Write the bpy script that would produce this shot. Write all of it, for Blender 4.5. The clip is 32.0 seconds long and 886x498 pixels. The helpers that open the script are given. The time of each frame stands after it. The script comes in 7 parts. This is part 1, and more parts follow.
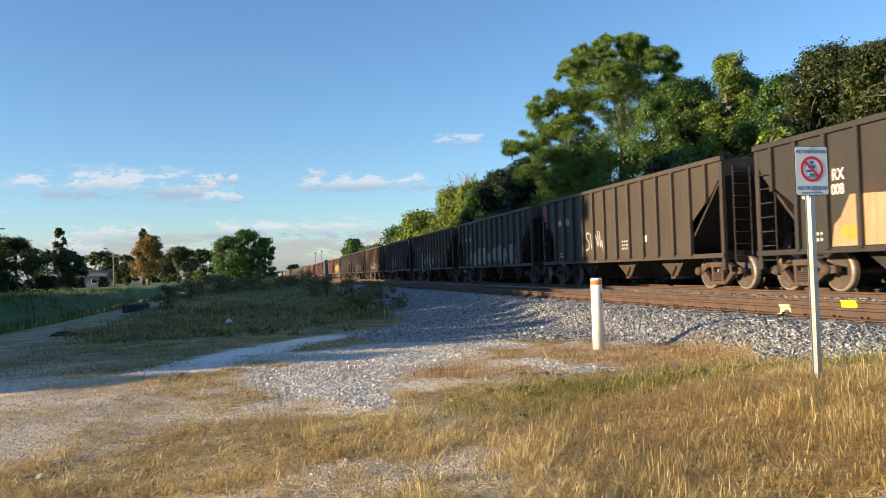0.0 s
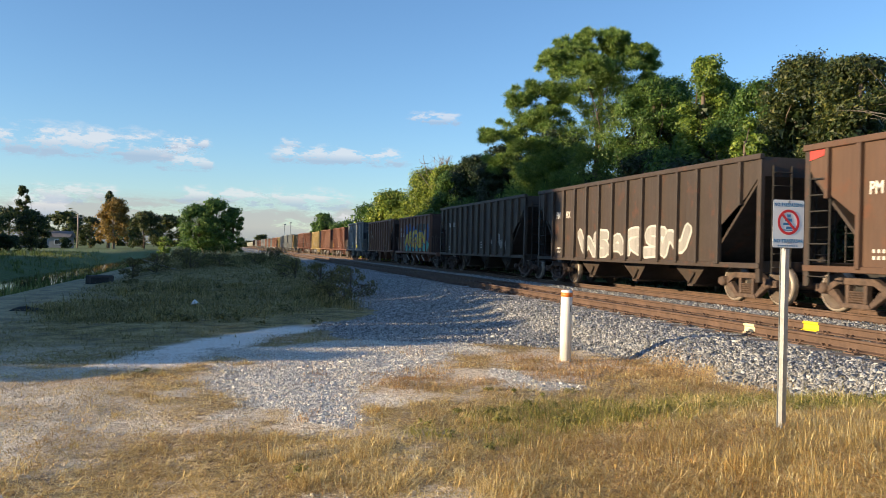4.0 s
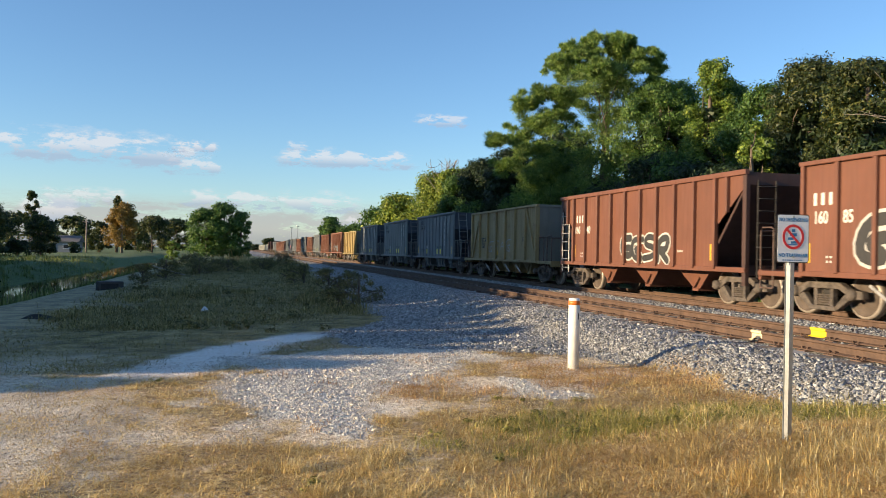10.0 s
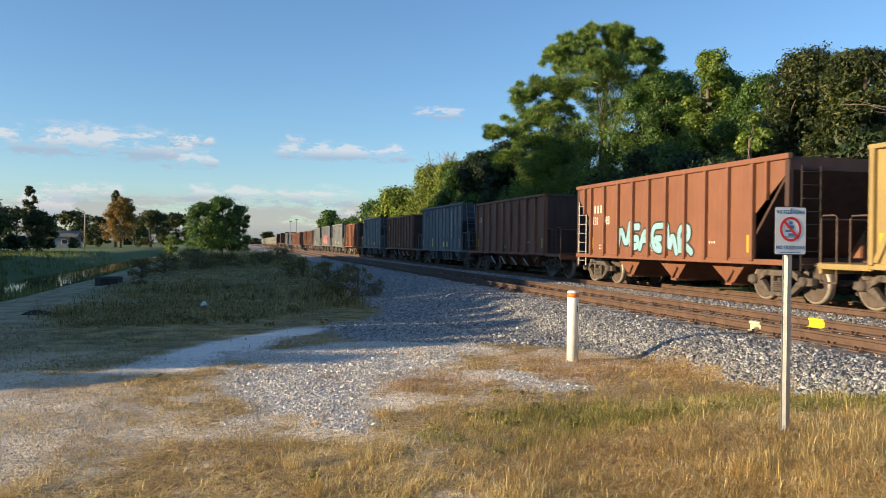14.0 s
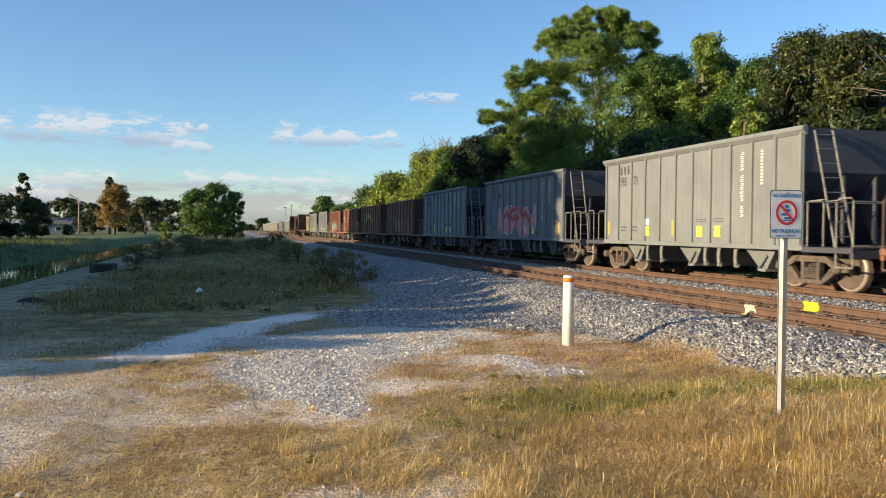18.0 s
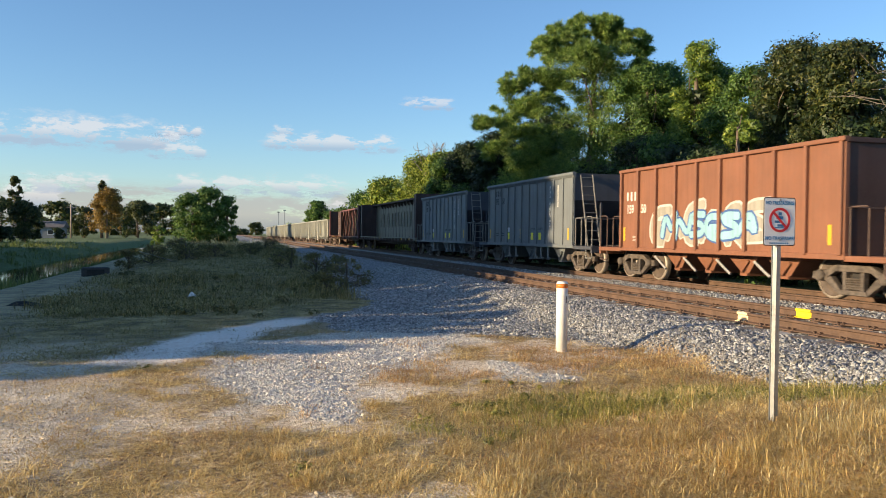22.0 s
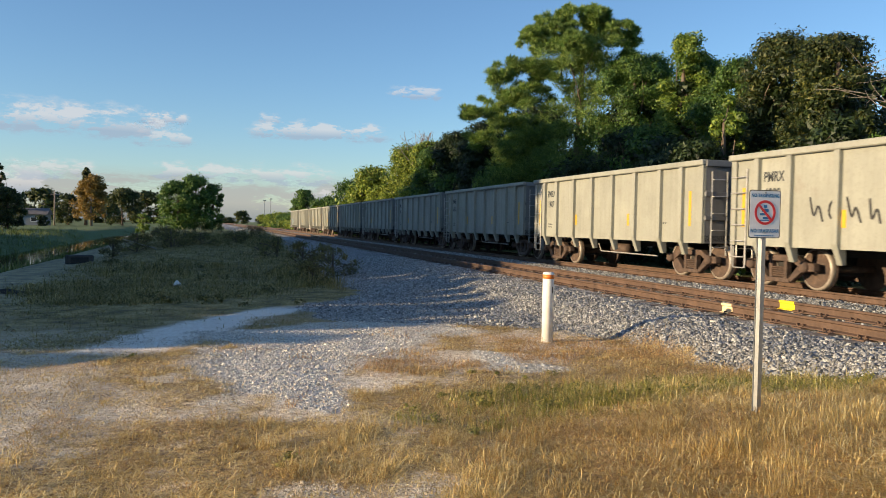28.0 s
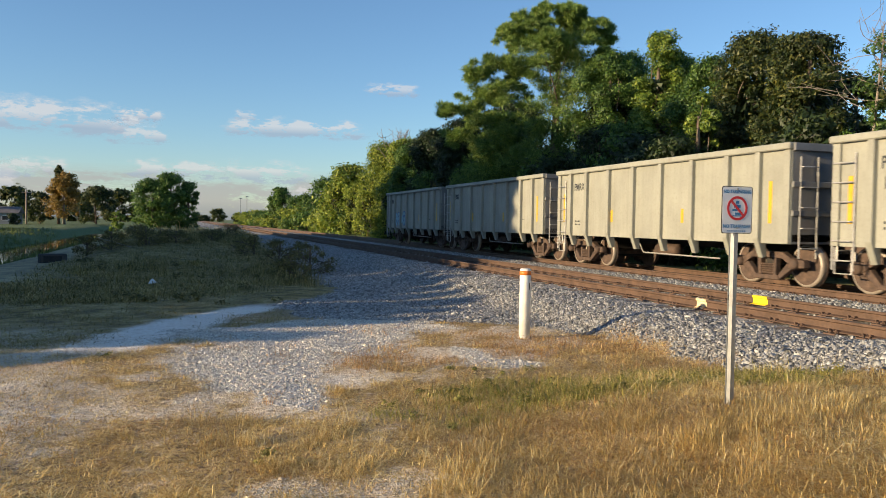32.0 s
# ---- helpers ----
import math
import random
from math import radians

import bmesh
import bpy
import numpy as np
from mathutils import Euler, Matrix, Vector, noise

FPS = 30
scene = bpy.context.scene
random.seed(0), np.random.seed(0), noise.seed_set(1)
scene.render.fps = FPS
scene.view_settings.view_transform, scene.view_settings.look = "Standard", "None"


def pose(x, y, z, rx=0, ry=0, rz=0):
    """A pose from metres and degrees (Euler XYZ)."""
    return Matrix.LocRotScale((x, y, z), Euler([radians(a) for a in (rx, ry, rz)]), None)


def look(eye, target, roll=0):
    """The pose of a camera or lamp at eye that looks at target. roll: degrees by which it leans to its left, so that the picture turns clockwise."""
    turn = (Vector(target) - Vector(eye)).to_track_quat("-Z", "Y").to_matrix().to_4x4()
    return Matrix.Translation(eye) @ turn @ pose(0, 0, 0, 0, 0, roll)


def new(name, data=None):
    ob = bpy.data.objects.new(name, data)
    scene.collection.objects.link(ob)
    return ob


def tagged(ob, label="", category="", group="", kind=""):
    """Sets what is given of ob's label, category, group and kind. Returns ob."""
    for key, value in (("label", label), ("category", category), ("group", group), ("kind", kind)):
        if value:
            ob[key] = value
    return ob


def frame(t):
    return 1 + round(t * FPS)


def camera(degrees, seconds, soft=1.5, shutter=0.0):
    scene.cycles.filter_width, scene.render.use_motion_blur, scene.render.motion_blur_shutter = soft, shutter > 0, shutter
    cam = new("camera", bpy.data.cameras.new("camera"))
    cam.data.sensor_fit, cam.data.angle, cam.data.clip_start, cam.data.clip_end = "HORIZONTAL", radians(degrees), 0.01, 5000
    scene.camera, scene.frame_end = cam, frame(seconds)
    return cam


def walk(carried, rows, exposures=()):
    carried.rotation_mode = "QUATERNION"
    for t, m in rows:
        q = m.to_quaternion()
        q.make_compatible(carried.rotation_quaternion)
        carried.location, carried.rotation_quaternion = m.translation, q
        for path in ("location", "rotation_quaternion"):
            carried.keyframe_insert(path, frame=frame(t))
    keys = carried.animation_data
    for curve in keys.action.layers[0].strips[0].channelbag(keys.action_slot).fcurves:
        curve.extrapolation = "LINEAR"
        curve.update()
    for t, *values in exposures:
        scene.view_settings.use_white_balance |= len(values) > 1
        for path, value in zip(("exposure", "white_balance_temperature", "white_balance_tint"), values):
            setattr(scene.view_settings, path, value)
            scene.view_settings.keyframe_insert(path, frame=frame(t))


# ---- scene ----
PATH = [
    (0, (0.086, 0.058, 1.091), (4.470, 19.564, 1.642), -1.81),
    (0.5, (0.091, 0.049, 1.099), (4.188, 19.607, 1.931), -1.64),
    (1, (0.081, 0.066, 1.102), (3.992, 19.652, 2.132), -1.58),
    (1.5, (0.093, 0.064, 1.090), (3.879, 19.670, 2.215), -1.86),
    (2, (0.090, 0.056, 1.090), (3.927, 19.656, 2.146), -2.01),
    (2.5, (0.112, 0.048, 1.079), (4.168, 19.617, 1.871), -1.57),
    (3, (0.102, 0.068, 1.156), (4.534, 19.566, 1.602), -0.46),
    (3.5, (0.066, 0.105, 1.365), (4.947, 19.499, 1.479), 0.86),
    (5.5, (-0.015, -0.004, 1.585), (5.390, 19.252, 1.514), 1.28),
    (6, (-0.026, -0.026, 1.595), (5.318, 19.247, 1.510), 1.16),
    (6.5, (-0.021, -0.043, 1.589), (5.249, 19.250, 1.525), 1.06),
    (7, (-0.023, -0.041, 1.597), (5.180, 19.270, 1.583), 0.99),
    (7.5, (-0.026, -0.021, 1.601), (5.125, 19.304, 1.666), 1.07),
    (8, (-0.012, -0.009, 1.594), (5.087, 19.330, 1.735), 1.17),
    (8.5, (-0.033, -0.030, 1.602), (5.035, 19.317, 1.754), 1.21),
    (9, (-0.000, -0.000, 1.600), (5.018, 19.360, 1.740), 1.20),
    (9.5, (-0.017, -0.024, 1.597), (4.970, 19.344, 1.705), 1.17),
    (10, (-0.017, -0.009, 1.587), (4.934, 19.368, 1.664), 1.07),
    (10.5, (-0.034, -0.033, 1.598), (4.899, 19.350, 1.643), 0.96),
    (11, (-0.012, -0.003, 1.602), (4.906, 19.383, 1.636), 0.90),
    (11.5, (-0.009, -0.001, 1.587), (4.907, 19.385, 1.630), 0.88),
    (12, (-0.010, -0.005, 1.608), (4.904, 19.381, 1.626), 0.84),
    (12.5, (-0.007, 0.002, 1.600), (4.916, 19.387, 1.597), 0.88),
    (13, (0.000, 0.011, 1.602), (4.931, 19.393, 1.554), 0.81),
    (13.5, (0.004, 0.010, 1.600), (4.953, 19.388, 1.512), 0.74),
    (14, (-0.017, -0.022, 1.604), (4.965, 19.348, 1.493), 0.66),
    (14.5, (-0.011, -0.017, 1.596), (5.003, 19.344, 1.477), 0.63),
    (16.5, (0.004, 0.007, 1.598), (5.166, 19.326, 1.249), 0.21),
    (17, (0.007, 0.014, 1.593), (5.163, 19.333, 1.189), 0.23),
    (17.5, (-0.013, -0.007, 1.591), (5.129, 19.315, 1.152), 0.31),
    (18, (-0.015, -0.004, 1.600), (5.081, 19.330, 1.130), 0.42),
    (18.5, (-0.016, -0.014, 1.608), (5.004, 19.341, 1.144), 0.55),
    (19, (-0.025, -0.013, 1.596), (4.915, 19.363, 1.159), 0.82),
    (19.5, (-0.029, -0.008, 1.596), (4.855, 19.382, 1.176), 1.02),
    (20, (-0.018, -0.013, 1.591), (4.855, 19.380, 1.184), 1.09),
    (20.5, (-0.020, -0.011, 1.597), (4.913, 19.367, 1.213), 1.02),
    (21, (-0.017, -0.012, 1.597), (5.026, 19.338, 1.238), 0.91),
    (21.5, (-0.017, 0.004, 1.599), (5.145, 19.323, 1.270), 0.78),
    (22, (-0.022, -0.001, 1.601), (5.235, 19.293, 1.267), 0.71),
    (22.5, (-0.027, -0.002, 1.611), (5.304, 19.271, 1.252), 0.66),
    (23, (-0.032, -0.009, 1.601), (5.341, 19.252, 1.215), 0.64),
    (23.5, (-0.028, -0.008, 1.602), (5.361, 19.247, 1.172), 0.64),
    (24, (-0.016, 0.014, 1.597), (5.375, 19.268, 1.130), 0.65),
    (24.5, (-0.014, 0.019, 1.610), (5.371, 19.274, 1.097), 0.63),
    (25, (-0.018, 0.015, 1.597), (5.374, 19.267, 1.061), 0.70),
    (25.5, (-0.021, 0.009, 1.600), (5.400, 19.252, 1.039), 0.72),
    (27.5, (-0.031, -0.003, 1.585), (5.549, 19.195, 1.036), 1.11),
    (28, (-0.023, 0.004, 1.605), (5.557, 19.201, 1.022), 1.09),
    (28.5, (-0.018, 0.004, 1.595), (5.547, 19.206, 1.012), 1.06),
    (29, (-0.027, -0.002, 1.597), (5.534, 19.200, 0.989), 0.92),
    (29.5, (-0.025, 0.001, 1.597), (5.525, 19.206, 0.976), 0.83),
    (30, (-0.011, 0.008, 1.600), (5.528, 19.215, 0.967), 0.71),
    (30.5, (-0.008, 0.004, 1.601), (5.570, 19.200, 0.972), 0.67),
    (31, (-0.016, -0.008, 1.593), (5.632, 19.168, 0.988), 0.66),
    (31.5, (-0.029, -0.030, 1.595), (5.765, 19.102, 0.983), 0.78),
    (32, (-0.031, -0.029, 1.598), (6.083, 19.003, 0.960), 0.92),
]
cam = camera(57.7, 32.0, soft=0.7, shutter=0.1)
walk(cam, [(t, look(eye, target, roll)) for t, eye, target, roll in PATH], [(t, stops, 6300 + 8 * t, 11) for t, stops in ((0, 0.95), (8, 0.95), (9, 0.80), (10, 0.93), (11, 0.88), (12, 0.93), (13, 0.95), (14, 0.86), (16, 0.93), (25, 0.93), (28, 0.76), (32, 0.75))])

# ---- world, sun and exposure ----
SUN_WAY = Vector((1.0, 0.09, -0.186)).normalized()
world = bpy.data.worlds.new("sky")
scene.world = world
world.use_nodes = True
wn = world.node_tree.nodes
sky = wn.new("ShaderNodeTexSky")
sky.sky_type = "NISHITA"
sky.sun_disc = False
sky.sun_elevation = radians(12.5)
sky.sun_rotation = radians(263)
sky.air_density, sky.dust_density, sky.ozone_density = 1.0, 0.25, 4.0
world.node_tree.links.new(sky.outputs[0], wn["Background"].inputs[0])
wn["Background"].inputs[1].default_value = 0.112
sun_data = bpy.data.lights.new("sun", "SUN")
sun_data.energy, sun_data.angle, sun_data.color = 5.0, radians(0.5), (1.0, 0.77, 0.47)
sun = new("sun", sun_data)
sun.matrix_world = look((-40, -5, 12), Vector((-40, -5, 12)) + SUN_WAY)


# ---- materials ----
def material(name, rough=0.8, metal=0.0):
    m = bpy.data.materials.new(name)
    m.use_nodes = True
    b = m.node_tree.nodes["Principled BSDF"]
    b.inputs["Roughness"].default_value = rough
    b.inputs["Metallic"].default_value = metal
    return m, m.node_tree.nodes, m.node_tree.links, b


def noise_node(nodes, links, coords, scale, detail=4.0, rough=0.6, stretch=(1, 1, 1)):
    mp = nodes.new("ShaderNodeMapping")
    mp.inputs["Scale"].default_value = stretch
    n = nodes.new("ShaderNodeTexNoise")
    n.inputs["Scale"].default_value = scale
    n.inputs["Detail"].default_value = detail
    n.inputs["Roughness"].default_value = rough
    links.new(coords, mp.inputs[0])
    links.new(mp.outputs[0], n.inputs["Vector"])
    return n.outputs["Fac"]


def ramp(nodes, links, fac, stops):
    r = nodes.new("ShaderNodeValToRGB")
    e = r.color_ramp.elements
    while len(e) < len(stops):
        e.new(0.5)
    for k, (p, c) in enumerate(stops):
        e[k].position = p
        e[k].color = (*c, 1.0) if len(c) == 3 else c
    links.new(fac, r.inputs[0])
    return r.outputs[0]


def grey(v):
    return (v, v, v)


def mix(nodes, links, fac, a, b, blend="MIX"):
    m = nodes.new("ShaderNodeMix")
    m.data_type, m.blend_type = "RGBA", blend
    for value, k in ((fac, 0), (a, 6), (b, 7)):
        if isinstance(value, bpy.types.NodeSocket):
            links.new(value, m.inputs[k])
        elif k == 0:
            m.inputs[0].default_value = value
        else:
            m.inputs[k].default_value = (*value, 1.0)
    return m.outputs[2]


def bump(nodes, links, b, height, strength=0.3, distance=0.02):
    n = nodes.new("ShaderNodeBump")
    n.inputs["Strength"].default_value = strength
    n.inputs["Distance"].default_value = distance
    links.new(height, n.inputs["Height"])
    links.new(n.outputs[0], b.inputs["Normal"])


def plain(name, colour, rough=0.7, metal=0.0, vary=0.25, scale=6.0, second=None):
    """A surface with mottling at two scales."""
    m, n, l, b = material(name, rough, metal)
    tc = n.new("ShaderNodeTexCoord").outputs["Object"]
    f1, f2 = noise_node(n, l, tc, scale), noise_node(n, l, tc, scale * 7, 3)
    dark = tuple(c * (1 - vary) for c in colour)
    lite = tuple(min(1, c * (1 + vary)) for c in colour)
    c = ramp(n, l, f1, [(0.3, dark), (0.7, second or lite)])
    c = mix(n, l, ramp(n, l, f2, [(0.35, grey(0.0)), (0.75, grey(0.5))]), c, dark)
    l.new(c, b.inputs["Base Color"])
    bump(n, l, b, f2, 0.15, 0.005)
    return m


def car_paint(name, colour, rust=0.3, dirt=0.35, rough=0.6):
    """Weathered enamel: faded patches, vertical grime streaks, rust blooms and road dust low down on the sheet."""
    m, n, l, b = material(name, rough)
    tc = n.new("ShaderNodeTexCoord").outputs["Object"]
    info = n.new("ShaderNodeObjectInfo")
    shift = n.new("ShaderNodeVectorMath")
    shift.operation = "ADD"
    l.new(tc, shift.inputs[0])
    l.new(info.outputs["Random"], shift.inputs[1])
    tc = shift.outputs[0]
    fade = noise_node(n, l, tc, 0.8, 5)
    streak = noise_node(n, l, tc, 3.0, 5, 0.65, (1, 2.2, 0.16))
    fine = noise_node(n, l, tc, 14.0, 6, 0.7)
    bloom = noise_node(n, l, tc, 1.9, 8, 0.72)
    c = ramp(n, l, fade, [(0.3, tuple(v * 0.82 for v in colour)), (0.7, tuple(min(1, v * 1.12) for v in colour))])
    c = mix(n, l, ramp(n, l, streak, [(0.45, grey(0.0)), (0.75, grey(dirt))]), c, tuple(v * 0.35 + 0.012 for v in colour))
    c = mix(n, l, ramp(n, l, fine, [(0.5, grey(0.0)), (0.8, grey(0.3))]), c, (0.10, 0.075, 0.055))
    c = mix(n, l, ramp(n, l, bloom, [(0.62 - 0.14 * rust, grey(0.0)), (0.70 - 0.14 * rust, grey(rust))]), c, (0.13, 0.045, 0.02))
    l.new(c, b.inputs["Base Color"])
    l.new(ramp(n, l, streak, [(0.3, grey(rough - 0.12)), (0.8, grey(min(1.0, rough + 0.2)))]), b.inputs["Roughness"])
    bump(n, l, b, fade, 0.25, 0.03)
    return m


RAIL_RUST = plain("rail_rust", (0.095, 0.056, 0.037), 0.75, 0.0, 0.3, 3.0, (0.14, 0.083, 0.055))
TRUCK = plain("truck_steel", (0.075, 0.060, 0.050), 0.75, 0.0, 0.45, 7.0, (0.165, 0.135, 0.112))
TRUCK_DARK = plain("truck_dark_steel", (0.075, 0.05, 0.04), 0.8, 0.0, 0.4, 7.0, (0.14, 0.09, 0.065))
WHEEL = plain("wheel_steel", (0.105, 0.08, 0.064), 0.65, 0.2, 0.35, 5.0)
TREAD = plain("polished_tread", (0.55, 0.54, 0.52), 0.25, 1.0, 0.1, 5.0)
RIM = plain("worn_wheel_rim", (0.36, 0.31, 0.26), 0.45, 0.25, 0.25, 5.0)
UNDER = plain("underframe_black", (0.03, 0.027, 0.025), 0.85, 0.0, 0.4, 4.0)
GRIP = plain("grab_iron_steel", (0.42, 0.41, 0.39), 0.5, 0.3, 0.3, 9.0)
GRIP_DULL = plain("dull_lever_steel", (0.20, 0.195, 0.18), 0.65, 0.1, 0.35, 9.0)
RAIL_PAINT = plain("dusty_handrail_paint", (0.10, 0.062, 0.048), 0.7, 0.0, 0.4, 9.0)
GALV = plain("galvanised_steel", (0.36, 0.37, 0.37), 0.42, 0.75, 0.18, 9.0)
TIE_WOOD = plain("weathered_tie", (0.16, 0.125, 0.10), 0.95, 0.0, 0.4, 5.0, (0.30, 0.25, 0.21))
TIE_GREY = plain("concrete_tie", (0.42, 0.39, 0.36), 0.9, 0.0, 0.2, 5.0)
WHITE_PIPE = plain("white_plastic_pipe", (0.78, 0.76, 0.70), 0.5, 0.0, 0.12, 6.0)
ORANGE = plain("orange_band", (0.75, 0.20, 0.03), 0.5, 0.0, 0.15, 8.0)
YELLOW = plain("yellow_paint", (0.85, 0.62, 0.02), 0.6, 0.0, 0.15, 9.0)
CREAM = plain("cream_paint", (0.80, 0.62, 0.36), 0.7, 0.0, 0.2, 9.0)
SIGN_WHITE = plain("sign_white", (0.68, 0.70, 0.72), 0.45, 0.0, 0.06, 9.0)
SIGN_RED = plain("sign_red", (0.55, 0.025, 0.03), 0.45, 0.0, 0.1, 9.0)
SIGN_BLUE = plain("sign_blue", (0.03, 0.16, 0.34), 0.45, 0.0, 0.1, 9.0)
SIGN_BLACK = plain("sign_black", (0.02, 0.02, 0.025), 0.45, 0.0, 0.1, 9.0)
CONCRETE = plain("old_concrete", (0.07, 0.065, 0.06), 0.9, 0.0, 0.3, 3.0)
TRASH = plain("white_litter", (0.75, 0.76, 0.76), 0.5, 0.0, 0.1, 9.0)
BARK = plain("bark", (0.13, 0.095, 0.07), 0.95, 0.0, 0.4, 3.0, (0.22, 0.17, 0.13))
BARK_PALE = plain("bare_branch", (0.24, 0.205, 0.17), 0.95, 0.0, 0.3, 3.0)
HOUSE_WALL = plain("white_stucco", (0.24, 0.25, 0.26), 0.9, 0.0, 0.1, 1.0)
HOUSE_ROOF = plain("grey_roof", (0.14, 0.13, 0.13), 0.9, 0.0, 0.25, 1.0)
GLASS_DARK = plain("dark_window", (0.03, 0.035, 0.04), 0.15, 0.0, 0.2, 1.0)
POLE_WOOD = plain("pole_wood", (0.30, 0.25, 0.21), 0.9, 0.0, 0.3, 2.0)


def leaf_material(name, dark, lite, tip=None, rough=0.55):
    m, n, l, b = material(name, rough)
    geo = n.new("ShaderNodeNewGeometry").outputs["Random Per Island"]
    c = ramp(n, l, geo, [(0.0, dark), (0.6, lite), (1.0, tip or lite)])
    patch = noise_node(n, l, n.new("ShaderNodeTexCoord").outputs["Object"], 0.55, 3)
    c = mix(n, l, ramp(n, l, patch, [(0.45, grey(0.0)), (0.64, grey(0.5))]), c, tuple(v * 0.8 for v in dark))
    l.new(c, b.inputs["Base Color"])
    thin = n.new("ShaderNodeBsdfTranslucent")
    l.new(c, thin.inputs[0])
    blend = n.new("ShaderNodeMixShader")
    blend.inputs[0].default_value = 0.3
    out = n["Material Output"]
    l.new(b.outputs[0], blend.inputs[1])
    l.new(thin.outputs[0], blend.inputs[2])
    l.new(blend.outputs[0], out.inputs[0])
    return m


LEAF_PINE = leaf_material("pine_needles", (0.051, 0.111, 0.0221), (0.187, 0.297, 0.0595), (0.357, 0.442, 0.0935))
LEAF_MID = leaf_material("broad_leaves", (0.0279, 0.0713, 0.0139), (0.0899, 0.183, 0.0279), (0.202, 0.295, 0.0496))
LEAF_BRIGHT = leaf_material("vine_leaves", (0.0473, 0.101, 0.0149), (0.176, 0.27, 0.0324), (0.365, 0.419, 0.0567))
# Darker green for shaded growth and inner leaves: the shade is in the colour.
LEAF_DARK = leaf_material("shade_toned_leaves", (0.00875, 0.02, 0.00625), (0.0275, 0.0525, 0.0125), (0.0625, 0.0938, 0.0225))
LEAF_OLIVE = leaf_material("olive_leaves", (0.014, 0.029, 0.007), (0.05, 0.077, 0.015), (0.165, 0.158, 0.03))
LEAF_WEEDY = leaf_material("mound_weed_leaves", (0.08, 0.075, 0.02), (0.18, 0.155, 0.045), (0.34, 0.27, 0.09))
LEAF_AUTUMN = leaf_material("autumn_leaves", (0.12, 0.085, 0.02), (0.30, 0.19, 0.035), (0.42, 0.25, 0.04))
STRAW = leaf_material("dry_grass", (0.40, 0.25, 0.075), (0.86, 0.64, 0.24), (0.97, 0.86, 0.50), 0.7)
STRAW_BROWN = leaf_material("brown_grass", (0.30, 0.155, 0.055), (0.66, 0.40, 0.15), (0.88, 0.64, 0.30), 0.7)
GRASS = leaf_material("green_grass", (0.13, 0.145, 0.02), (0.37, 0.345, 0.06), (0.70, 0.58, 0.17), 0.65)
BANK_GRASS = leaf_material("bank_grass", (0.07, 0.11, 0.025), (0.17, 0.22, 0.05), (0.32, 0.32, 0.10), 0.65)
WEED = leaf_material("shade_grass", (0.13, 0.115, 0.03), (0.34, 0.275, 0.085), (0.60, 0.47, 0.19), 0.7)
# Brighter copy of the vine leaves, with sunlight put into the colour.
LEAF_SUNNY = leaf_material("sun_toned_vine_leaves", (0.066, 0.116, 0.0132), (0.242, 0.319, 0.033), (0.462, 0.484, 0.066))


def stone_material(name, dark, lite):
    m, n, l, b = material(name, 0.85)
    geo = n.new("ShaderNodeNewGeometry").outputs["Random Per Island"]
    tc = n.new("ShaderNodeTexCoord").outputs["Object"]
    c = ramp(n, l, geo, [(0.0, dark), (0.5, tuple((a + d) / 2 for a, d in zip(dark, lite))), (1.0, lite)])
    f = noise_node(n, l, tc, 30.0, 4)
    c = mix(n, l, ramp(n, l, f, [(0.4, grey(0.0)), (0.8, grey(0.45))]), c, (0.13, 0.125, 0.115))
    l.new(c, b.inputs["Base Color"])
    bump(n, l, b, f, 0.4, 0.01)
    return m


BALLAST = stone_material("ballast_stone", (0.10, 0.10, 0.095), (0.60, 0.59, 0.55))
PALE_STONE = stone_material("pale_gravel_stone", (0.42, 0.37, 0.30), (0.96, 0.91, 0.80))
GRIT = stone_material("tan_grit", (0.30, 0.22, 0.14), (0.90, 0.78, 0.58))


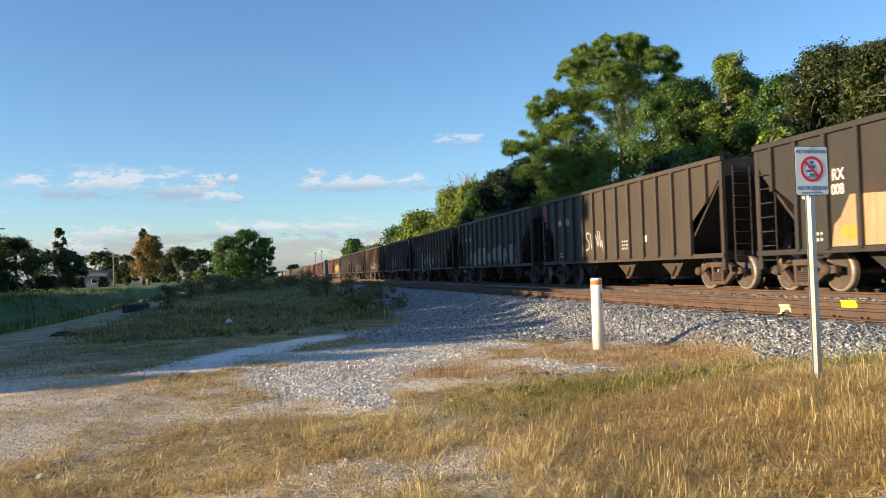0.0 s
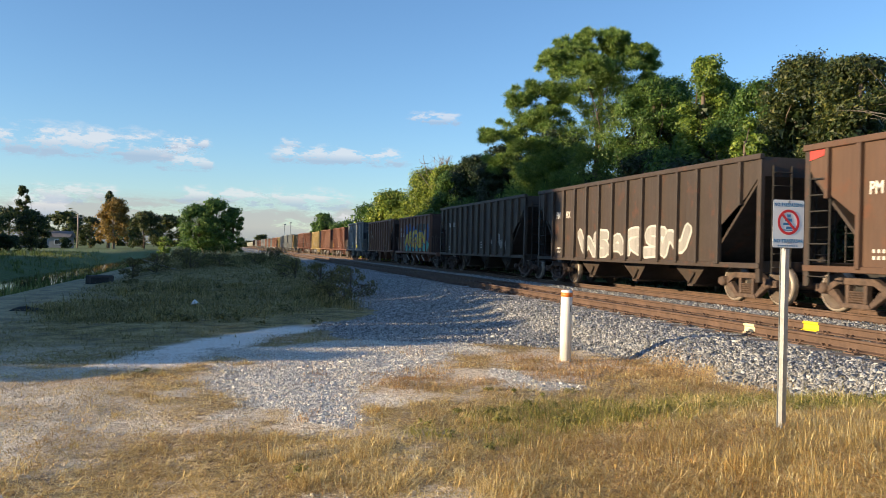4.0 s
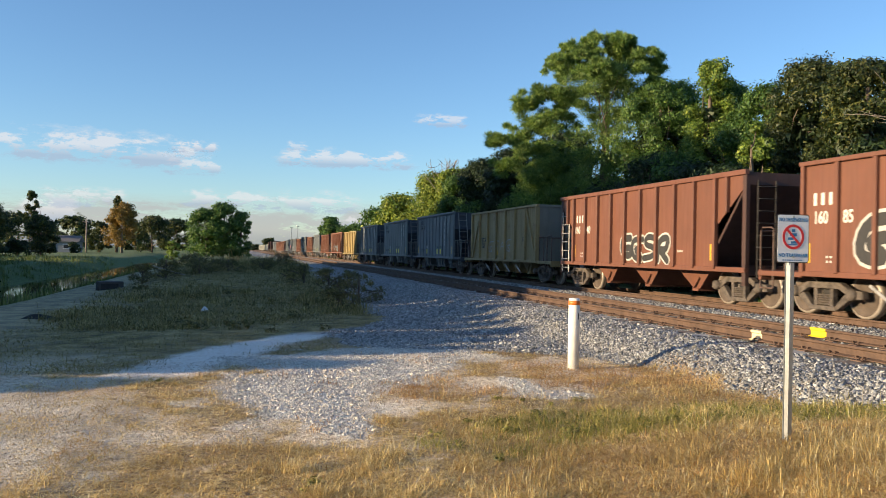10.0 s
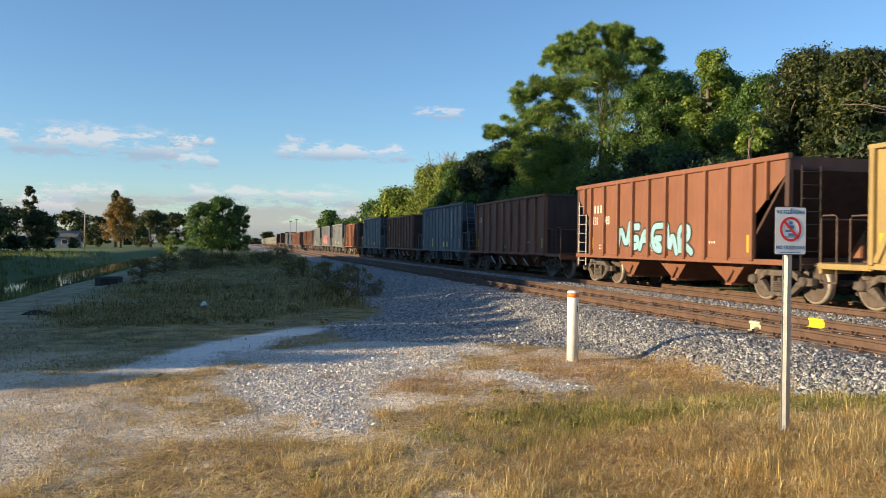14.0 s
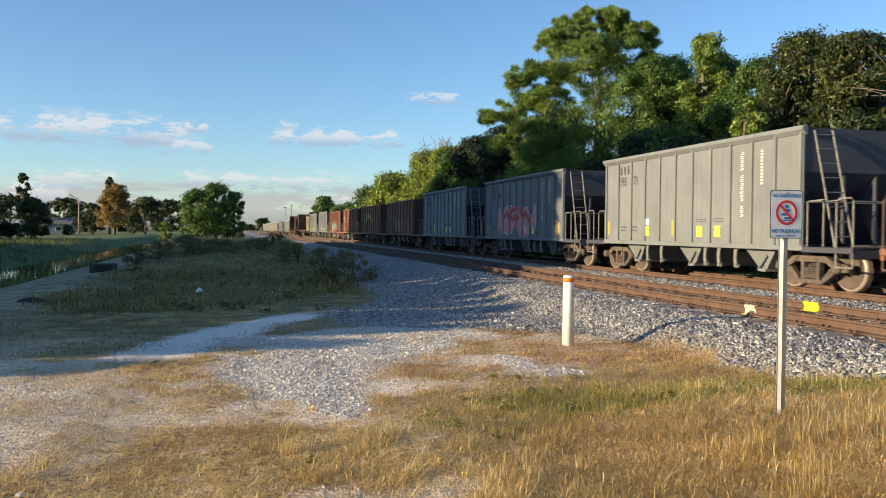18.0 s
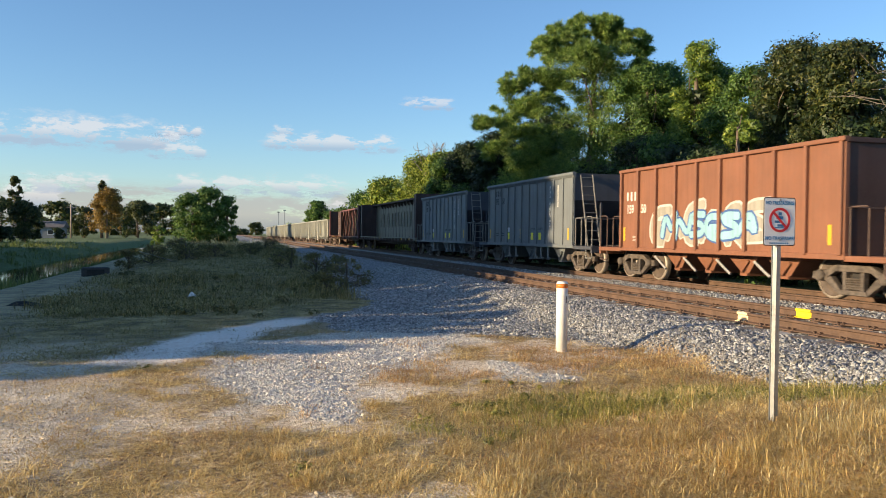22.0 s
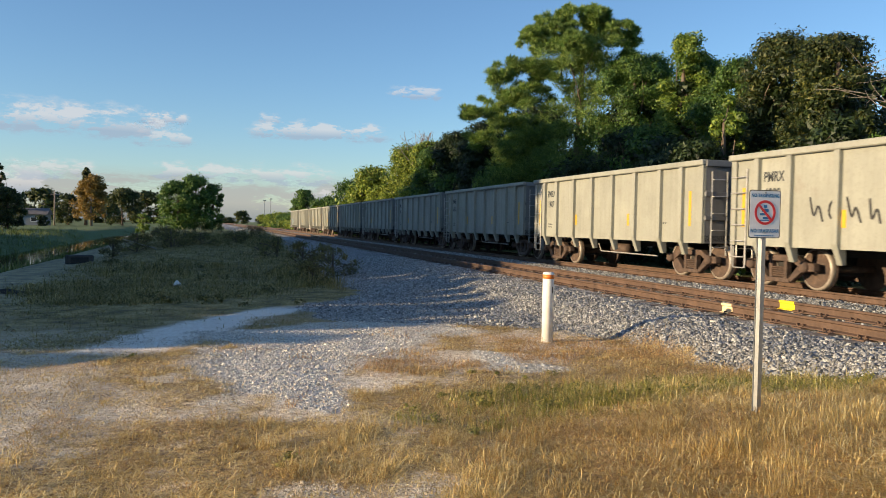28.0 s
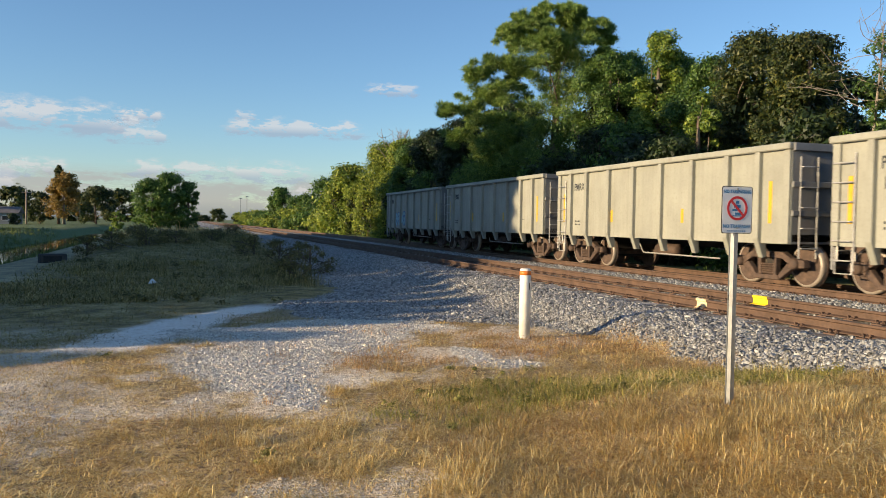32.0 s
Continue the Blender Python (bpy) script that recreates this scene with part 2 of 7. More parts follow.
# ---- mesh helpers ----
class Build:
    """Collects solid pieces and turns them into one mesh."""

    def __init__(self):
        self.v, self.f = [], []

    def solid(self, verts, faces):
        k = len(self.v)
        self.v += [tuple(p) for p in verts]
        self.f += [tuple(i + k for i in face) for face in faces]
        return self

    def box(self, x0, x1, y0, y1, z0, z1):
        v = [(x, y, z) for x in (x0, x1) for y in (y0, y1) for z in (z0, z1)]
        return self.solid(v, [(0, 1, 3, 2), (4, 6, 7, 5), (0, 4, 5, 1), (2, 3, 7, 6), (0, 2, 6, 4), (1, 5, 7, 3)])

    def slab(self, outline, x0, x1):
        """A flat outline of (y, z), given a thickness from x0 to x1."""
        n = len(outline)
        v = [(x0, y, z) for y, z in outline] + [(x1, y, z) for y, z in outline]
        f = [tuple(range(n)), tuple(range(2 * n - 1, n - 1, -1))] + [(k, k + n, (k + 1) % n + n, (k + 1) % n) for k in range(n)]
        return self.solid(v, f)

    def along(self, outline, y0, y1):
        """An outline of (x, z), drawn out along y."""
        n = len(outline)
        v = [(x, y0, z) for x, z in outline] + [(x, y1, z) for x, z in outline]
        f = [tuple(range(n)), tuple(range(2 * n - 1, n - 1, -1))] + [(k, k + n, (k + 1) % n + n, (k + 1) % n) for k in range(n)]
        return self.solid(v, f)

    def tube(self, points, radii, sides=8):
        """A round bar through points; radii one number or one a point."""
        pts = [Vector(p) for p in points]
        radii = radii if isinstance(radii, (list, tuple)) else [radii] * len(pts)
        k, n = len(self.v), sides
        for i, p in enumerate(pts):
            d = (pts[min(i + 1, len(pts) - 1)] - pts[max(i - 1, 0)]).normalized()
            a = d.orthogonal().normalized()
            c = d.cross(a)
            for s in range(n):
                w = 2 * math.pi * s / n
                self.v.append(tuple(p + radii[i] * (math.cos(w) * a + math.sin(w) * c)))
        for i in range(len(pts) - 1):
            for s in range(n):
                self.f.append((k + i * n + s, k + i * n + (s + 1) % n, k + (i + 1) * n + (s + 1) % n, k + (i + 1) * n + s))
        self.f.append(tuple(k + s for s in reversed(range(n))))
        self.f.append(tuple(k + (len(pts) - 1) * n + s for s in range(n)))
        return self

    def mesh(self, name, bevel=0.0, smooth=False):
        me = bpy.data.meshes.new(name)
        me.from_pydata(self.v, [], self.f)
        bm = bmesh.new()
        bm.from_mesh(me)
        bmesh.ops.recalc_face_normals(bm, faces=bm.faces[:])
        if bevel:
            bmesh.ops.bevel(bm, geom=bm.edges[:], offset=bevel, segments=1, affect="EDGES", clamp_overlap=True)
        bm.to_mesh(me)
        bm.free()
        if smooth:
            me.polygons.foreach_set("use_smooth", [True] * len(me.polygons))
        return me


def fast_mesh(name, verts, faces):
    """A mesh from an array of points and an array of faces of equal size."""
    verts, faces = np.asarray(verts, np.float32), np.asarray(faces, np.int32)
    me = bpy.data.meshes.new(name)
    me.vertices.add(len(verts))
    me.vertices.foreach_set("co", verts.ravel())
    me.loops.add(faces.size)
    me.loops.foreach_set("vertex_index", faces.ravel())
    me.polygons.add(len(faces))
    me.polygons.foreach_set("loop_start", np.arange(len(faces), dtype=np.int32) * faces.shape[1])
    me.update(calc_edges=True)
    return me


def part(name, me, mat, parent, label="", at=None):
    """One mesh as a part of a thing; alike parts share the mesh, each with its own paint."""
    ob = new(name, me)
    if parent is not None:
        ob.parent = parent
    if at is not None:
        ob.matrix_basis = at
    if not me.materials:
        me.materials.append(None)
    ob.material_slots[0].link = "OBJECT"
    ob.material_slots[0].material = mat
    if label:
        tagged(ob, label)
    return ob


def thing(name, m, label, category, group="", kind=""):
    ob = new(name)
    ob.empty_display_size = 0.3
    ob.matrix_basis = m
    return tagged(ob, label, category, group, kind)


KEEP = {}


def kept(key, make):
    if key not in KEEP:
        KEEP[key] = make()
    return KEEP[key]


# Lettering of the cars, made while the scene is still small.
NUMBERS = ("156 20", "160 82", "193 44", "153 97", "154 19", "7203", "160 85", "160 40", "7207", "194 42", "194 60", "194 09", "7187", "131 83", "", "", "", "193 88", "195 08", "193 71", "192 34", "194 79", "158 57", "180 64", "159 6", "159 50", "193 58", "193 60")
GON_NUMBERS = {2: "1299", 3: "1407", 4: "1342", 5: "1408", 7: "1256", 8: "1268"}


def words_mesh(words):
    def make():
        cu = bpy.data.curves.new("words", "FONT")
        cu.body, cu.size, cu.extrude, cu.offset = words, 1.0, 0.002, 0.018
        tmp = new("words", cu)
        me = bpy.data.meshes.new_from_object(tmp.evaluated_get(bpy.context.evaluated_depsgraph_get()))
        bpy.data.objects.remove(tmp)
        me.materials.clear()
        return me
    return kept(("words", words), make)


for words in ["PM", "RX", "840", "008", "RGCX", "PMRX", *GON_NUMBERS.values(), *(w for pair in NUMBERS for w in pair.split())]:
    words_mesh(words)

rng = np.random.default_rng(7)


# ---- ground: one sheet with the canal, the verge and the track bed ----
def smooth_step(a, b, v):
    t = np.clip((v - a) / (b - a), 0, 1)
    return t * t * (3 - 2 * t)


def waves(x, y, s, seed):
    r = np.random.default_rng(seed)
    out = 0 * x
    for k in range(7):
        a, p = r.uniform(0, 2 * np.pi), r.uniform(0, 2 * np.pi)
        q = s * 1.7**(k % 4) * r.uniform(0.8, 1.25)
        out = out + np.sin((x * np.cos(a) + y * np.sin(a)) * q + p) / 1.5**(k % 4)
    return out / 3.5


def canal_x(y):
    """The canal's near water edge."""
    return -9.0 - 0.012 * np.maximum(y - 40, 0)


def height(x, y):
    toe = 6.1 + 0.12 * waves(x * 0, y, 0.5, 3) * smooth_step(16, 11, y) - 2.0 * smooth_step(13, 20, y) + 1.0 * smooth_step(24, 45, y)
    bed = 0.17 * smooth_step(toe, 7.55, x) * (1 - 0.9 * smooth_step(15.6, 17.5, x))
    base = -0.17 + 0.15 * smooth_step(9, 4, y) * smooth_step(-2, 3, x) + 0.27 * smooth_step(2.0, 4.2, x) * smooth_step(8.5, 5.5, y)
    base = base + 0.16 * smooth_step(6.1, 6.8, x) + 0.11 * smooth_step(10.45, 11.0, x) * smooth_step(12.2, 11.7, x)
    mound = 0.8 * smooth_step(24, 42, y) * smooth_step(110, 55, y) * smooth_step(-5.5, -2.0, x) * smooth_step(6.0, 3.6, x)
    d = canal_x(y) - x
    dip = -0.75 * smooth_step(-3.0, 0.3, d) * smooth_step(16, 30, y)
    rise = 1.0 * smooth_step(2.3, 7.5, d)
    rough = (0.022 * waves(x, y, 1.3, 5) * (0.25 + 0.75 * smooth_step(28, 18, y)) + (0.012 * waves(x, y, 4.5, 6) + 0.006 * waves(x, y, 11.0, 7)) * smooth_step(22, 12, y)) * smooth_step(7.4, 6.4, x)
    far = smooth_step(150, 260, np.hypot(x, y))
    return (base + bed + mound + dip + rise * smooth_step(16, 30, y) + rough) * (1 - far) + far * 0.15


def spread_mask(x, y):
    """Fine pale stone tipped over the verge."""
    w = 0.5 * waves(x, y, 0.9, 11) + 0.35 * waves(x, y, 2.6, 12) + 0.25 * waves(x, y, 7.0, 13)
    mid = 0.62 + 0.37 * (y - 9) + 0.9 * smooth_step(13.0, 16.5, y)
    pile = smooth_step(0.3, -0.3, np.abs(x - mid) / (1.0 + 0.75 * smooth_step(9, 13.5, y)) - 1 + np.maximum(9.4 - y + 0.5 * waves(x, y, 1.9, 15), 0) * 0.75 + np.maximum(y - 14.2, 0) * 0.5 + w * 1.15)
    tongue = smooth_step(0.35, -0.3, np.abs(x - 1.0 + 0.1 * (y - 8)) / 0.3 + np.maximum(7.7 - y, 0) * 2 + np.maximum(y - 9, 0) - 1 + w * 1.2)
    bare = smooth_step(0.3, -0.3, ((x - 3.85) / 0.62) ** 2 + ((y - 9.35) / 0.28) ** 2 - 1 + w * 0.9) * 0.9
    nook = smooth_step(0.3, -0.3, ((x - 3.65) / 0.22) ** 2 + ((y - 10.2) / 0.75) ** 2 - 1 + w * 0.9) * 0.9
    return np.clip(np.maximum.reduce([pile, tongue, bare, nook]), 0, 1)


def thatch(x, y):
    """Where the dead grass stands thick (above nought) and where the soil shows (below)."""
    return 0.65 * waves(x, y, 1.1, 41) + 0.5 * waves(x, y, 3.1, 42) + 0.4 * waves(x, y, 8.5, 48) + 0.12 + 0.35 * smooth_step(6.5, 5.0, y) * smooth_step(1.0, 3.0, x) + 0.5 * smooth_step(1.6, 2.8, x) * smooth_step(9.3, 8.0, y) - 0.25 * smooth_step(-0.6, -2.0, x)


def bed_mask(x, y):
    w = 0.5 * waves(x, y, 0.9, 11) + 0.35 * waves(x, y, 2.6, 12) + 0.3 * waves(x, y, 6.0, 14)
    return smooth_step(-0.3, 0.35, x - 6.3 + w * 0.5 + 2.6 * smooth_step(11.5, 15.5, y) + 1.9 * smooth_step(12.8, 15.0, y) * smooth_step(20.0, 17.0, y) + 0.3 * smooth_step(20, 30, y)) * smooth_step(17.2, 16.2, x)


def gravel_mask(x, y):
    """Crushed stone: the bed, its toe, and the spread of pale stone beside it."""
    return np.maximum(bed_mask(x, y), spread_mask(x, y))


def sand_mask(x, y):
    """Bare pale marl."""
    w = 0.5 * waves(x, y, 0.8, 21) + 0.35 * waves(x, y, 2.9, 22) + 0.25 * waves(x, y, 8.0, 23)
    track = smooth_step(0.4, -0.4, np.abs(x + 5.4 + 0.02 * (y - 20)) / 1.9 - 1 + w * 0.6) * smooth_step(11, 16, y) * smooth_step(70, 50, y)
    near = smooth_step(0.5, -0.5, ((x + 2.2) / 1.5) ** 2 + ((y - 8.2) / 2.6) ** 2 - 1 + w * 1.6)
    strip = smooth_step(0.3, -0.25, np.abs(x + 0.95 - 0.3 * (y - 12) - 0.045 * (y - 12) ** 2) / 0.62 - 1 + w * 0.5) * smooth_step(10.9, 11.8, y) * smooth_step(17.6, 16.6, y)
    flecks = smooth_step(0.30, 0.55, w) * smooth_step(-4, -2, x) * smooth_step(6, 5, x) * smooth_step(14, 10, y) * smooth_step(5.2, 6.5, y + 0.4 * (2 - np.clip(x, -2, 2))) * 0.7
    return np.clip(np.maximum.reduce([track * 0.14, near * 0.6, strip, flecks]), 0, 1)


def spread_lines(stops):
    out = [np.arange(a, b, s) for a, b, s in stops]
    return np.concatenate(out + [[stops[-1][1]]])


gx = spread_lines([(-2500, -300, 200), (-300, -60, 24), (-60, -14, 2.0), (-14, -4, 0.2), (-4, 8, 0.07), (8, 20, 0.25), (20, 60, 4), (60, 300, 30), (300, 2500, 220)])
gy = spread_lines([(-400, -40, 60), (-40, 1, 2.5), (1, 3.5, 0.3), (3.5, 14, 0.07), (14, 26, 0.18), (26, 60, 0.35), (60, 200, 4), (200, 600, 25), (600, 4600, 250)])
GX, GY = np.meshgrid(gx, gy, indexing="ij")
GZ = height(GX, GY)
nx, ny = GX.shape
idx = np.arange(nx * ny).reshape(nx, ny)
quads = np.stack([idx[:-1, :-1], idx[1:, :-1], idx[1:, 1:], idx[:-1, 1:]], -1).reshape(-1, 4)
gme = fast_mesh("ground", np.stack([GX, GY, GZ], -1).reshape(-1, 3), quads)
gme.polygons.foreach_set("use_smooth", np.ones(len(quads), bool))
for nm, values in (("stones", bed_mask(GX, GY)), ("marl", np.maximum(sand_mask(GX, GY), 0.75 * spread_mask(GX, GY))),
                   ("thin", smooth_step(0.12, -0.3, thatch(GX, GY))),
                   ("lush", np.clip(smooth_step(-6.5, -9, GX) * smooth_step(14, 24, GY) + smooth_step(60, 120, GY) * 0.6 + smooth_step(17, 20, GX), 0, 1)),
                   ("weeds", smooth_step(12.5, 16.5, GY - 0.5 * np.clip(GX, -6, 4) + 1.3 * waves(GX, GY, 0.9, 61)))):
    at = gme.attributes.new(nm, "FLOAT", "POINT")
    at.data.foreach_set("value", np.asarray(values, np.float32).ravel())


def ground_material():
    m, n, l, b = material("ground", 0.95)
    tc = n.new("ShaderNodeTexCoord").outputs["Object"]

    def mask(name):
        a = n.new("ShaderNodeAttribute")
        a.attribute_name = name
        return a.outputs["Fac"]

    big, mid, fine, grit = (noise_node(n, l, tc, s, 5) for s in (0.35, 2.2, 17.0, 60.0))
    speck = noise_node(n, l, tc, 110.0, 3)
    # Soil under thick grass is browner and darker, with shade between straws mixed in.
    thick = ramp(n, l, fine, [(0.36, (0.14, 0.085, 0.04)), (0.5, (0.44, 0.30, 0.13)), (0.64, (0.74, 0.56, 0.28))])
    sandy = ramp(n, l, fine, [(0.34, (0.46, 0.34, 0.22)), (0.5, (0.80, 0.66, 0.48)), (0.64, (0.96, 0.86, 0.69))])
    soil = mix(n, l, mask("thin"), thick, sandy)
    soil = mix(n, l, ramp(n, l, grit, [(0.55, grey(0.0)), (0.62, grey(0.85))]), soil, (0.10, 0.062, 0.032))
    soil = mix(n, l, ramp(n, l, speck, [(0.58, grey(0.0)), (0.64, grey(0.85))]), soil, (0.93, 0.86, 0.72))
    soil = mix(n, l, ramp(n, l, big, [(0.56, grey(0.0)), (0.72, grey(0.3))]), soil, (0.78, 0.69, 0.55))
    weedy = ramp(n, l, mid, [(0.38, (0.13, 0.095, 0.025)), (0.5, (0.32, 0.235, 0.07)), (0.62, (0.52, 0.385, 0.15))])
    weedy = mix(n, l, ramp(n, l, fine, [(0.46, grey(0.0)), (0.62, grey(0.7))]), weedy, (0.10, 0.095, 0.025))
    weedy = mix(n, l, ramp(n, l, grit, [(0.52, grey(0.0)), (0.66, grey(0.7))]), weedy, (0.42, 0.37, 0.25))
    green = ramp(n, l, mid, [(0.3, (0.055, 0.09, 0.02)), (0.7, (0.14, 0.19, 0.05))])
    c = mix(n, l, mask("weeds"), soil, weedy)
    c = mix(n, l, mask("lush"), c, green)
    marl = ramp(n, l, fine, [(0.3, (0.80, 0.72, 0.60)), (0.65, (0.97, 0.93, 0.85))])
    edge = n.new("ShaderNodeMath")
    edge.operation = "MULTIPLY"
    l.new(mask("marl"), edge.inputs[0])
    l.new(ramp(n, l, mid, [(0.25, grey(0.75)), (0.45, grey(1.0))]), edge.inputs[1])
    marl = mix(n, l, ramp(n, l, grit, [(0.56, grey(0.0)), (0.68, grey(0.4))]), marl, (0.34, 0.29, 0.23))
    c = mix(n, l, edge.outputs[0], c, marl)
    cell = n.new("ShaderNodeTexVoronoi")
    cell.inputs["Scale"].default_value = 26.0
    l.new(tc, cell.inputs["Vector"])
    stone = ramp(n, l, cell.outputs["Color"], [(0.0, (0.22, 0.21, 0.20)), (1.0, (0.66, 0.64, 0.61))])
    # Cell rims darken: shade in the gaps between stones, put into the colour.
    stone = mix(n, l, ramp(n, l, cell.outputs["Distance"], [(0.3, grey(0.0)), (0.65, grey(0.85))]), stone, (0.07, 0.065, 0.06))
    c = mix(n, l, mask("stones"), c, stone)
    l.new(c, b.inputs["Base Color"])
    both = mix(n, l, 0.35, fine, grit)
    bump(n, l, b, both, 1.0, 0.06)
    return m


gme.materials.append(ground_material())
ground = tagged(new("ground", gme), "dry grassy verge with gravel and a ditch beside the tracks", "ground", kind="structure")


def water_material():
    m, n, l, b = material("canal_water", 0.04)
    b.inputs["Base Color"].default_value = (0.02, 0.025, 0.015, 1)
    b.inputs["IOR"].default_value = 1.33
    tc = n.new("ShaderNodeTexCoord").outputs["Object"]
    bump(n, l, b, noise_node(n, l, tc, 1.6, 3), 0.05, 0.02)
    return m


ys = np.arange(18, 130, 4.0)
wv = np.concatenate([np.stack([canal_x(ys) + 0.2, ys, 0 * ys - 0.80], -1), np.stack([canal_x(ys) - 3.6, ys, 0 * ys - 0.80], -1)])
k = len(ys)
wme = fast_mesh("canal", wv, np.array([(i, i + 1, i + 1 + k, i + k) for i in range(k - 1)]))
wme.materials.append(water_material())
tagged(new("water", wme), "still dark water in the grassy canal", "water", kind="structure")


# ---- track ----
NEAR, FAR, RAIL_TOP = 9.285, 13.35, 0.36


def rail_outline():
    return [(-0.075, -0.17), (0.075, -0.17), (0.075, -0.155), (0.012, -0.135), (0.010, -0.05), (0.036, -0.035),
            (0.036, -0.006), (0.028, 0.0), (-0.028, 0.0), (-0.036, -0.006), (-0.036, -0.035), (-0.010, -0.05), (-0.012, -0.135), (-0.075, -0.155)]


rail_me = Build().along(rail_outline(), -60, 1500).mesh("rail")
rail_top = Build().box(-0.022, 0.022, -60, 1500, 0.0005, 0.003).mesh("running_band")
tie_me = Build().box(-1.3, 1.3, -0.115, 0.115, -0.36, -0.19).mesh("tie", 0.015)
plate = Build()
for side in (-0.7525, 0.7525):
    plate.box(side - 0.18, side + 0.18, -0.10, 0.10, -0.19, -0.172)
    for s in (-1, 1):
        for o in (-0.05, 0.05):
            plate.tube([(side + s * 0.115, o, -0.18), (side + s * 0.115, o * 1.3, -0.125), (side + s * 0.07, o * 1.3, -0.135)], 0.014, 5)
plate_me = plate.mesh("tie_plate")

for centre, nm in ((NEAR, "near"), (FAR, "train")):
    track = thing("track", pose(centre, 0, RAIL_TOP), "rust-brown steel railway track on pale crushed-stone ballast", "railway track", "tracks", "structure")
    for side in (-0.7525, 0.7525):
        r = part("rail", rail_me, RAIL_RUST, track, "rust-brown steel rail", pose(side, 0, 0))
        if centre == FAR:
            part("running_band", rail_top, TREAD, r, "polished running surface")
    singles = 230 if centre == NEAR else 60
    for i in range(singles):
        y = 1.0 + i * 0.6 + rng.uniform(-0.03, 0.03)
        m = pose(rng.uniform(-0.05, 0.05), y, rng.uniform(-0.006, 0.006), 0, 0, rng.uniform(-1.2, 1.2))
        t = part("tie", tie_me, TIE_WOOD if rng.random() < 0.75 else TIE_GREY, track, "", m)
        part("tie_plate", plate_me, RAIL_RUST, t)
    rest = Build()
    for i in range(520):
        y = 1.0 + (singles + i) * 0.6
        rest.box(-1.3, 1.3, y - 0.115, y + 0.115, -0.36, -0.19)
    tagged(part("tie_row", rest.mesh("tie_row"), TIE_WOOD, track), kind="stuff")

# Painted marks on the near track: a thin coat that follows the rail's web and head.
COAT = [(-0.078, -0.158), (-0.016, -0.136), (-0.014, -0.052), (-0.039, -0.037), (-0.039, -0.004), (-0.029, 0.003), (0.02, 0.003), (0.02, 0.0005), (-0.028, 0.0005), (-0.0365, -0.006), (-0.0365, -0.035), (-0.0105, -0.05), (-0.0125, -0.135), (-0.0755, -0.1545)]
mark = thing("rail_mark", pose(NEAR - 0.7525, 11.86, RAIL_TOP), "cream paint mark sprayed on the rail web", "paint mark")
part("paint", Build().along(COAT, -0.15, 0.13).mesh("paint"), CREAM, mark)
mark = thing("rail_mark", pose(NEAR + 0.7525, 12.2, RAIL_TOP), "bright yellow paint mark on the far rail", "paint mark")
part("paint", Build().along(COAT, -0.2, 0.19).mesh("paint"), YELLOW, mark)

# ---- marker post and warning sign ----
post = thing("marker_post", pose(5.03, 11.5, -0.17), "white plastic marker post with an orange reflective band", "marker post")
part("tube", Build().tube([(0, 0, -0.1), (0, 0, 0.86), (0, 0, 1.07), (0, 0, 1.085)], [0.088, 0.088, 0.088, 0.07], 24).mesh("post_tube", 0, True), WHITE_PIPE, post)
part("band", Build().tube([(0, 0, 0.985), (0, 0, 1.05)], 0.0905, 24).mesh("post_band", 0, True), ORANGE, post, "orange reflective band")
part("decal", Build().box(-0.006, 0.006, -0.0925, -0.0885, 0.76, 0.86).mesh("post_decal"), SIGN_BLACK, post, "small dark label", pose(0.035, 0.006, 0))

S_AT = (4.0, 5.17)
sign = thing("warning_sign", pose(S_AT[0], S_AT[1], 0.1, 0, 0, 0), "white and blue no trespassing sign on a galvanised post", "sign")
u_post = Build().along([(-0.035, -0.012), (-0.022, -0.012), (-0.014, 0.02), (0.014, 0.02), (0.022, -0.012), (0.035, -0.012), (0.035, -0.006), (0.026, -0.006), (0.017, 0.026), (-0.017, 0.026), (-0.026, -0.006), (-0.035, -0.006)], -0.1, 1.80)
u_me = u_post.mesh("u_post")
part("post", u_me, GALV, sign, "galvanised steel channel post", pose(0, 0.02, 0.0, 90, 0, 0))


def rounded(w, h, r, y0, y1, n=5):
    pts = []
    for cx, cz, a0 in ((w / 2 - r, h / 2 - r, 0), (-w / 2 + r, h / 2 - r, 90), (-w / 2 + r, -h / 2 + r, 180), (w / 2 - r, -h / 2 + r, 270)):
        for k in range(n + 1):
            a = radians(a0 + 90 * k / n)
            pts.append((cx + r * math.cos(a), cz + r * math.sin(a)))
    return Build().along(pts, y0, y1)


def ring(r0, r1, y0, y1, n=36):
    b = Build()
    for k in range(n):
        a, c = 2 * math.pi * k / n, 2 * math.pi * (k + 1) / n
        b.along([(r0 * math.cos(a), r0 * math.sin(a)), (r1 * math.cos(a), r1 * math.sin(a)), (r1 * math.cos(c), r1 * math.sin(c)), (r0 * math.cos(c), r0 * math.sin(c))], y0, y1)
    return b


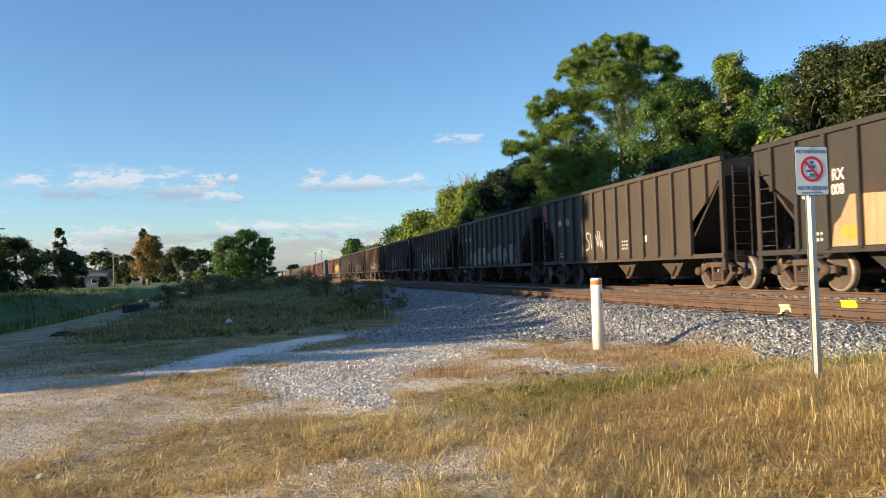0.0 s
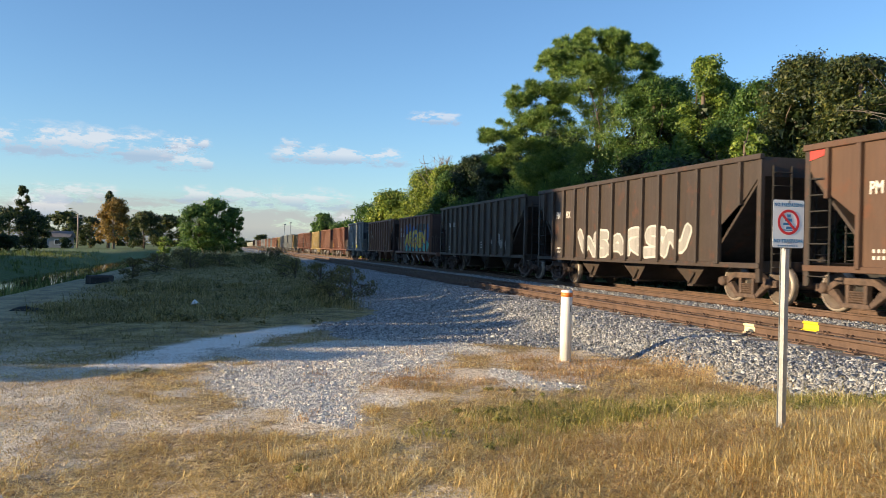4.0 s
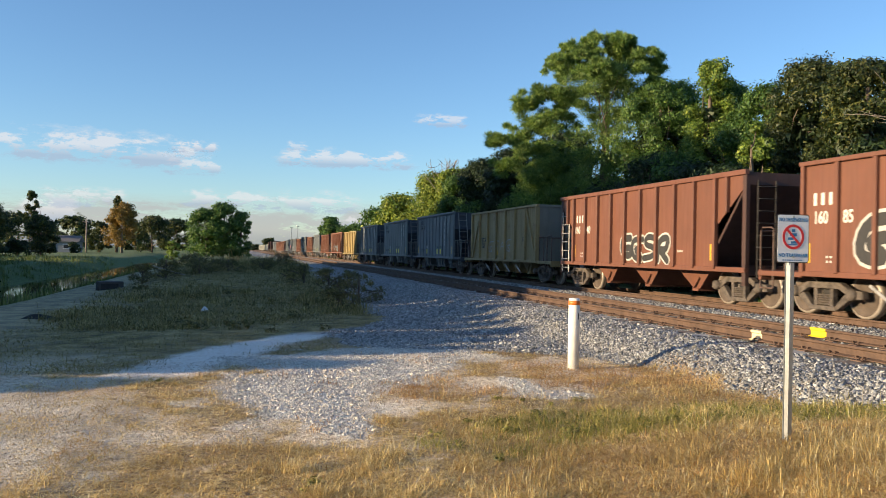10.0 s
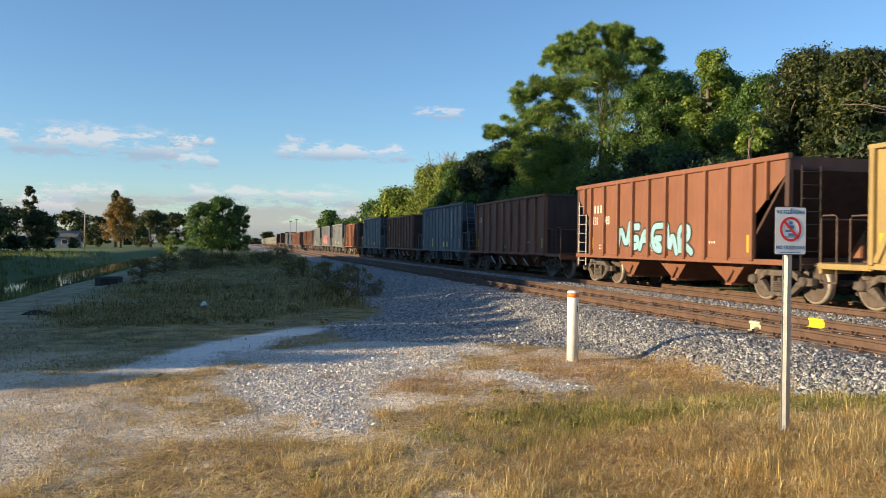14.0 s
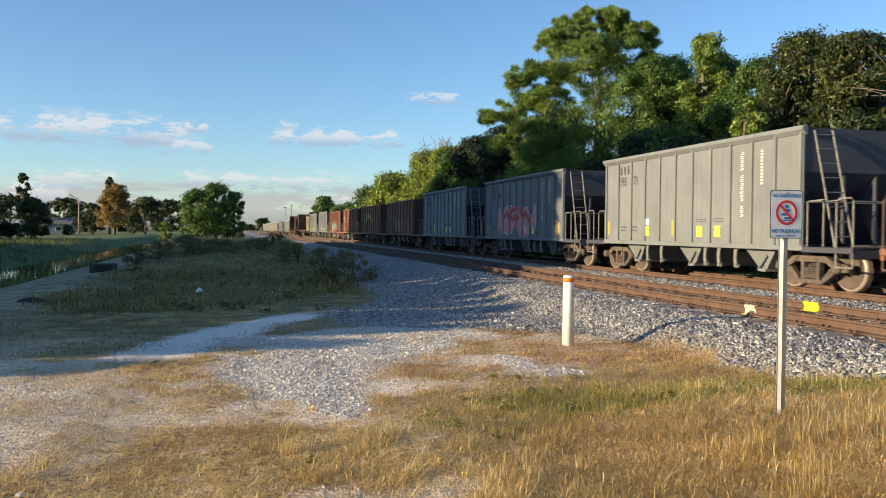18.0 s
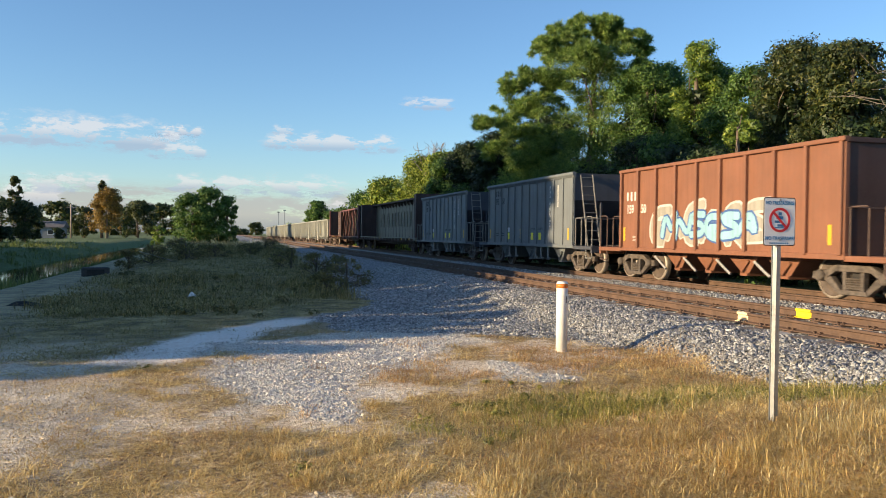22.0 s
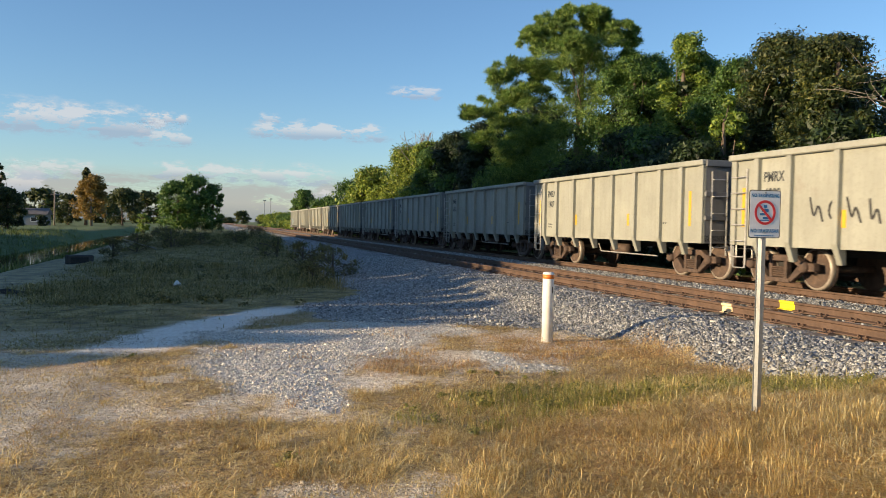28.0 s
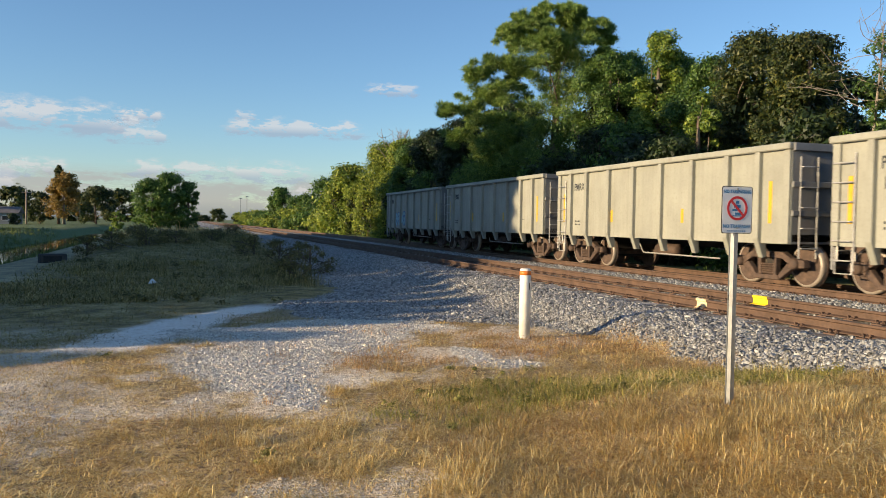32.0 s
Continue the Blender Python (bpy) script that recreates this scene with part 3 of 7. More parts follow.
SW, SH, SZ = 0.278, 0.362, 1.637
up = pose(0, 0, SZ)
part("plate", rounded(SW, SH, 0.02, -0.008, -0.004).mesh("sign_plate"), SIGN_BLACK, sign, "dark-edged sign plate", up)
part("face", rounded(SW - 0.012, SH - 0.012, 0.016, -0.010, -0.0085).mesh("sign_face"), SIGN_WHITE, sign, "white reflective face", up)
part("ban_ring", ring(0.074, 0.093, -0.0125, -0.0105).mesh("ban_ring"), SIGN_RED, sign, "red prohibition ring", pose(0, 0, SZ + 0.012))
part("ban_bar", Build().along([(-0.078, -0.009), (0.078, -0.009), (0.078, 0.009), (-0.078, 0.009)], -0.0135, -0.0115).mesh("ban_bar"), SIGN_RED, sign, "red slash", pose(0, 0, SZ + 0.012, 0, 45, 0))
sym = Build()
for x0, x1, z0, z1 in ((-0.012, 0.016, 0.035, 0.058), (-0.03, 0.03, 0.005, 0.028), (-0.045, 0.005, -0.022, -0.004), (-0.02, 0.045, -0.05, -0.032), (-0.045, 0.04, -0.062, -0.054)):
    sym.box(x0, x1, -0.0115, -0.0105, z0, z1)
part("symbol", sym.mesh("symbol"), SIGN_BLUE, sign, "blue symbol", pose(0, 0, SZ + 0.012))


def text_part(words, size, z, parent, mat, x=0.0, y=-0.0112, width=1.0):
    cu = bpy.data.curves.new("words", "FONT")
    cu.body, cu.size, cu.align_x, cu.extrude = words, size, "CENTER", 0.0006
    cu.space_character, cu.offset = 1.1, size * 0.02
    tmp = new("words", cu)
    me = bpy.data.meshes.new_from_object(tmp.evaluated_get(bpy.context.evaluated_depsgraph_get()))
    bpy.data.objects.remove(tmp)
    me.materials.clear()
    return part("lettering", me, mat, parent, "blue lettering", pose(x, y, z, 90, 0, 0) @ Matrix.Diagonal((width, 1, 1, 1)))


text_part("NO TRESPASSING", 0.036, SZ + 0.128, sign, SIGN_BLUE, 0, -0.0112, 0.80)
text_part("NO TRASPASAR", 0.038, SZ - 0.138, sign, SIGN_BLUE, 0, -0.0112, 0.86)
small = Build()
for i in range(9):
    small.box(-0.09 + i * 0.0195, -0.09 + i * 0.0195 + 0.014, -0.0112, -0.0104, -0.166, -0.157)
part("small_print", small.mesh("small_print"), SIGN_BLUE, sign, "unreadable small print", up)
for z in (SZ - 0.15, SZ + 0.15):
    part("bolt", kept("bolt", lambda: Build().tube([(0, -0.010, 0), (0, -0.016, 0)], 0.008, 8).mesh("bolt")), GALV, sign, "", pose(0, 0, z + 0.012))

# ---- small things on the ground ----
def gz(x, y):
    return float(height(np.array(float(x)), np.array(float(y))))


box = thing("culvert_box", pose(-4.9, 34.0, gz(-4.9, 34.0) - 0.1, 0, 0, 20), "dark square concrete culvert headwall by the dirt path", "culvert")
part("wall", Build().box(-0.45, 0.5, -0.25, 0.25, 0, 0.42).mesh("culvert_wall", 0.03), CONCRETE, box)
# The wall is solid; a black plate stands for the shade of its opening.
part("opening", Build().box(-0.35, 0.3, -0.262, -0.252, 0.06, 0.34).mesh("culvert_opening_shade"), UNDER, box, "black plate painted as the opening's shade")
stick = thing("board", pose(-2.75, 35.6, gz(-2.75, 35.6) + 0.05, 0, 16, 25), "bleached grey plank leaning in the weeds", "plank")
part("plank", Build().box(-0.85, 0.85, -0.06, 0.06, 0.18, 0.215).mesh("plank", 0.008), TIE_GREY, stick)
lit = thing("litter", pose(-0.86, 22.9, gz(-0.86, 22.9)), "crumpled white paper litter on the grass", "litter")
part("paper", Build().solid([(-.12, 0, 0.01), (.1, -.05, 0.02), (.13, .1, 0.04), (-.05, .14, .11), (0, .03, .16), (-.1, .1, .03)], [(0, 1, 4), (1, 2, 4), (2, 3, 4), (3, 5, 4), (5, 0, 4), (0, 5, 3, 2, 1)]).mesh("paper"), TRASH, lit)
rag = thing("rag", pose(-4.5, 20.6, gz(-4.5, 20.6)), "dark crumpled rag lying on the dirt path", "rag")
part("cloth", Build().solid([(-.4, 0, 0.0), (.3, -.12, 0.0), (.42, .1, 0.02), (-.1, .2, .0), (0, .03, .12), (-.2, .08, .1)], [(0, 1, 4, 5), (1, 2, 4), (2, 3, 5, 4), (3, 0, 5), (0, 3, 2, 1)]).mesh("cloth"), UNDER, rag)
peb = thing("pale_rock", pose(-1.35, 5.75, gz(-1.35, 5.75)), "small pale rock lying in the dry grass", "rock")
part("rock", Build().solid([(-.035, -.01, 0), (.0, -.025, 0), (.035, -.005, 0), (.02, .025, 0), (-.02, .02, 0), (-.02, -.008, .026), (.016, -.008, .032), (.008, .012, .024)], [(0, 1, 5), (1, 6, 5), (1, 2, 6), (2, 3, 7, 6), (3, 4, 7), (4, 0, 5, 7), (5, 6, 7), (0, 4, 3, 2, 1)]).mesh("rock", 0.004), TRASH, peb)


# ---- stones ----
def stones(n, sample, size, name, mat, label, lift=0.0, steep=1.0):
    base = np.array([(1.0, 0.85, -0.6), (-1.0, 0.85, -0.6), (-1.0, -0.85, -0.6), (1.0, -0.85, -0.6), (0.6, 0.1, 0.75), (-0.6, -0.1, 0.75)])
    faces = np.array([(0, 1, 5), (0, 5, 4), (1, 2, 5), (2, 3, 4), (2, 4, 5), (3, 0, 4)])
    x, y = sample(n)
    n = len(x)
    z = height(x, y) + lift
    v = base[None] * (1 + rng.uniform(-0.4, 0.4, (n, 6, 3)))
    r = size * np.exp(rng.normal(0, 0.28, n)) * 0.5
    v = v * r[:, None, None] * np.stack([rng.uniform(0.8, 1.3, n), rng.uniform(0.8, 1.3, n), rng.uniform(0.8, 1.3, n) * steep], -1)[:, None]
    a, b2 = rng.uniform(0, 2 * np.pi, n), rng.normal(0, 0.5, n)
    ca, sa, cb, sb = np.cos(a)[:, None], np.sin(a)[:, None], np.cos(b2)[:, None], np.sin(b2)[:, None]
    vx, vy, vz = v[..., 0], v[..., 1] * cb - v[..., 2] * sb, v[..., 1] * sb + v[..., 2] * cb
    v = np.stack([vx * ca - vy * sa + x[:, None], vx * sa + vy * ca + y[:, None], vz + (z + r * rng.uniform(-0.1, 0.7, n))[:, None]], -1)
    f = faces[None] + (np.arange(n) * 6)[:, None, None]
    me = fast_mesh(name, v.reshape(-1, 3), f.reshape(-1, 3))
    me.materials.append(mat)
    return tagged(new(name, me), label, "gravel", kind="stuff")


def bed_points(n):
    y = 4.0 + 32 * rng.random(n) ** 1.6
    x = rng.uniform(1.4, 8.0, n)
    keep = (bed_mask(x, y) > rng.uniform(0.35, 0.75, n)) & (x > 5.6 - 4.4 * smooth_step(11.5, 15.0, y))
    return x[keep], y[keep]


def between_points(n):
    y = 6 + 34 * rng.random(n) ** 1.5
    x = np.where(rng.random(n) < 0.72, rng.uniform(10.6, 12.3, n), rng.uniform(8.0, 10.6, n))
    keep = (x > 10.6) | (np.abs(np.mod((y - 1.0) / 0.6 + 0.5, 1.0) - 0.5) > 0.25)
    return x[keep], y[keep]


def spread_points(n):
    y = 6.5 + 11.5 * rng.random(n)
    x = rng.uniform(-1.5, 6.3, n)
    keep = spread_mask(x, y) > rng.random(n) ** 0.6
    return x[keep], y[keep]


def grit_points(n):
    y = 4.3 + 8.5 * rng.random(n) ** 1.4
    x = rng.uniform(-0.34, 0.9, n) * y
    keep = (sand_mask(x, y) + 0.45 * smooth_step(0.1, -0.3, thatch(x, y)) > rng.uniform(0.1, 0.8, n)) & (x < 6)
    return x[keep], y[keep]


stones(165000, bed_points, 0.032, "ballast_slope", BALLAST, "pale grey crushed-stone ballast on the track shoulder")
stones(52000, between_points, 0.036, "ballast_between_tracks", BALLAST, "pale grey crushed-stone ballast between the tracks", -0.01)
stones(140000, spread_points, 0.018, "gravel_spread", PALE_STONE, "pale whitish gravel spread over the verge", 0.0, 0.7)
stones(110000, grit_points, 0.010, "loose_grit", GRIT, "loose tan grit lying in the dry grass")


# ---- grass ----
def blades(n, sample, tall, wide, name, mat, label, lean=0.5, per=24):
    x, y = sample(n)
    n = len(x)
    z = height(x, y) - 0.01
    h = tall * rng.gamma(4.0, 0.25, n) * np.repeat(rng.uniform(0.45, 1.55, n // per + 1), per)[:n]
    a = rng.uniform(0, 2 * np.pi, n)
    out = np.abs(rng.normal(0, lean, n)) * h
    w = wide * rng.uniform(0.6, 1.4, n)
    px, py = -np.sin(a) * w, np.cos(a) * w
    dx, dy = np.cos(a) * out, np.sin(a) * out
    v = np.zeros((n, 5, 3))
    v[:, 0] = np.stack([x - px, y - py, z], -1)
    v[:, 1] = np.stack([x + px, y + py, z], -1)
    tip = rng.uniform(0.45, 1.0, n)
    for j, s in ((2, 0.8), (3, -0.8)):
        v[:, j] = np.stack([x + dx * 0.42 + px * s, y + dy * 0.42 + py * s, z + h * 0.72], -1)
    v[:, 4] = np.stack([x + dx, y + dy, z + h * tip], -1)
    k = (np.arange(n) * 5)[:, None]
    tri = np.concatenate([k + [0, 1, 2], k + [0, 2, 3], k + [3, 2, 4]], 1).reshape(-1, 3)
    me = fast_mesh(name, v.reshape(-1, 3), tri)
    me.materials.append(mat)
    return tagged(new(name, me), label, "grass", kind="stuff")


def tufts(n, x0, x1, y0, y1, accept, per=26, spread=0.09):
    """Tuft centres between two lines through the viewer's stand, thinning away from it."""
    def sample(count):
        c = count // per
        y = y0 + (y1 - y0) * rng.random(c) ** 1.4
        x = rng.uniform(x0, x1, c) * y
        ok = accept(x, y)
        x, y = np.repeat(x[ok], per), np.repeat(y[ok], per)
        return x + rng.normal(0, spread, len(x)), y + rng.normal(0, spread, len(y))
    return sample


def bare(x, y, most=0.5):
    return np.maximum(gravel_mask(x, y), sand_mask(x, y)) > most


def dry_place(x, y):
    return (thatch(x, y) > rng.uniform(-0.12, 0.45, len(x))) & ~bare(x, y, 0.42) & (y < 13 + 0.3 * x) & (x < 7)


def litter_place(x, y):
    return ~bare(x, y, 0.62) & (y < 13.5 + 0.4 * x) & (x < 6.6)


def pale_litter(x, y):
    return litter_place(x, y) & (thatch(x, y) > rng.uniform(-0.55, 0.25, len(x)))


def brown_litter(x, y):
    return litter_place(x, y) & (thatch(x, y) + 0.5 * waves(x, y, 1.5, 91) > rng.uniform(-0.1, 0.5, len(x)))


def edge_place(x, y):
    g = gravel_mask(x, y)
    return (g > 0.2) & (x < 5.6 - 0.1 * np.maximum(y - 12, 0)) & (waves(x, y, 1.9, 52) > rng.uniform(0.0, 0.6, len(x)))


def tall_place(x, y):
    near = smooth_step(6.4, 5.0, y) * smooth_step(0.0, 2.2, x)
    return ~bare(x, y, 0.45) & (waves(x, y, 1.7, 48) + 0.5 * near - 0.7 * smooth_step(1.2, -0.4, x) > rng.uniform(0.05, 0.6, len(x))) & (x < 7)


def green_place(x, y):
    d = ((x - 4.6) / 2.5) ** 2 + ((y - 7.1) / 1.25) ** 2
    return (d + 0.9 * waves(x, y, 1.4, 44) + 0.5 * waves(x, y, 4.0, 43) < rng.uniform(0.3, 1.1, len(x))) & (gravel_mask(x, y) < 0.7)


def brown_place(x, y):
    d = np.minimum(((x - 5.2) / 1.9) ** 2 + ((y - 10.6) / 1.5) ** 2, ((x - 2.9) / 1.3) ** 2 + ((y - 10.2) / 1.1) ** 2)
    return (d + 0.9 * waves(x, y, 1.6, 45) + 0.5 * waves(x, y, 4.0, 46) < rng.uniform(0.2, 1.1, len(x))) & (gravel_mask(x, y) < 0.85)


def shade_place(x, y):
    p = 0.55 + 0.6 * waves(x, y, 0.8, 46) + 0.5 * waves(x, y, 2.4, 51)
    return (y > 12.0 + 0.7 * np.clip(x, -6, 4)) & ~bare(x, y, 0.35) & (x < 5.2) & (x > -4.6) & (rng.random(len(x)) < p)


def bush_place(x, y):
    clump = np.maximum(smooth_step(1.0, 0.2, ((x - 3.6) / 2.2) ** 2 + ((y - 26) / 6) ** 2), smooth_step(32, 44, y) * 0.8)
    return (waves(x, y, 0.55, 47) + 0.5 * waves(x, y, 1.6, 49) + 1.3 * clump > rng.uniform(0.2, 1.3, len(x))) & (x > -4.2 + 0.5 * waves(x, y, 0.9, 50)) & (x < 5.5 - 0.02 * y) & (gravel_mask(x, y) < 0.4)


def mound_place(x, y):
    return (x > -4.4 + 0.5 * waves(x, y, 0.9, 50)) & (x < 5.0 - 0.02 * y) & ~bare(x, y, 0.3) & (waves(x, y, 0.7, 96) > rng.uniform(-0.9, 0.3, len(x))) & (y > 20.0 + 0.8 * np.clip(x, -3, 4) + 2 * waves(x, y, 0.6, 97))


def tussock_place(x, y):
    return ~bare(x, y, 0.4) & (thatch(x, y) > 0.1) & (x > 0.3)


def crest_place(x, y):
    return (x > -4.5) & (x < 4.8) & (rng.random(len(x)) < 0.7)


def bank_place(x, y):
    d = canal_x(y) - x
    return ((d > 3.2) | ((d > -2.3) & (d < 0.0))) & (rng.random(len(x)) < 0.8)


WEST, EAST = -0.36, 1.2
blades(215000, tufts(0, WEST, EAST, 3.3, 13.5, pale_litter, 10, 0.09), 0.026, 0.0028, "straw_litter", STRAW, "dead straw lying flat on the soil", 4.2, 8)
blades(150000, tufts(0, WEST, EAST, 3.3, 13.5, brown_litter, 12, 0.08), 0.024, 0.0026, "brown_litter", STRAW_BROWN, "brown dead grass matted on the soil", 3.0, 12)
blades(230000, tufts(0, WEST, EAST, 3.3, 13.5, dry_place, 64, 0.055), 0.034, 0.0027, "dry_grass", STRAW, "short dry straw-coloured grass", 2.6, 64)
blades(45000, tufts(0, WEST, EAST, 3.3, 9.5, tall_place, 60, 0.05), 0.05, 0.0016, "dry_grass_tufts", STRAW, "taller tufts of dry yellow grass", 2.3, 60)
blades(135000, tufts(0, 0.1, EAST, 5.0, 9.2, green_place, 40, 0.08), 0.060, 0.0019, "green_grass", GRASS, "long greenish grass round the sign post", 1.6, 40)
blades(48000, tufts(0, 0.05, EAST, 3.6, 8.4, tussock_place, 300, 0.075), 0.058, 0.0016, "tussock_grass", STRAW, "dense pale yellow tussocks in the verge", 1.5, 300)
blades(12000, tufts(0, 0.1, EAST, 5.0, 9.2, green_place, 9, 0.10), 0.085, 0.0013, "seeding_grass", STRAW, "yellow seeding grass among the green", 1.1, 9)
blades(75000, tufts(0, 0.12, 0.8, 8.2, 13.0, brown_place, 22, 0.09), 0.040, 0.0024, "brown_grass", STRAW_BROWN, "rust-brown dry grass at the post's foot", 1.5, 22)
blades(22000, tufts(0, -0.15, 0.6, 7.0, 15, edge_place, 16, 0.05), 0.035, 0.0026, "gravel_grass", STRAW_BROWN, "sparse dry grass growing through the gravel", 1.0, 16)
blades(230000, tufts(0, -0.36, 0.3, 12, 45, shade_place, 40, 0.2), 0.030, 0.0042, "weedy_grass", WEED, "short weedy grass on the low mound", 2.8, 40)
blades(150000, tufts(0, -0.2, 0.24, 18, 62, mound_place, 30, 0.3), 0.055, 0.010, "mound_grass", WEED, "rough olive grass covering the mound", 2.2, 30)
blades(100000, tufts(0, -0.3, 0.3, 19, 60, bush_place, 30, 0.2), 0.19, 0.006, "tall_weeds", WEED, "tall brown-green weeds on the mound", 0.9, 30)
blades(30000, tufts(0, -0.10, 0.1, 55, 110, crest_place, 24, 0.3), 0.22, 0.014, "crest_grass", STRAW, "dry pale grass along the far end of the mound", 0.9, 24)
blades(45000, tufts(0, -0.6, -0.05, 20, 110, bank_place, 22, 0.25), 0.26, 0.016, "canal_grass", BANK_GRASS, "lush green grass on the canal banks", 0.6, 22)


def around(n):
    x, y = rng.uniform(-9, 9, n), rng.uniform(-7, 3.6, n)
    return x, y


blades(24000, around, 0.035, 0.004, "trodden_grass", STRAW, "trodden dry grass on the verge", 1.8, 12)


# ---- trees ----
def leaves(spots, per, size, flat=0.35, squash=0.75):
    """Leaves in clumps that turn outwards on each clump: spots are (x, y, z, radius)."""
    spots = np.asarray(spots, float)
    c = np.repeat(spots, per, 0)
    n = len(c)
    d = rng.normal(0, 1, (n, 3))
    d /= np.linalg.norm(d, axis=1)[:, None]
    shape = np.repeat(rng.uniform(0.6, 1.3, (len(spots), 3)) * (1, 1, squash), per, 0)
    lump = 1 + 0.28 * np.sin(d[:, 0] * 5 + c[:, 1] * 9) * np.sin(d[:, 2] * 6 + c[:, 0] * 7)
    reach = 0.92 * rng.uniform(0.05, 1.0, n) ** 0.42 * lump * (1 + 0.16 * (rng.random(n) < 0.06))
    p = c[:, :3] + d * (c[:, 3] * reach)[:, None] * shape
    nrm = d * 0.9 + rng.normal(0, 0.42, (n, 3)) + (0, 0, flat)
    nrm /= np.linalg.norm(nrm, axis=1)[:, None]
    a = np.cross(nrm, rng.normal(0, 1, (n, 3)))
    a /= np.linalg.norm(a, axis=1)[:, None]
    b = np.cross(nrm, a)
    s = (size * rng.uniform(0.55, 1.35, n))[:, None]
    v = np.stack([p - a * s * 0.45 + b * s * 0.36, p - a * s * 0.45 - b * s * 0.36, p + a * s * 0.75], 1)
    return v.reshape(-1, 3), np.arange(n * 3).reshape(-1, 3)


def needles(spots, per, length, wide):
    """Pine sprays: thin needles that stand out and up from the middle of each tuft."""
    spots = np.asarray(spots, float)
    c = np.repeat(spots, per, 0)
    n = len(c)
    d = rng.normal(0, 1, (n, 3)) + (0, 0, 0.35)
    d /= np.linalg.norm(d, axis=1)[:, None]
    p = c[:, :3] + d * (c[:, 3] * rng.uniform(0.15, 0.8, n))[:, None] * (1, 1, 0.6)
    way = d + rng.normal(0, 0.45, (n, 3)) + (0, 0, 0.15)
    way /= np.linalg.norm(way, axis=1)[:, None]
    a = np.cross(way, rng.normal(0, 1, (n, 3)))
    a *= (wide * rng.uniform(0.6, 1.3, n) / np.linalg.norm(a, axis=1))[:, None]
    v = np.stack([p - a, p + a, p + way * (length * rng.uniform(0.6, 1.3, n))[:, None]], 1)
    return v.reshape(-1, 3), np.arange(n * 3).reshape(-1, 3)


def limb(b, start, end, r0, r1, bend=0.12, n=4, sides=5):
    s, e = Vector(start), Vector(end)
    side = Vector(rng.normal(0, 1, 3)) * (e - s).length * bend
    pts = [s.lerp(e, k / n) + side * math.sin(math.pi * k / n) for k in range(n + 1)]
    b.tube(pts, [r0 + (r1 - r0) * k / n for k in range(n + 1)], sides)
    return pts


def tree(name, x, y, top, half, label, leaf, low=0.25, size=0.3, clumps=60, per=110, lobes=None, bark=None, z0=None, category="tree", trunk=None, group="", core=None, squash=0.75):
    """A tapered trunk, limbs that reach the clumps, and a ragged crown of many leaves."""
    z0 = gz(x, y) if z0 is None else z0
    if 0.4 <= size <= 0.8:
        size, per = size * 0.55, int(per * 2.6)
    ob = thing(name, pose(x, y, z0), label, category, group)
    h = top - z0
    spots = []
    if lobes is None:
        p1, p2 = rng.uniform(0, 6.28, 2)
        for k in range(clumps):
            u = rng.random() ** 0.85
            a = rng.uniform(0, 2 * math.pi)
            w = (1 - u ** 2.6) ** 0.55 * (0.86 + 0.14 * math.sin(3 * a + p1 + 4 * u)) * (0.88 + 0.16 * math.sin(7 * u + p2 + a))
            q = half * w * rng.uniform(0.3, 1.0) ** 0.5
            r = half * rng.uniform(0.17, 0.38)
            spots.append((q * math.cos(a), q * math.sin(a), min(h - r * 0.7, h * (low + (1 - low) * u)), r))
    else:
        for lx, ly, lz, lr, lk in lobes:
            for k in range(int(lk * 1.6)):
                d = Vector(rng.normal(0, 1, 3)).normalized() * lr * rng.uniform(0.3, 1.0)
                spots.append((lx + d.x, ly + d.y, lz + d.z * 0.6, lr * rng.uniform(0.24, 0.46)))
    b = Build()
    tr = trunk or max(0.08, h * 0.022)
    lean = rng.normal(0, 0.03, 2) * h
    stem = [(lean[0] * k / 5, lean[1] * k / 5, -0.2 + (h * 0.86 + 0.2) * k / 5) for k in range(6)]
    b.tube(stem, [tr * (1.25 - k / 5) + 0.02 for k in range(6)], 9)
    order = sorted(spots, key=lambda s: -s[3])[:min(len(spots), 16)]
    for sx, sy, sz, sr in order:
        t = min(0.95, max(0.12, (sz / h) * 0.72))
        base = Vector(stem[0]).lerp(Vector(stem[-1]), t)
        limb(b, base, (sx, sy, sz), tr * 0.42 * (1.1 - t), 0.02)
    part("trunk", b.mesh("trunk", 0, True), bark or BARK, ob, "rough bark trunk and limbs")
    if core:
        # Inner leaves close sky gaps; their dark colour stands for the crown's shade.
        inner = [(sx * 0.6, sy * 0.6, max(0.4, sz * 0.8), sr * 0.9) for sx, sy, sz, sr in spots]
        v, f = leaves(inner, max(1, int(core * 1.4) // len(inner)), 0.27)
        part("inner_crown", fast_mesh("inner_crown", v, f), LEAF_DARK, ob, "darker leaves that paint the crown's inner shade")
    v, f = needles(spots, int(per * 1.7), 0.27, 0.021) if name == "pine_tree" else leaves(spots, per, size, 0.35, squash)
    part("crown", fast_mesh("crown", v, f), leaf, ob, "ragged leafy crown")
    return ob


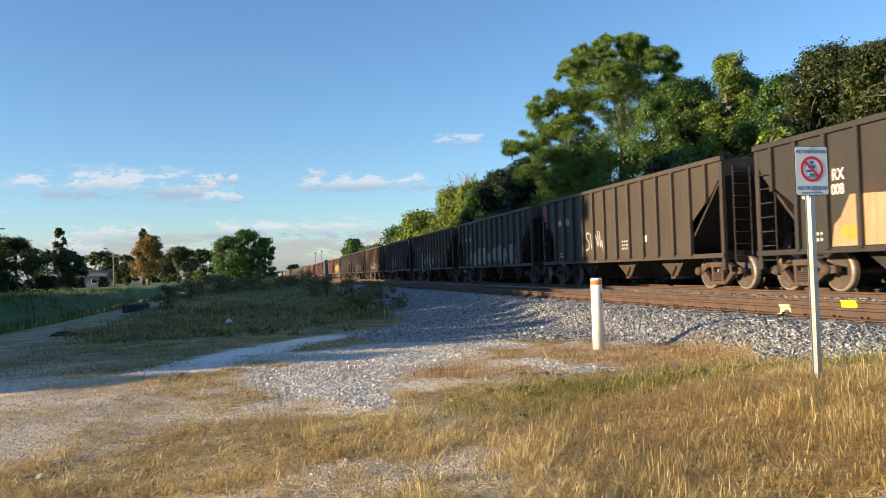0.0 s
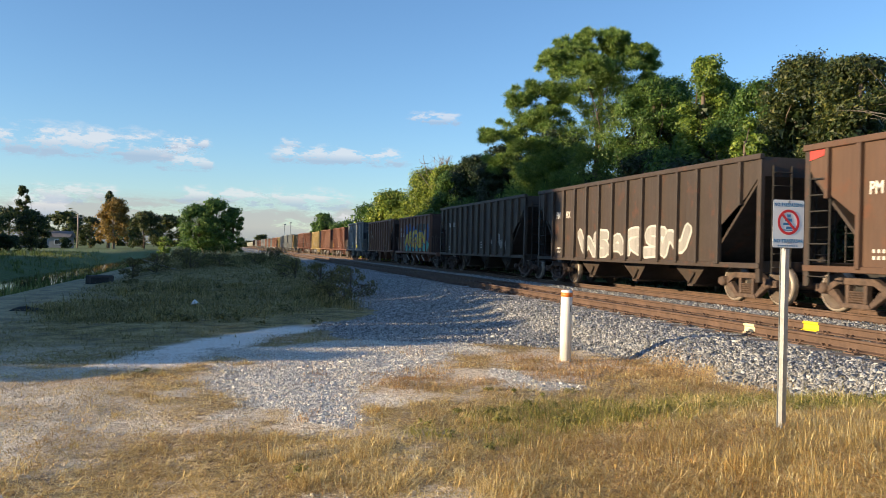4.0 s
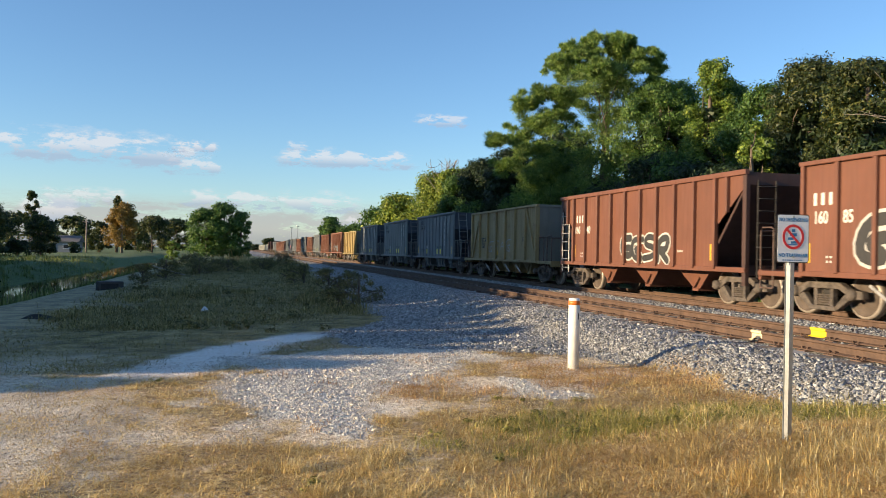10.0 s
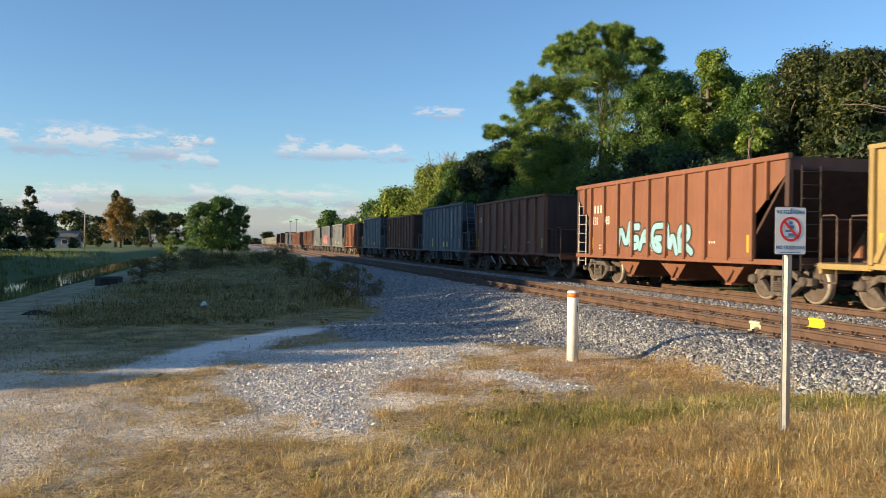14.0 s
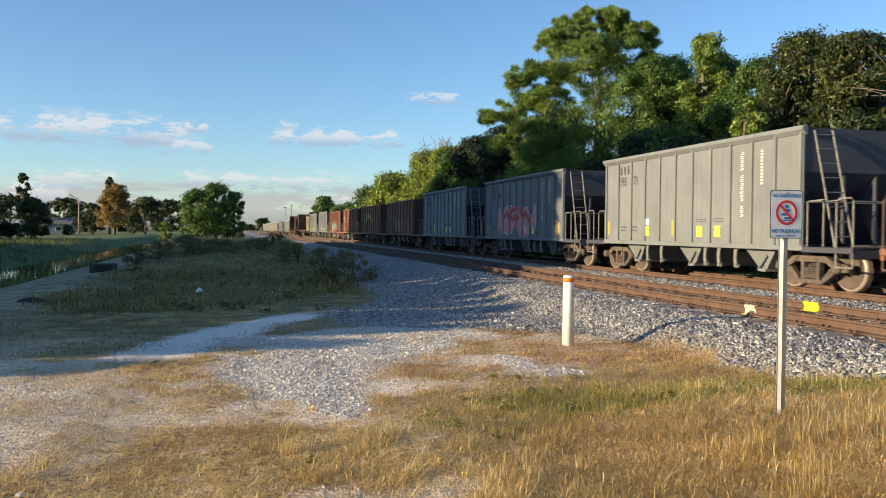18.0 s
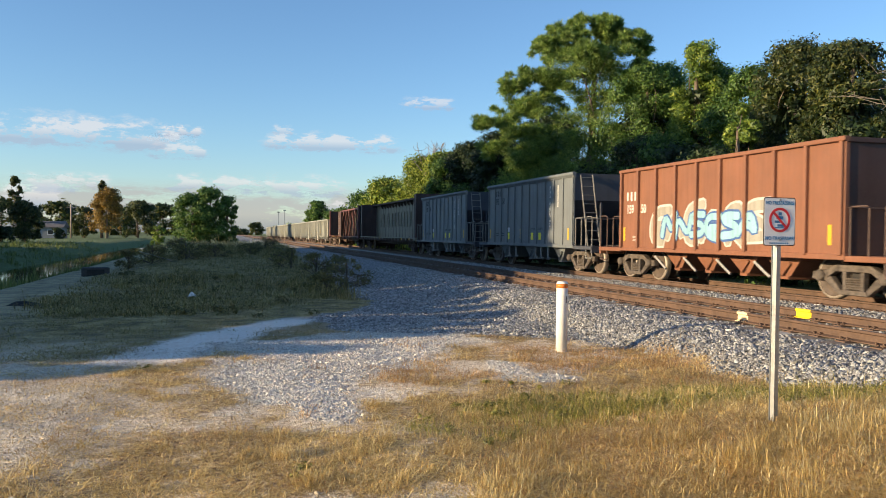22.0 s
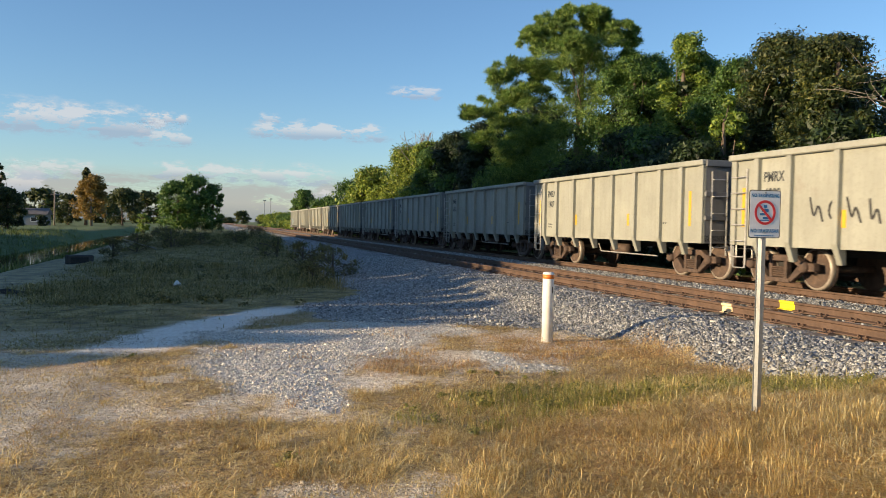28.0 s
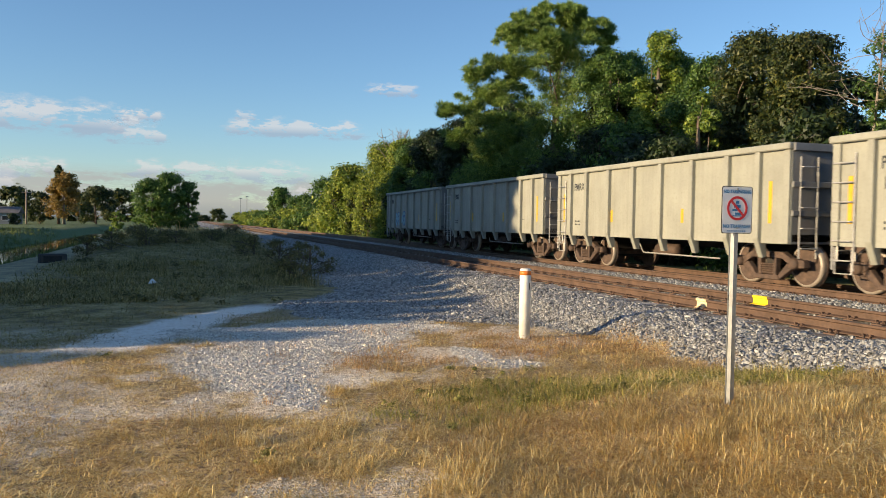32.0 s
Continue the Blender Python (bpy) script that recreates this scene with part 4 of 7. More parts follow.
# Leafy weeds among the grass, and low bushes on the mound.
def forbs(n, x0, x1, y0, y1, accept, name, mat, label, radius=0.09, size=0.026, per=60):
    y = y0 + (y1 - y0) * rng.random(n)
    x = rng.uniform(x0, x1, n) * y
    ok = accept(x, y)
    x, y = x[ok], y[ok]
    v, f = leaves(np.stack([x, y, height(x, y) + radius * 0.5, radius * rng.uniform(0.6, 1.5, len(x))], -1), per, size, 0.6, 0.6)
    me = fast_mesh(name, v, f)
    me.materials.append(mat)
    return tagged(new(name, me), label, "weeds", kind="stuff")


LEAF_FORB = leaf_material("forb_leaves", (0.10, 0.11, 0.02), (0.25, 0.24, 0.05), (0.50, 0.42, 0.12))
forbs(260, 0.1, EAST, 5.4, 8.8, green_place, "green_weeds", LEAF_FORB, "low green weeds among the dry grass")
forbs(90, WEST, 0.5, 4.6, 11, lambda x, y: dry_place(x, y) & (waves(x, y, 0.9, 95) > 0.2), "sparse_weeds", LEAF_FORB, "scattered olive weeds in the straw", 0.06)
forbs(900, -0.12, 0.22, 17, 40, bush_place, "mound_weeds", LEAF_WEEDY, "leafy dark weeds on the mound", 0.16, 0.06, 40)
for x, y, top, half in ((-2.9, 35.5, 1.15, 1.0), (-1.6, 36.5, 1.25, 1.1), (-0.4, 38.0, 1.15, 1.0), (-3.7, 34.4, 0.9, 0.7), (1.2, 40.0, 1.2, 1.1), (3.0, 24.5, 0.5, 0.9), (3.9, 26.5, 0.9, 0.9), (3.2, 29.5, 1.0, 1.0), (2.6, 33.0, 1.1, 1.1), (2.2, 46.0, 1.5, 1.2), (-2.2, 45.0, 1.4, 1.2), (4.2, 31.5, 0.85, 0.8)):
    tree("weed_bush", x, y, top, half, "low straggling olive bush on the mound", LEAF_WEEDY, 0.02, 0.055, 30, 50, category="bush", group="bushes on the mound", trunk=0.02)

wall_group = "trees behind the track"
# The tall pine: a broad domed top, shelving tiers towards the track, and a dense lower crown.
pads = []
for k in range(80):
    a, e = rng.uniform(0, 2 * math.pi), math.asin(rng.random() ** 0.8)
    pads.append((3.6 * math.cos(e) * math.cos(a), 3.6 * math.cos(e) * math.sin(a), 12.0 + 3.1 * math.sin(e), rng.uniform(0.7, 1.1), 2.2))
for lx, ly, lz, lr, lk in ((0.2, 0, 12.6, 2.8, 30), (-4.5, 1.9, 11.1, 1.4, 13), (-3.0, 1.3, 11.8, 1.5, 12), (-5.4, 2.4, 9.2, 1.3, 11), (-6.2, 2.6, 8.8, 0.9, 7), (-4.2, 1.9, 8.3, 1.5, 13), (-3.6, 1.6, 9.9, 1.5, 12), (-1.8, 0.8, 11.4, 1.6, 14), (-2.6, 1.0, 10.0, 1.7, 12), (2.6, -1.4, 10.4, 2.0, 14), (0.2, 0, 10.4, 2.0, 12),
                           (-5.7, 2.4, 7.3, 1.1, 8), (-3.4, 1.4, 7.0, 1.9, 16), (0.3, 0, 8.2, 2.6, 24), (2.4, -1.0, 7.6, 2.6, 24), (-1.0, 0.6, 5.4, 3.0, 26), (-3.8, 1.6, 4.8, 2.2, 18)):
    pads.append((lx, ly, lz, lr, lk))
tree("pine_tree", 22.3, 47.0, 15.6, 4.0, "tall pine with a broad flat-topped crown behind the track", LEAF_PINE, size=0.15, per=180, trunk=0.34, bark=BARK, lobes=pads, group=wall_group, squash=0.6)
for nm, x, y, top, half, lab, leaf, low, cl in (
        ("oak_tree", 24.3, 43.7, 12.2, 3.4, "leafy tree smothered in climbing vines", LEAF_MID, 0.2, 120),
        ("oak_tree", 26.5, 45.0, 12.6, 3.0, "leafy green tree between the pine and the vines", LEAF_MID, 0.2, 110),
        ("oak_tree", 26.5, 40.2, 11.6, 3.2, "leafy green tree behind the vine-hung tree", LEAF_MID, 0.2, 110),
        ("vine_covered_tree", 24.6, 38.4, 12.3, 1.9, "tall tree draped in bright green vines", LEAF_BRIGHT, 0.05, 130),
        ("oak_tree", 25.6, 35.2, 10.4, 3.0, "leafy green tree behind the track", LEAF_MID, 0.2, 110),
        ("oak_tree", 24.4, 30.4, 10.4, 3.2, "olive-green tree with a dense crown", LEAF_OLIVE, 0.15, 95),
        ("oak_tree", 23.4, 26.4, 9.5, 2.8, "olive-green tree with yellowing leaves", LEAF_OLIVE, 0.15, 90),
        ("oak_tree", 23.4, 20.0, 8.4, 2.2, "olive-green tree behind the track", LEAF_OLIVE, 0.15, 80),
        ("oak_tree", 23.5, 14.6, 9.0, 3.0, "leafy green tree behind the track", LEAF_MID, 0.15, 80),
        ("small_tree", 20.9, 29.4, 7.3, 1.2, "narrow bright green sapling", LEAF_BRIGHT, 0.15, 60),
        ("oak_tree", 21.2, 52.0, 9.4, 3.4, "leafy tree in the shade of the pine", LEAF_MID, 0.1, 110),
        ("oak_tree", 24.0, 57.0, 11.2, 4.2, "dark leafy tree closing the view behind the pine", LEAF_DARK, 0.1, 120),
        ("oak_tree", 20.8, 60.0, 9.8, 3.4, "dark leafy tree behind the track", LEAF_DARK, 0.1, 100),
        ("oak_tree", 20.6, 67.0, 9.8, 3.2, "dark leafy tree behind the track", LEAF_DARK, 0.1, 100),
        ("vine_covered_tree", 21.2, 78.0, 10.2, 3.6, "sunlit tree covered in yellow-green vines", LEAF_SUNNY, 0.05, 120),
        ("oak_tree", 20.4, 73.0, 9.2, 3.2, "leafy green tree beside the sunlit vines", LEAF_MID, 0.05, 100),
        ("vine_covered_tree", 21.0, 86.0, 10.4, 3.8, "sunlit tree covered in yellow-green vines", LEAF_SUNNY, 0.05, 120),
        ("oak_tree", 19.8, 101.0, 9.0, 4.6, "sunlit leafy tree along the track", LEAF_SUNNY, 0.05, 90),
        ("oak_tree", 20.8, 118.0, 8.2, 4.6, "sunlit leafy tree along the track", LEAF_MID, 0.05, 90),
        ("oak_tree", 20.7, 148.0, 6.6, 4.5, "sunlit leafy tree along the track", LEAF_MID, 0.05, 70),
        ("oak_tree", 18.8, 169.0, 8.7, 4.0, "round leafy tree along the track", LEAF_MID, 0.15, 70)):
    near = y < 92
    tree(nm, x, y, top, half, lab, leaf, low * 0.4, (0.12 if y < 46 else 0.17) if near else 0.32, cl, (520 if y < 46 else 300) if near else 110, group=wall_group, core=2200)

twigs = thing("bare_tree", pose(22.9, 22.0, gz(22.9, 22.0)), "leaning leafless vine-hung branches", "tree")
tb = Build()
tb.tube([(0.4, 1.0, 0), (0.2, 0.5, 5), (0, 0, 8.2)], [0.09, 0.06, 0.03], 7)
for k in range(16):
    q = Vector((rng.normal(0, .15), rng.normal(0, .15), rng.uniform(5.5, 8.2)))
    e = q + Vector((rng.normal(0, .8), rng.normal(0.2, 1.0), rng.uniform(.2, 1.5)))
    limb(tb, q, e, 0.02, 0.009, 0.15, 4, 5)
    for j in range(4):
        limb(tb, q.lerp(e, rng.uniform(.4, 1)), e + Vector(rng.normal(0, .45, 3)), 0.009, 0.005, 0.1, 3, 4)
part("bough", tb.mesh("branches"), BARK_PALE, twigs)
v, f = leaves([(rng.normal(0.1, 0.3), rng.normal(0.2, 0.4), z, 0.4) for z in np.linspace(3.5, 8.4, 26)], 110, 0.10)
part("vine", fast_mesh("vine", v, f), LEAF_MID, twigs, "straggling green vine leaves")
# Bare twigs over the sunlit vines.
bare = thing("bare_tree", pose(20.7, 82.4, gz(20.7, 82.4)), "leafless pale grey treetop above the vines", "tree")
bb = Build()
for k in range(11):
    a = rng.uniform(0, 2 * math.pi)
    p = limb(bb, (0, 0, 7.5), (2.6 * math.cos(a) * rng.uniform(.3, 1), 2.6 * math.sin(a), rng.uniform(9.8, 11.8)), 0.05, 0.015)
    for j in range(3):
        q = p[3]
        limb(bb, q, q + Vector((rng.normal(0, .7), rng.normal(0, .7), rng.uniform(.3, 1.1))), 0.03, 0.012, 0.1, 3, 4)
bb.tube([(0, 0, 0), (0, 0, 4), (0, 0, 7.6)], [0.2, 0.16, 0.1], 8)
part("bough", bb.mesh("branches"), BARK_PALE, bare)

# The thicket below the crowns; its shade is mostly put into the darker leaf colour.
for k in range(28):
    y = 12 + k * 3.3 + rng.uniform(-1, 1)
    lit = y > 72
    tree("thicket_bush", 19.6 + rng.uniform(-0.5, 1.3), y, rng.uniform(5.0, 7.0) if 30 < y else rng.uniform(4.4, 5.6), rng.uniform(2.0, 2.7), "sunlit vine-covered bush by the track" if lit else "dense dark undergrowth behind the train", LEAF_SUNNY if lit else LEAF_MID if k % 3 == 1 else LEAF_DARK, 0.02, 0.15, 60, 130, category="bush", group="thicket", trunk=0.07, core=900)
for k in range(20):
    y = 100 + k * 9 + rng.uniform(-3, 3)
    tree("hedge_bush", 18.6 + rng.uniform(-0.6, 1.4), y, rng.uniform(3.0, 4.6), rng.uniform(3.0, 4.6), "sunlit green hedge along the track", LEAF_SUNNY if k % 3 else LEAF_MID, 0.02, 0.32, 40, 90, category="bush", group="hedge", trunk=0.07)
# Filling crowns farther back, so that no sky shows low between the trunks.
for k in range(16):
    y = 10 + k * 6.5
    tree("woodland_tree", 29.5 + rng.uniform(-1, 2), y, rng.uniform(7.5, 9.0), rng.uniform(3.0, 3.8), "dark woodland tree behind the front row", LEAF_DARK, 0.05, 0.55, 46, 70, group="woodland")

# Far side of the canal.
far_group = "trees beyond the canal"
tree("norfolk_pine", -41.0, 180.4, 12.6, 1.8, "narrow dark conifer rising over the trees", LEAF_OLIVE, 0.35, 0.5, 46, 60, group=far_group)
tree("norfolk_pine", -27.0, 198.0, 13.2, 1.6, "narrow dark conifer behind the autumn tree", LEAF_OLIVE, 0.3, 0.5, 46, 60, group=far_group)
tree("cypress_tree", -24.6, 188.4, 11.2, 4.3, "rusty orange autumn tree with a pale trunk", LEAF_AUTUMN, 0.16, 0.55, 90, 70, group=far_group, bark=BARK_PALE)
tree("oak_tree", -20.3, 209.0, 9.3, 5.4, "dark round tree beyond the canal", LEAF_OLIVE, 0.1, 0.7, 70, 60, group=far_group)
tree("oak_tree", -5.6, 150.0, 8.6, 4.4, "big round green tree by the canal", LEAF_MID, 0.04, 0.5, 90, 80, group=far_group)
tree("oak_tree", -2.6, 151.0, 9.8, 4.2, "big round green tree by the canal", LEAF_MID, 0.04, 0.5, 90, 80, group=far_group)
tree("oak_tree", 0.4, 153.0, 8.4, 3.0, "big round green tree by the canal", LEAF_MID, 0.04, 0.5, 60, 80, group=far_group)
tree("small_tree", -30.7, 197.6, 7.2, 3.4, "yellowish tree beyond the canal", LEAF_OLIVE, 0.1, 0.6, 50, 60, group=far_group)
tree("shrub", -11.9, 159.6, 2.8, 1.8, "yellow-green shrub on the bank", LEAF_BRIGHT, 0.02, 0.4, 26, 50, category="bush")
for x, y, top, half in ((-57, 315, 12.5, 11), (-76, 315, 13, 11), (-24, 349, 13.5, 8), (-38, 330, 11, 8), (-10, 360, 10, 8), (22, 600, 9.6, 7), (40, 600, 7, 9), (12, 640, 5, 9), (62, 600, 7, 10)):
    tree("distant_tree", x, y, top, half, "hazy distant tree on the horizon", LEAF_OLIVE, 0.05, 1.2, 50, 40, group="distant trees")
for x, y, top, half in ((-30.5, 105, 2.6, 2.2), (-33.5, 107, 3.2, 2.4), (-36.8, 106, 3.0, 2.3), (-40.2, 105, 3.4, 2.6), (-44, 103, 3.2, 2.6), (-27.0, 112, 2.2, 1.8)):
    tree("shrub", x, y, top, half, "dark shrub filling in below the trees", LEAF_DARK, 0.02, 0.22, 40, 120, category="bush", group="shrubs beyond the canal")
for x, y, half in ((-34.5, 168, 1.5), (-31.0, 170, 1.3), (-38.5, 166, 1.7)):
    tree("shrub", x, y, 2.2, half, "dark shrub before the house", LEAF_DARK, 0.02, 0.35, 26, 50, category="bush")
for x, y, top, half in ((-29.5, 108, 7.0, 3.8), (-34.5, 112, 8.2, 4.2), (-39.5, 116, 8.4, 4.4), (-25.6, 118, 5.6, 2.8), (-45, 110, 9.0, 4.6), (-51, 104, 9.0, 4.6), (-36, 98, 5.0, 3.2), (-44, 92, 5.5, 3.2)):
    tree("oak_tree", x, y, top, half, "dark leafy tree in the shade beyond the canal", LEAF_OLIVE, 0.03, 0.45, 60, 70, group=far_group)
# The near row on the canal's far bank, out of view, whose shadow lies over the mound and the train.
shade_group = "trees on the canal bank"
for x, y, top, half in ((-27, 27.3, 16.5, 2.9), (-27, 31.2, 17.2, 3.2), (-26, 35.0, 17.4, 3.8), (-27, 41.5, 17.0, 3.8), (-26, 48, 17.4, 4.0), (-27, 55, 16.8, 4.0), (-27, 63, 16.5, 4.2), (-28, 70.5, 13.8, 4.0), (-28, 76.8, 13.5, 2.9)):
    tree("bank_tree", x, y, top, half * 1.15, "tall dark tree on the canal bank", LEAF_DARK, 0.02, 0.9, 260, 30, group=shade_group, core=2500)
# Unseen second row, added to close light gaps in that shade.
for k in range(6):
    tree("bank_tree", -38 + rng.uniform(-1.5, 1.5), 30 + k * 7.5, rng.uniform(16.5, 18.5), 4.6, "unseen tall tree added to thicken the bank's shade", LEAF_DARK, 0.02, 1.3, 200, 20, group=shade_group)
# Shrubs out of view too, their tops set by where the shadow ends.
for k in range(14):
    y = 9.0 + 1.3 * k
    top = 3.75 + 0.37 * (y - 7.6) if y < 12.2 else 5.5 + 0.11 * (y - 12.2)
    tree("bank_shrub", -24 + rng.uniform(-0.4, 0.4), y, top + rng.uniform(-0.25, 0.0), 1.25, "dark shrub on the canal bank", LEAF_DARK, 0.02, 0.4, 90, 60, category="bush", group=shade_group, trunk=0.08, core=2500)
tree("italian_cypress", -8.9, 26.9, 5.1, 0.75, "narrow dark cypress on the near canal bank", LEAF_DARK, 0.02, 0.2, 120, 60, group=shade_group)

# ---- far buildings and poles ----
house = thing("house", pose(-36.5, 182, -0.1), "small white house with a grey roof beyond the canal", "house")
part("wall", Build().box(-4.5, 4.5, -3, 3, 0, 2.4).mesh("house_wall"), HOUSE_WALL, house, "white wall")
part("roof", Build().slab([(-3.4, 2.4), (3.4, 2.4), (0, 3.7)], -4.9, 4.9).mesh("house_roof"), HOUSE_ROOF, house, "grey gabled roof")
for x in (-2.8, 2.4):
    w = part("window", Build().box(-0.6, 0.6, -3.03, -2.98, 0.9, 1.9).mesh("house_window"), SIGN_WHITE, house, "", pose(x, 0, 0))
    part("pane", Build().box(-0.5, 0.5, -3.05, -3.035, 1.0, 1.8).mesh("house_pane"), GLASS_DARK, w)
part("door", Build().box(-0.45, 0.45, -3.04, -2.98, 0, 2.0).mesh("house_door"), GLASS_DARK, house)
for x, y, h in ((-31.7, 187.3, 7.2), (-35.0, 120, 9.3)):
    p = thing("utility_pole", pose(x, y, gz(x, y)), "weathered wooden utility pole", "utility pole")
    part("shaft", Build().tube([(0, 0, -0.2), (0, 0, h)], [0.19, 0.13], 8).mesh("pole_shaft", 0, True), POLE_WOOD, p)
    part("crossarm", Build().box(-0.9, 0.9, -0.06, 0.06, h - 0.7, h - 0.55).mesh("crossarm"), POLE_WOOD, p)
for x, y, h in ((35.5, 499, 15.4), (31.8, 499, 14.3)):
    p = thing("light_mast", pose(x, y, 0.1), "thin grey light mast far along the track", "mast")
    part("shaft", Build().tube([(0, 0, 0), (0, 0, h)], [0.25, 0.16], 6).mesh("mast_shaft"), GALV, p)
    part("lamp_head", Build().box(-0.9, 0.9, -0.3, 0.3, h, h + 0.5).mesh("mast_head", 0.1), GALV, p)


# ---- clouds: far sheets ----
def cloud_material(name, seed, cover, dense, aspect, glow):
    m, n, l, b = material(name, 1.0)
    tc = n.new("ShaderNodeTexCoord").outputs["Generated"]
    sep = n.new("ShaderNodeSeparateXYZ")
    l.new(tc, sep.inputs[0])
    mp = n.new("ShaderNodeMapping")
    mp.inputs["Location"].default_value = (seed * 3.7, 0, seed)
    mp.inputs["Scale"].default_value = (1.5 * aspect, 1.0, 1.6)
    l.new(tc, mp.inputs[0])
    nz = n.new("ShaderNodeTexNoise")
    nz.inputs["Scale"].default_value, nz.inputs["Detail"].default_value, nz.inputs["Roughness"].default_value = 2.4, 10, 0.68
    l.new(mp.outputs[0], nz.inputs["Vector"])
    fx = ramp(n, l, sep.outputs["X"], [(0.0, grey(0.0)), (0.22, grey(1.0)), (0.78, grey(1.0)), (1.0, grey(0.0))])
    fz = ramp(n, l, sep.outputs["Z"], [(0.05, grey(0.0)), (0.30, grey(1.0)), (0.55, grey(0.9)), (1.0, grey(0.0))])
    m1 = mix(n, l, 1.0, fx, fz, "MULTIPLY")
    m2 = mix(n, l, 1.0, m1, ramp(n, l, nz.outputs["Fac"], [(0.36, grey(0.0)), (0.66, grey(1.0))]), "MULTIPLY")
    a = ramp(n, l, m2, [(cover - 0.04, grey(0.0)), (cover + 0.10, grey(0.3 * dense)), (cover + 0.24, grey(dense))])
    em = n.new("ShaderNodeEmission")
    em.inputs[1].default_value = glow
    # Glow colour by height paints a shaded base and a sunlit top.
    l.new(ramp(n, l, sep.outputs["Z"], [(0.3, (0.36, 0.43, 0.54)), (0.52, (0.72, 0.70, 0.69))]), em.inputs[0])
    tr = n.new("ShaderNodeBsdfTransparent")
    mx = n.new("ShaderNodeMixShader")
    l.new(a, mx.inputs[0])
    l.new(tr.outputs[0], mx.inputs[1])
    l.new(em.outputs[0], mx.inputs[2])
    l.new(mx.outputs[0], n["Material Output"].inputs[0])
    return m


CLOUDS = ((9.0, 6.5, 17, 2.6, 0.20, 0.85), (3.0, 6.9, 4.0, 1.2, 0.22, 0.9), (3.0, 5.6, 5.2, 1.5, 0.24, 0.75), (-7.4, 6.5, 12, 1.7, 0.21, 0.8), (-14.0, 9.3, 5.0, 1.2, 0.24, 0.7),
          (0.7, 3.4, 7.5, 1.5, 0.22, 0.75), (-5.1, 3.4, 8.4, 1.8, 0.20, 0.75), (-3.9, 7.2, 2.0, 0.9, 0.24, 0.6), (10.0, 3.2, 7, 1.7, 0.22, 0.7), (11.8, 2.3, 4.5, 2.4, 0.22, 0.75), (-9.5, 2.1, 9.5, 1.3, 0.22, 0.7),
          (24, 7.0, 14, 2.2, 0.24, 0.7), (19, 4.5, 8, 1.6, 0.24, 0.7), (2, 1.2, 70, 5.0, 0.05, 0.72))
# The last, widest sheet is painted horizon haze with a faint glow.
for k, (ang, elev, wide, tall, cover, dense) in enumerate(CLOUDS):
    R = 4200.0 + 12.0 * k
    a = radians(ang)
    w, h = R * radians(wide) / 2, R * radians(tall * (1 if wide > 60 else 1.35)) / 2
    me = fast_mesh("cloud", [(-w, 0, -h), (w, 0, -h), (w, 0, h), (-w, 0, h)], [(0, 1, 2, 3)])
    me.materials.append(cloud_material("cloud", k + 1, cover, dense * (1 if wide > 60 else 0.8), wide / tall / 3.4, 0.36 if wide > 60 else 0.62))
    c = new("backdrop_cloud", me)
    c.matrix_basis = pose(-R * math.sin(a), R * math.cos(a), R * math.tan(radians(elev)), 0, 0, ang)
    tagged(c, "pale low haze along the horizon" if wide > 60 else "small flat-based evening cloud low in the sky", "cloud", kind="structure")


# ---- the train ----
HALF = 1.5


def ladder(x, y0, y1, z0, z1, rungs, b=None, across="y"):
    """Grab irons: two uprights and rungs."""
    b = b or Build()
    if across == "y":
        for y in (y0, y1):
            b.tube([(x, y, z0), (x, y, z1)], 0.02, 5)
        for k in range(rungs):
            z = z0 + (z1 - z0) * (k + 0.5) / rungs
            b.tube([(x, y0, z), (x - 0.05, y0 + 0.02, z), (x - 0.05, y1 - 0.02, z), (x, y1, z)], 0.015, 5)
    return b


def wheel_mesh():
    b = Build()
    prof = [(0.0, 0.10), (0.10, 0.10), (0.13, 0.06), (0.34, 0.045), (0.38, 0.065), (0.44, 0.065), (0.457, 0.0), (0.457, -0.05), (0.482, -0.065), (0.475, -0.09), (0.38, -0.09), (0.0, -0.05)]
    n = 18
    v, f = [], []
    for s in range(n):
        a = 2 * math.pi * s / n
        v += [(-o, r * math.cos(a), r * math.sin(a)) for r, o in prof]
    m = len(prof)
    for s in range(n):
        for k in range(m - 1):
            f.append((s * m + k, s * m + k + 1, (s + 1) % n * m + k + 1, (s + 1) % n * m + k))
    return b.solid(v, f).mesh("wheel", 0, True)


def tread_mesh():
    n, b = 32, Build()
    v, f = [], []
    for s in range(n):
        a = 2 * math.pi * s / n
        for r, o in ((0.405, 0.068), (0.452, 0.062), (0.459, 0.0), (0.458, -0.045)):
            v.append((-o - 0.002, (r + 0.002) * math.cos(a), (r + 0.002) * math.sin(a)))
    for s in range(n):
        for k in range(3):
            f.append((s * 4 + k, s * 4 + k + 1, (s + 1) % n * 4 + k + 1, (s + 1) % n * 4 + k))
    return b.solid(v, f).mesh("wheel_tread", 0, True)


